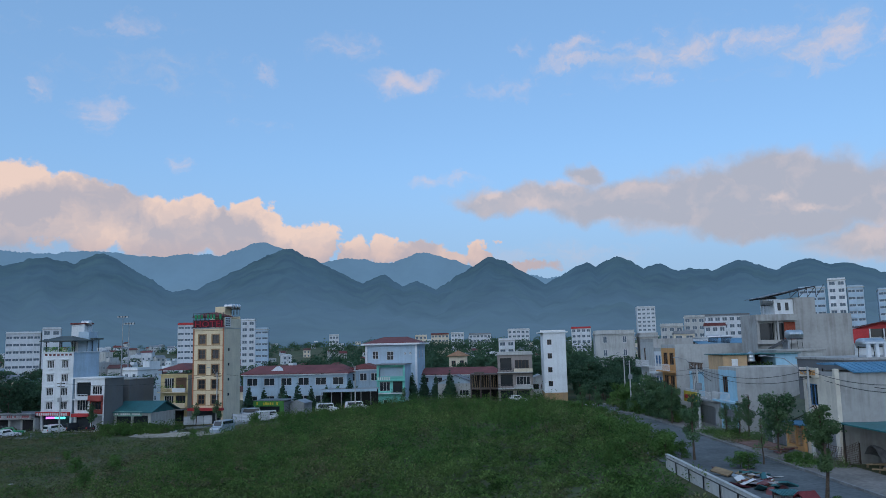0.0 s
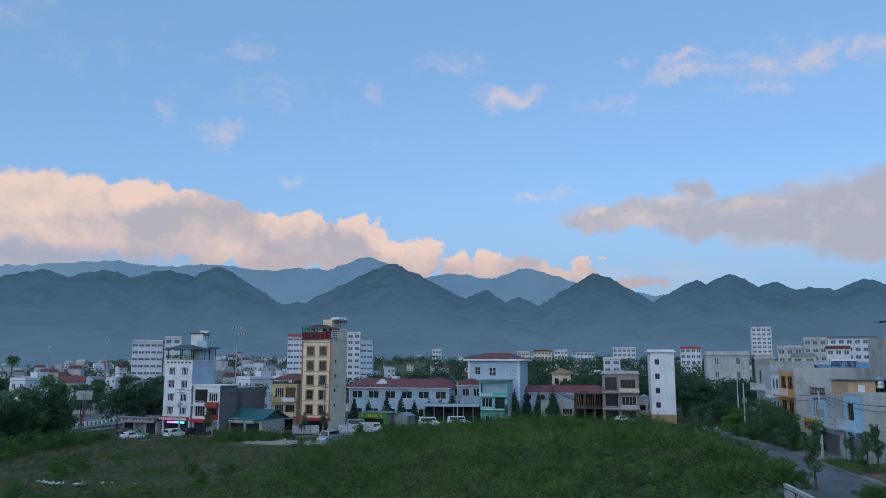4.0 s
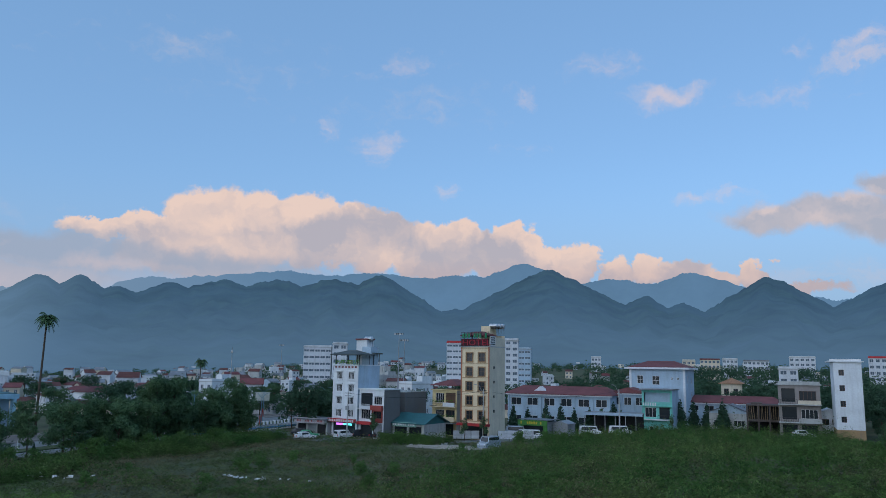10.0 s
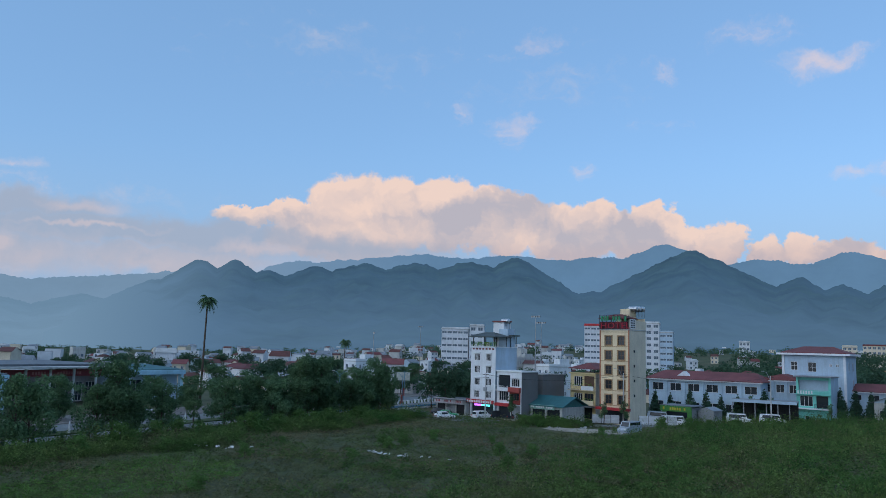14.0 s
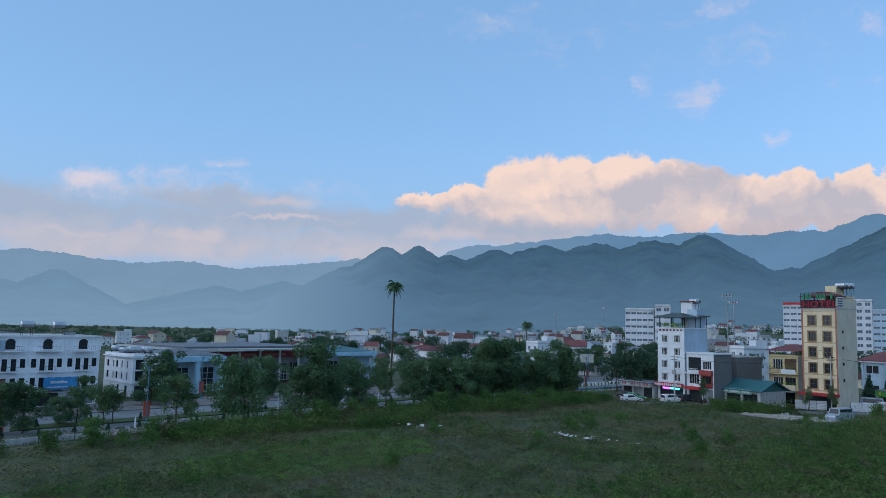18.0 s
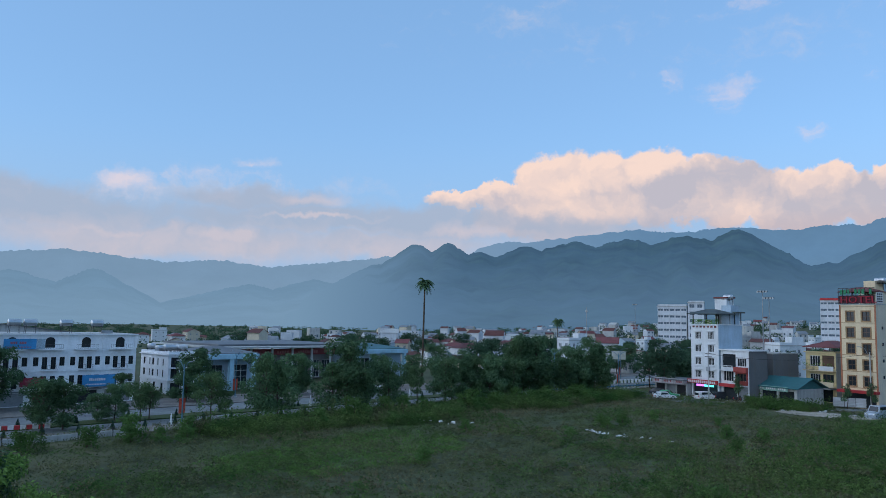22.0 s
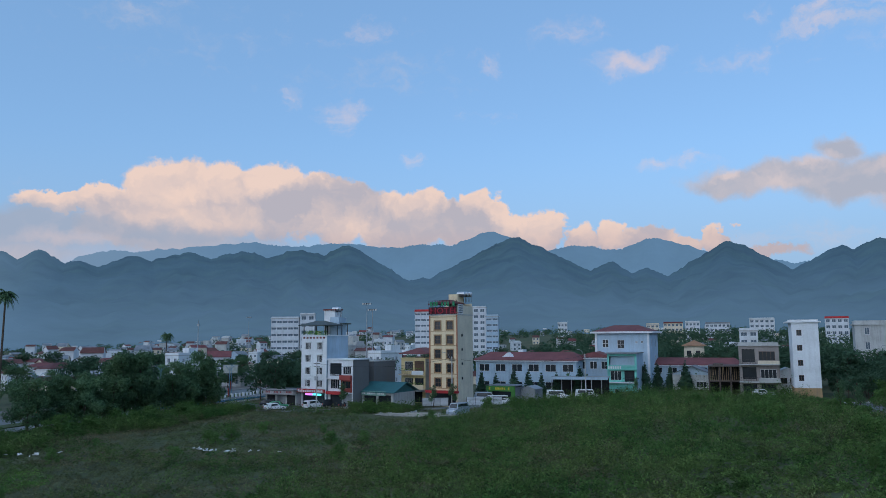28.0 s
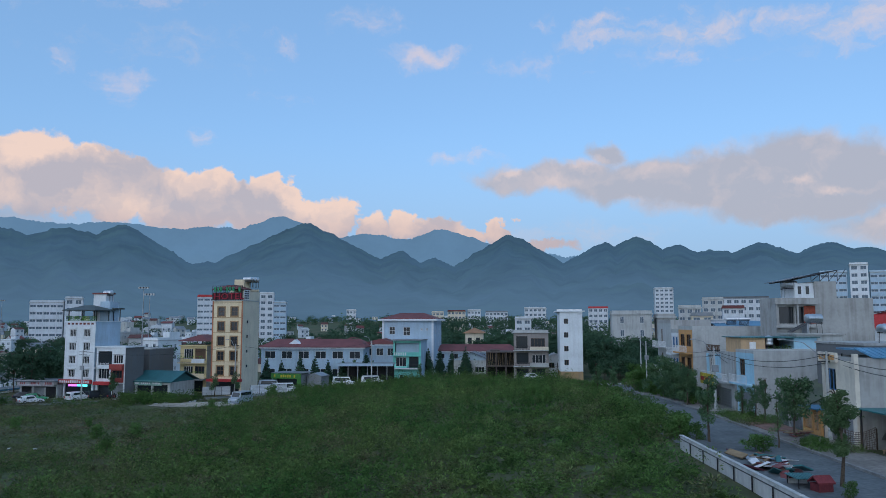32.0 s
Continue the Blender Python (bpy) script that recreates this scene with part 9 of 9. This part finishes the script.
def kerbside_things():
    """Small hut roofs, bins, hanging net and gate panel beside the street."""
    hut = empty("lean_to", pose(20.2, 46.6, 4.5) @ Matrix.Diagonal((0.6, 0.5, 0.7, 1)), "low hut with teal sheet roof behind the wall", "hut")
    for x in (0.1, 2.2):
        for y in (0.1, 3.2):
            part("post", boxed(x, x + 0.1, y, y + 0.1, 0, 0.95), M_DARKMETAL, hut)
    strip_me = mesh_of(boxed(-0.1, 0.06, -0.1, 3.6, 0.95, 1.0), "roof_strip", M_ROOFTEAL)
    for k in range(16):
        part("roof_strip", strip_me, None, hut, m=pose(0.16 * k, 0, 0.03 * (k % 2)))
    part("wall", boxed(0.15, 2.25, 3.2, 3.3, 0, 0.93), M_CONC2, hut)
    kn = empty("kennel", pose(21.0, 45.6, 4.5, 0, 0, 12) @ Matrix.Diagonal((0.5, 0.5, 0.8, 1)), "small shed with dark red gable roof", "shed")
    walls(kn, 1.9, 1.6, 0, 0.7, material("maroon_board", (0.16, 0.03, 0.035), 0.7))
    gable_roof(kn, 1.9, 1.6, 0.7, 0.45, material("maroon_sheet", (0.20, 0.035, 0.04), 0.6, vary=0.25), 0.2, "x")
    # coarse net hung between posts before the yard
    net = empty("net_screen", pose(29.1, 58.5, 4.7, 0, 0, 24), "brown net hung slack between thin posts", "net")
    for x in (0.0, 1.7, 3.4):
        part("post", boxed(x, x + 0.07, 0, 0.07, 0, 1.9 - 0.25 * (x > 3)), M_BARK, net)
    bm = bmesh.new()
    for i in range(20):
        x = 0.05 + 3.3 * i / 19
        tube(bm, (x, 0.03 + 0.12 * math.sin(i), 0.1), (x, 0.03, 1.75 - 0.3 * math.sin(math.pi * i / 19)), 0.017, n=4)
    for j in range(10):
        for i in range(19):
            x = 0.05 + 3.3 * i / 19
            zj = lambda q: 0.1 + (1.65 - 0.3 * math.sin(math.pi * q / 19)) * j / 9
            tube(bm, (x, 0.04, zj(i)), (x + 3.3 / 19, 0.04, zj(i + 1)), 0.017, n=4, cap=False)
    part("mesh", bm, material("brown_cord", (0.14, 0.10, 0.08), 0.9), net)
    gp = empty("gate", pose(31.35, 73.4, 4.7, 0, 0, -90), "pale grey steel slat gate between concrete posts", "gate")
    for x in (0.0, 2.9):
        part("gate_post", boxed(x, x + 0.22, -0.1, 0.12, 0, 2.2), M_CONC2, gp)
    for k in range(16):
        part("slat", boxed(0.26 + k * 0.165, 0.36 + k * 0.165, -0.03, 0.02, 0.1, 1.95), M_GALV, gp)
    for z in (0.2, 1.75):
        part("gate_rail", boxed(0.22, 2.9, 0.024, 0.06, z, z + 0.07), M_GALV, gp)
    rnd = random.Random(8)
    for k in range(10):
        x, y = 29.0 + rnd.gauss(0, 0.7), 66.8 + rnd.gauss(0, 0.7)
        tagged(part("scrap_board", boxed(-0.6, 0.6, -0.12, 0.12, 0, 0.06), material("timber", (0.28, 0.20, 0.12)) if k % 2 else M_ROOFRED, m=pose(x, y, 4.74 + 0.05 * k, rnd.uniform(-10, 10), 0, rnd.uniform(0, 180))), "dark scrap board in a small heap", "debris", "scrap before the gate")
    # rubble where the street ends
    for k in range(40):
        x, y = rnd.uniform(24, 37), 157.5 + rnd.gauss(0, 1.2)
        bm = bmesh.new()
        s = rnd.uniform(0.15, 0.45)
        pts = [bm.verts.new((rnd.uniform(-s, s), rnd.uniform(-s, s), rnd.uniform(0, s))) for _ in range(8)]
        bmesh.ops.convex_hull(bm, input=pts)
        tagged(part("rubble_stone", bm, M_CONC2 if k % 3 else M_CREAMSIDE, m=pose(x, y, lie(x, y) + 0.1)), "pale rubble stone at the end of the street", "stone", "rubble at the end of the street")


kerbside_things()
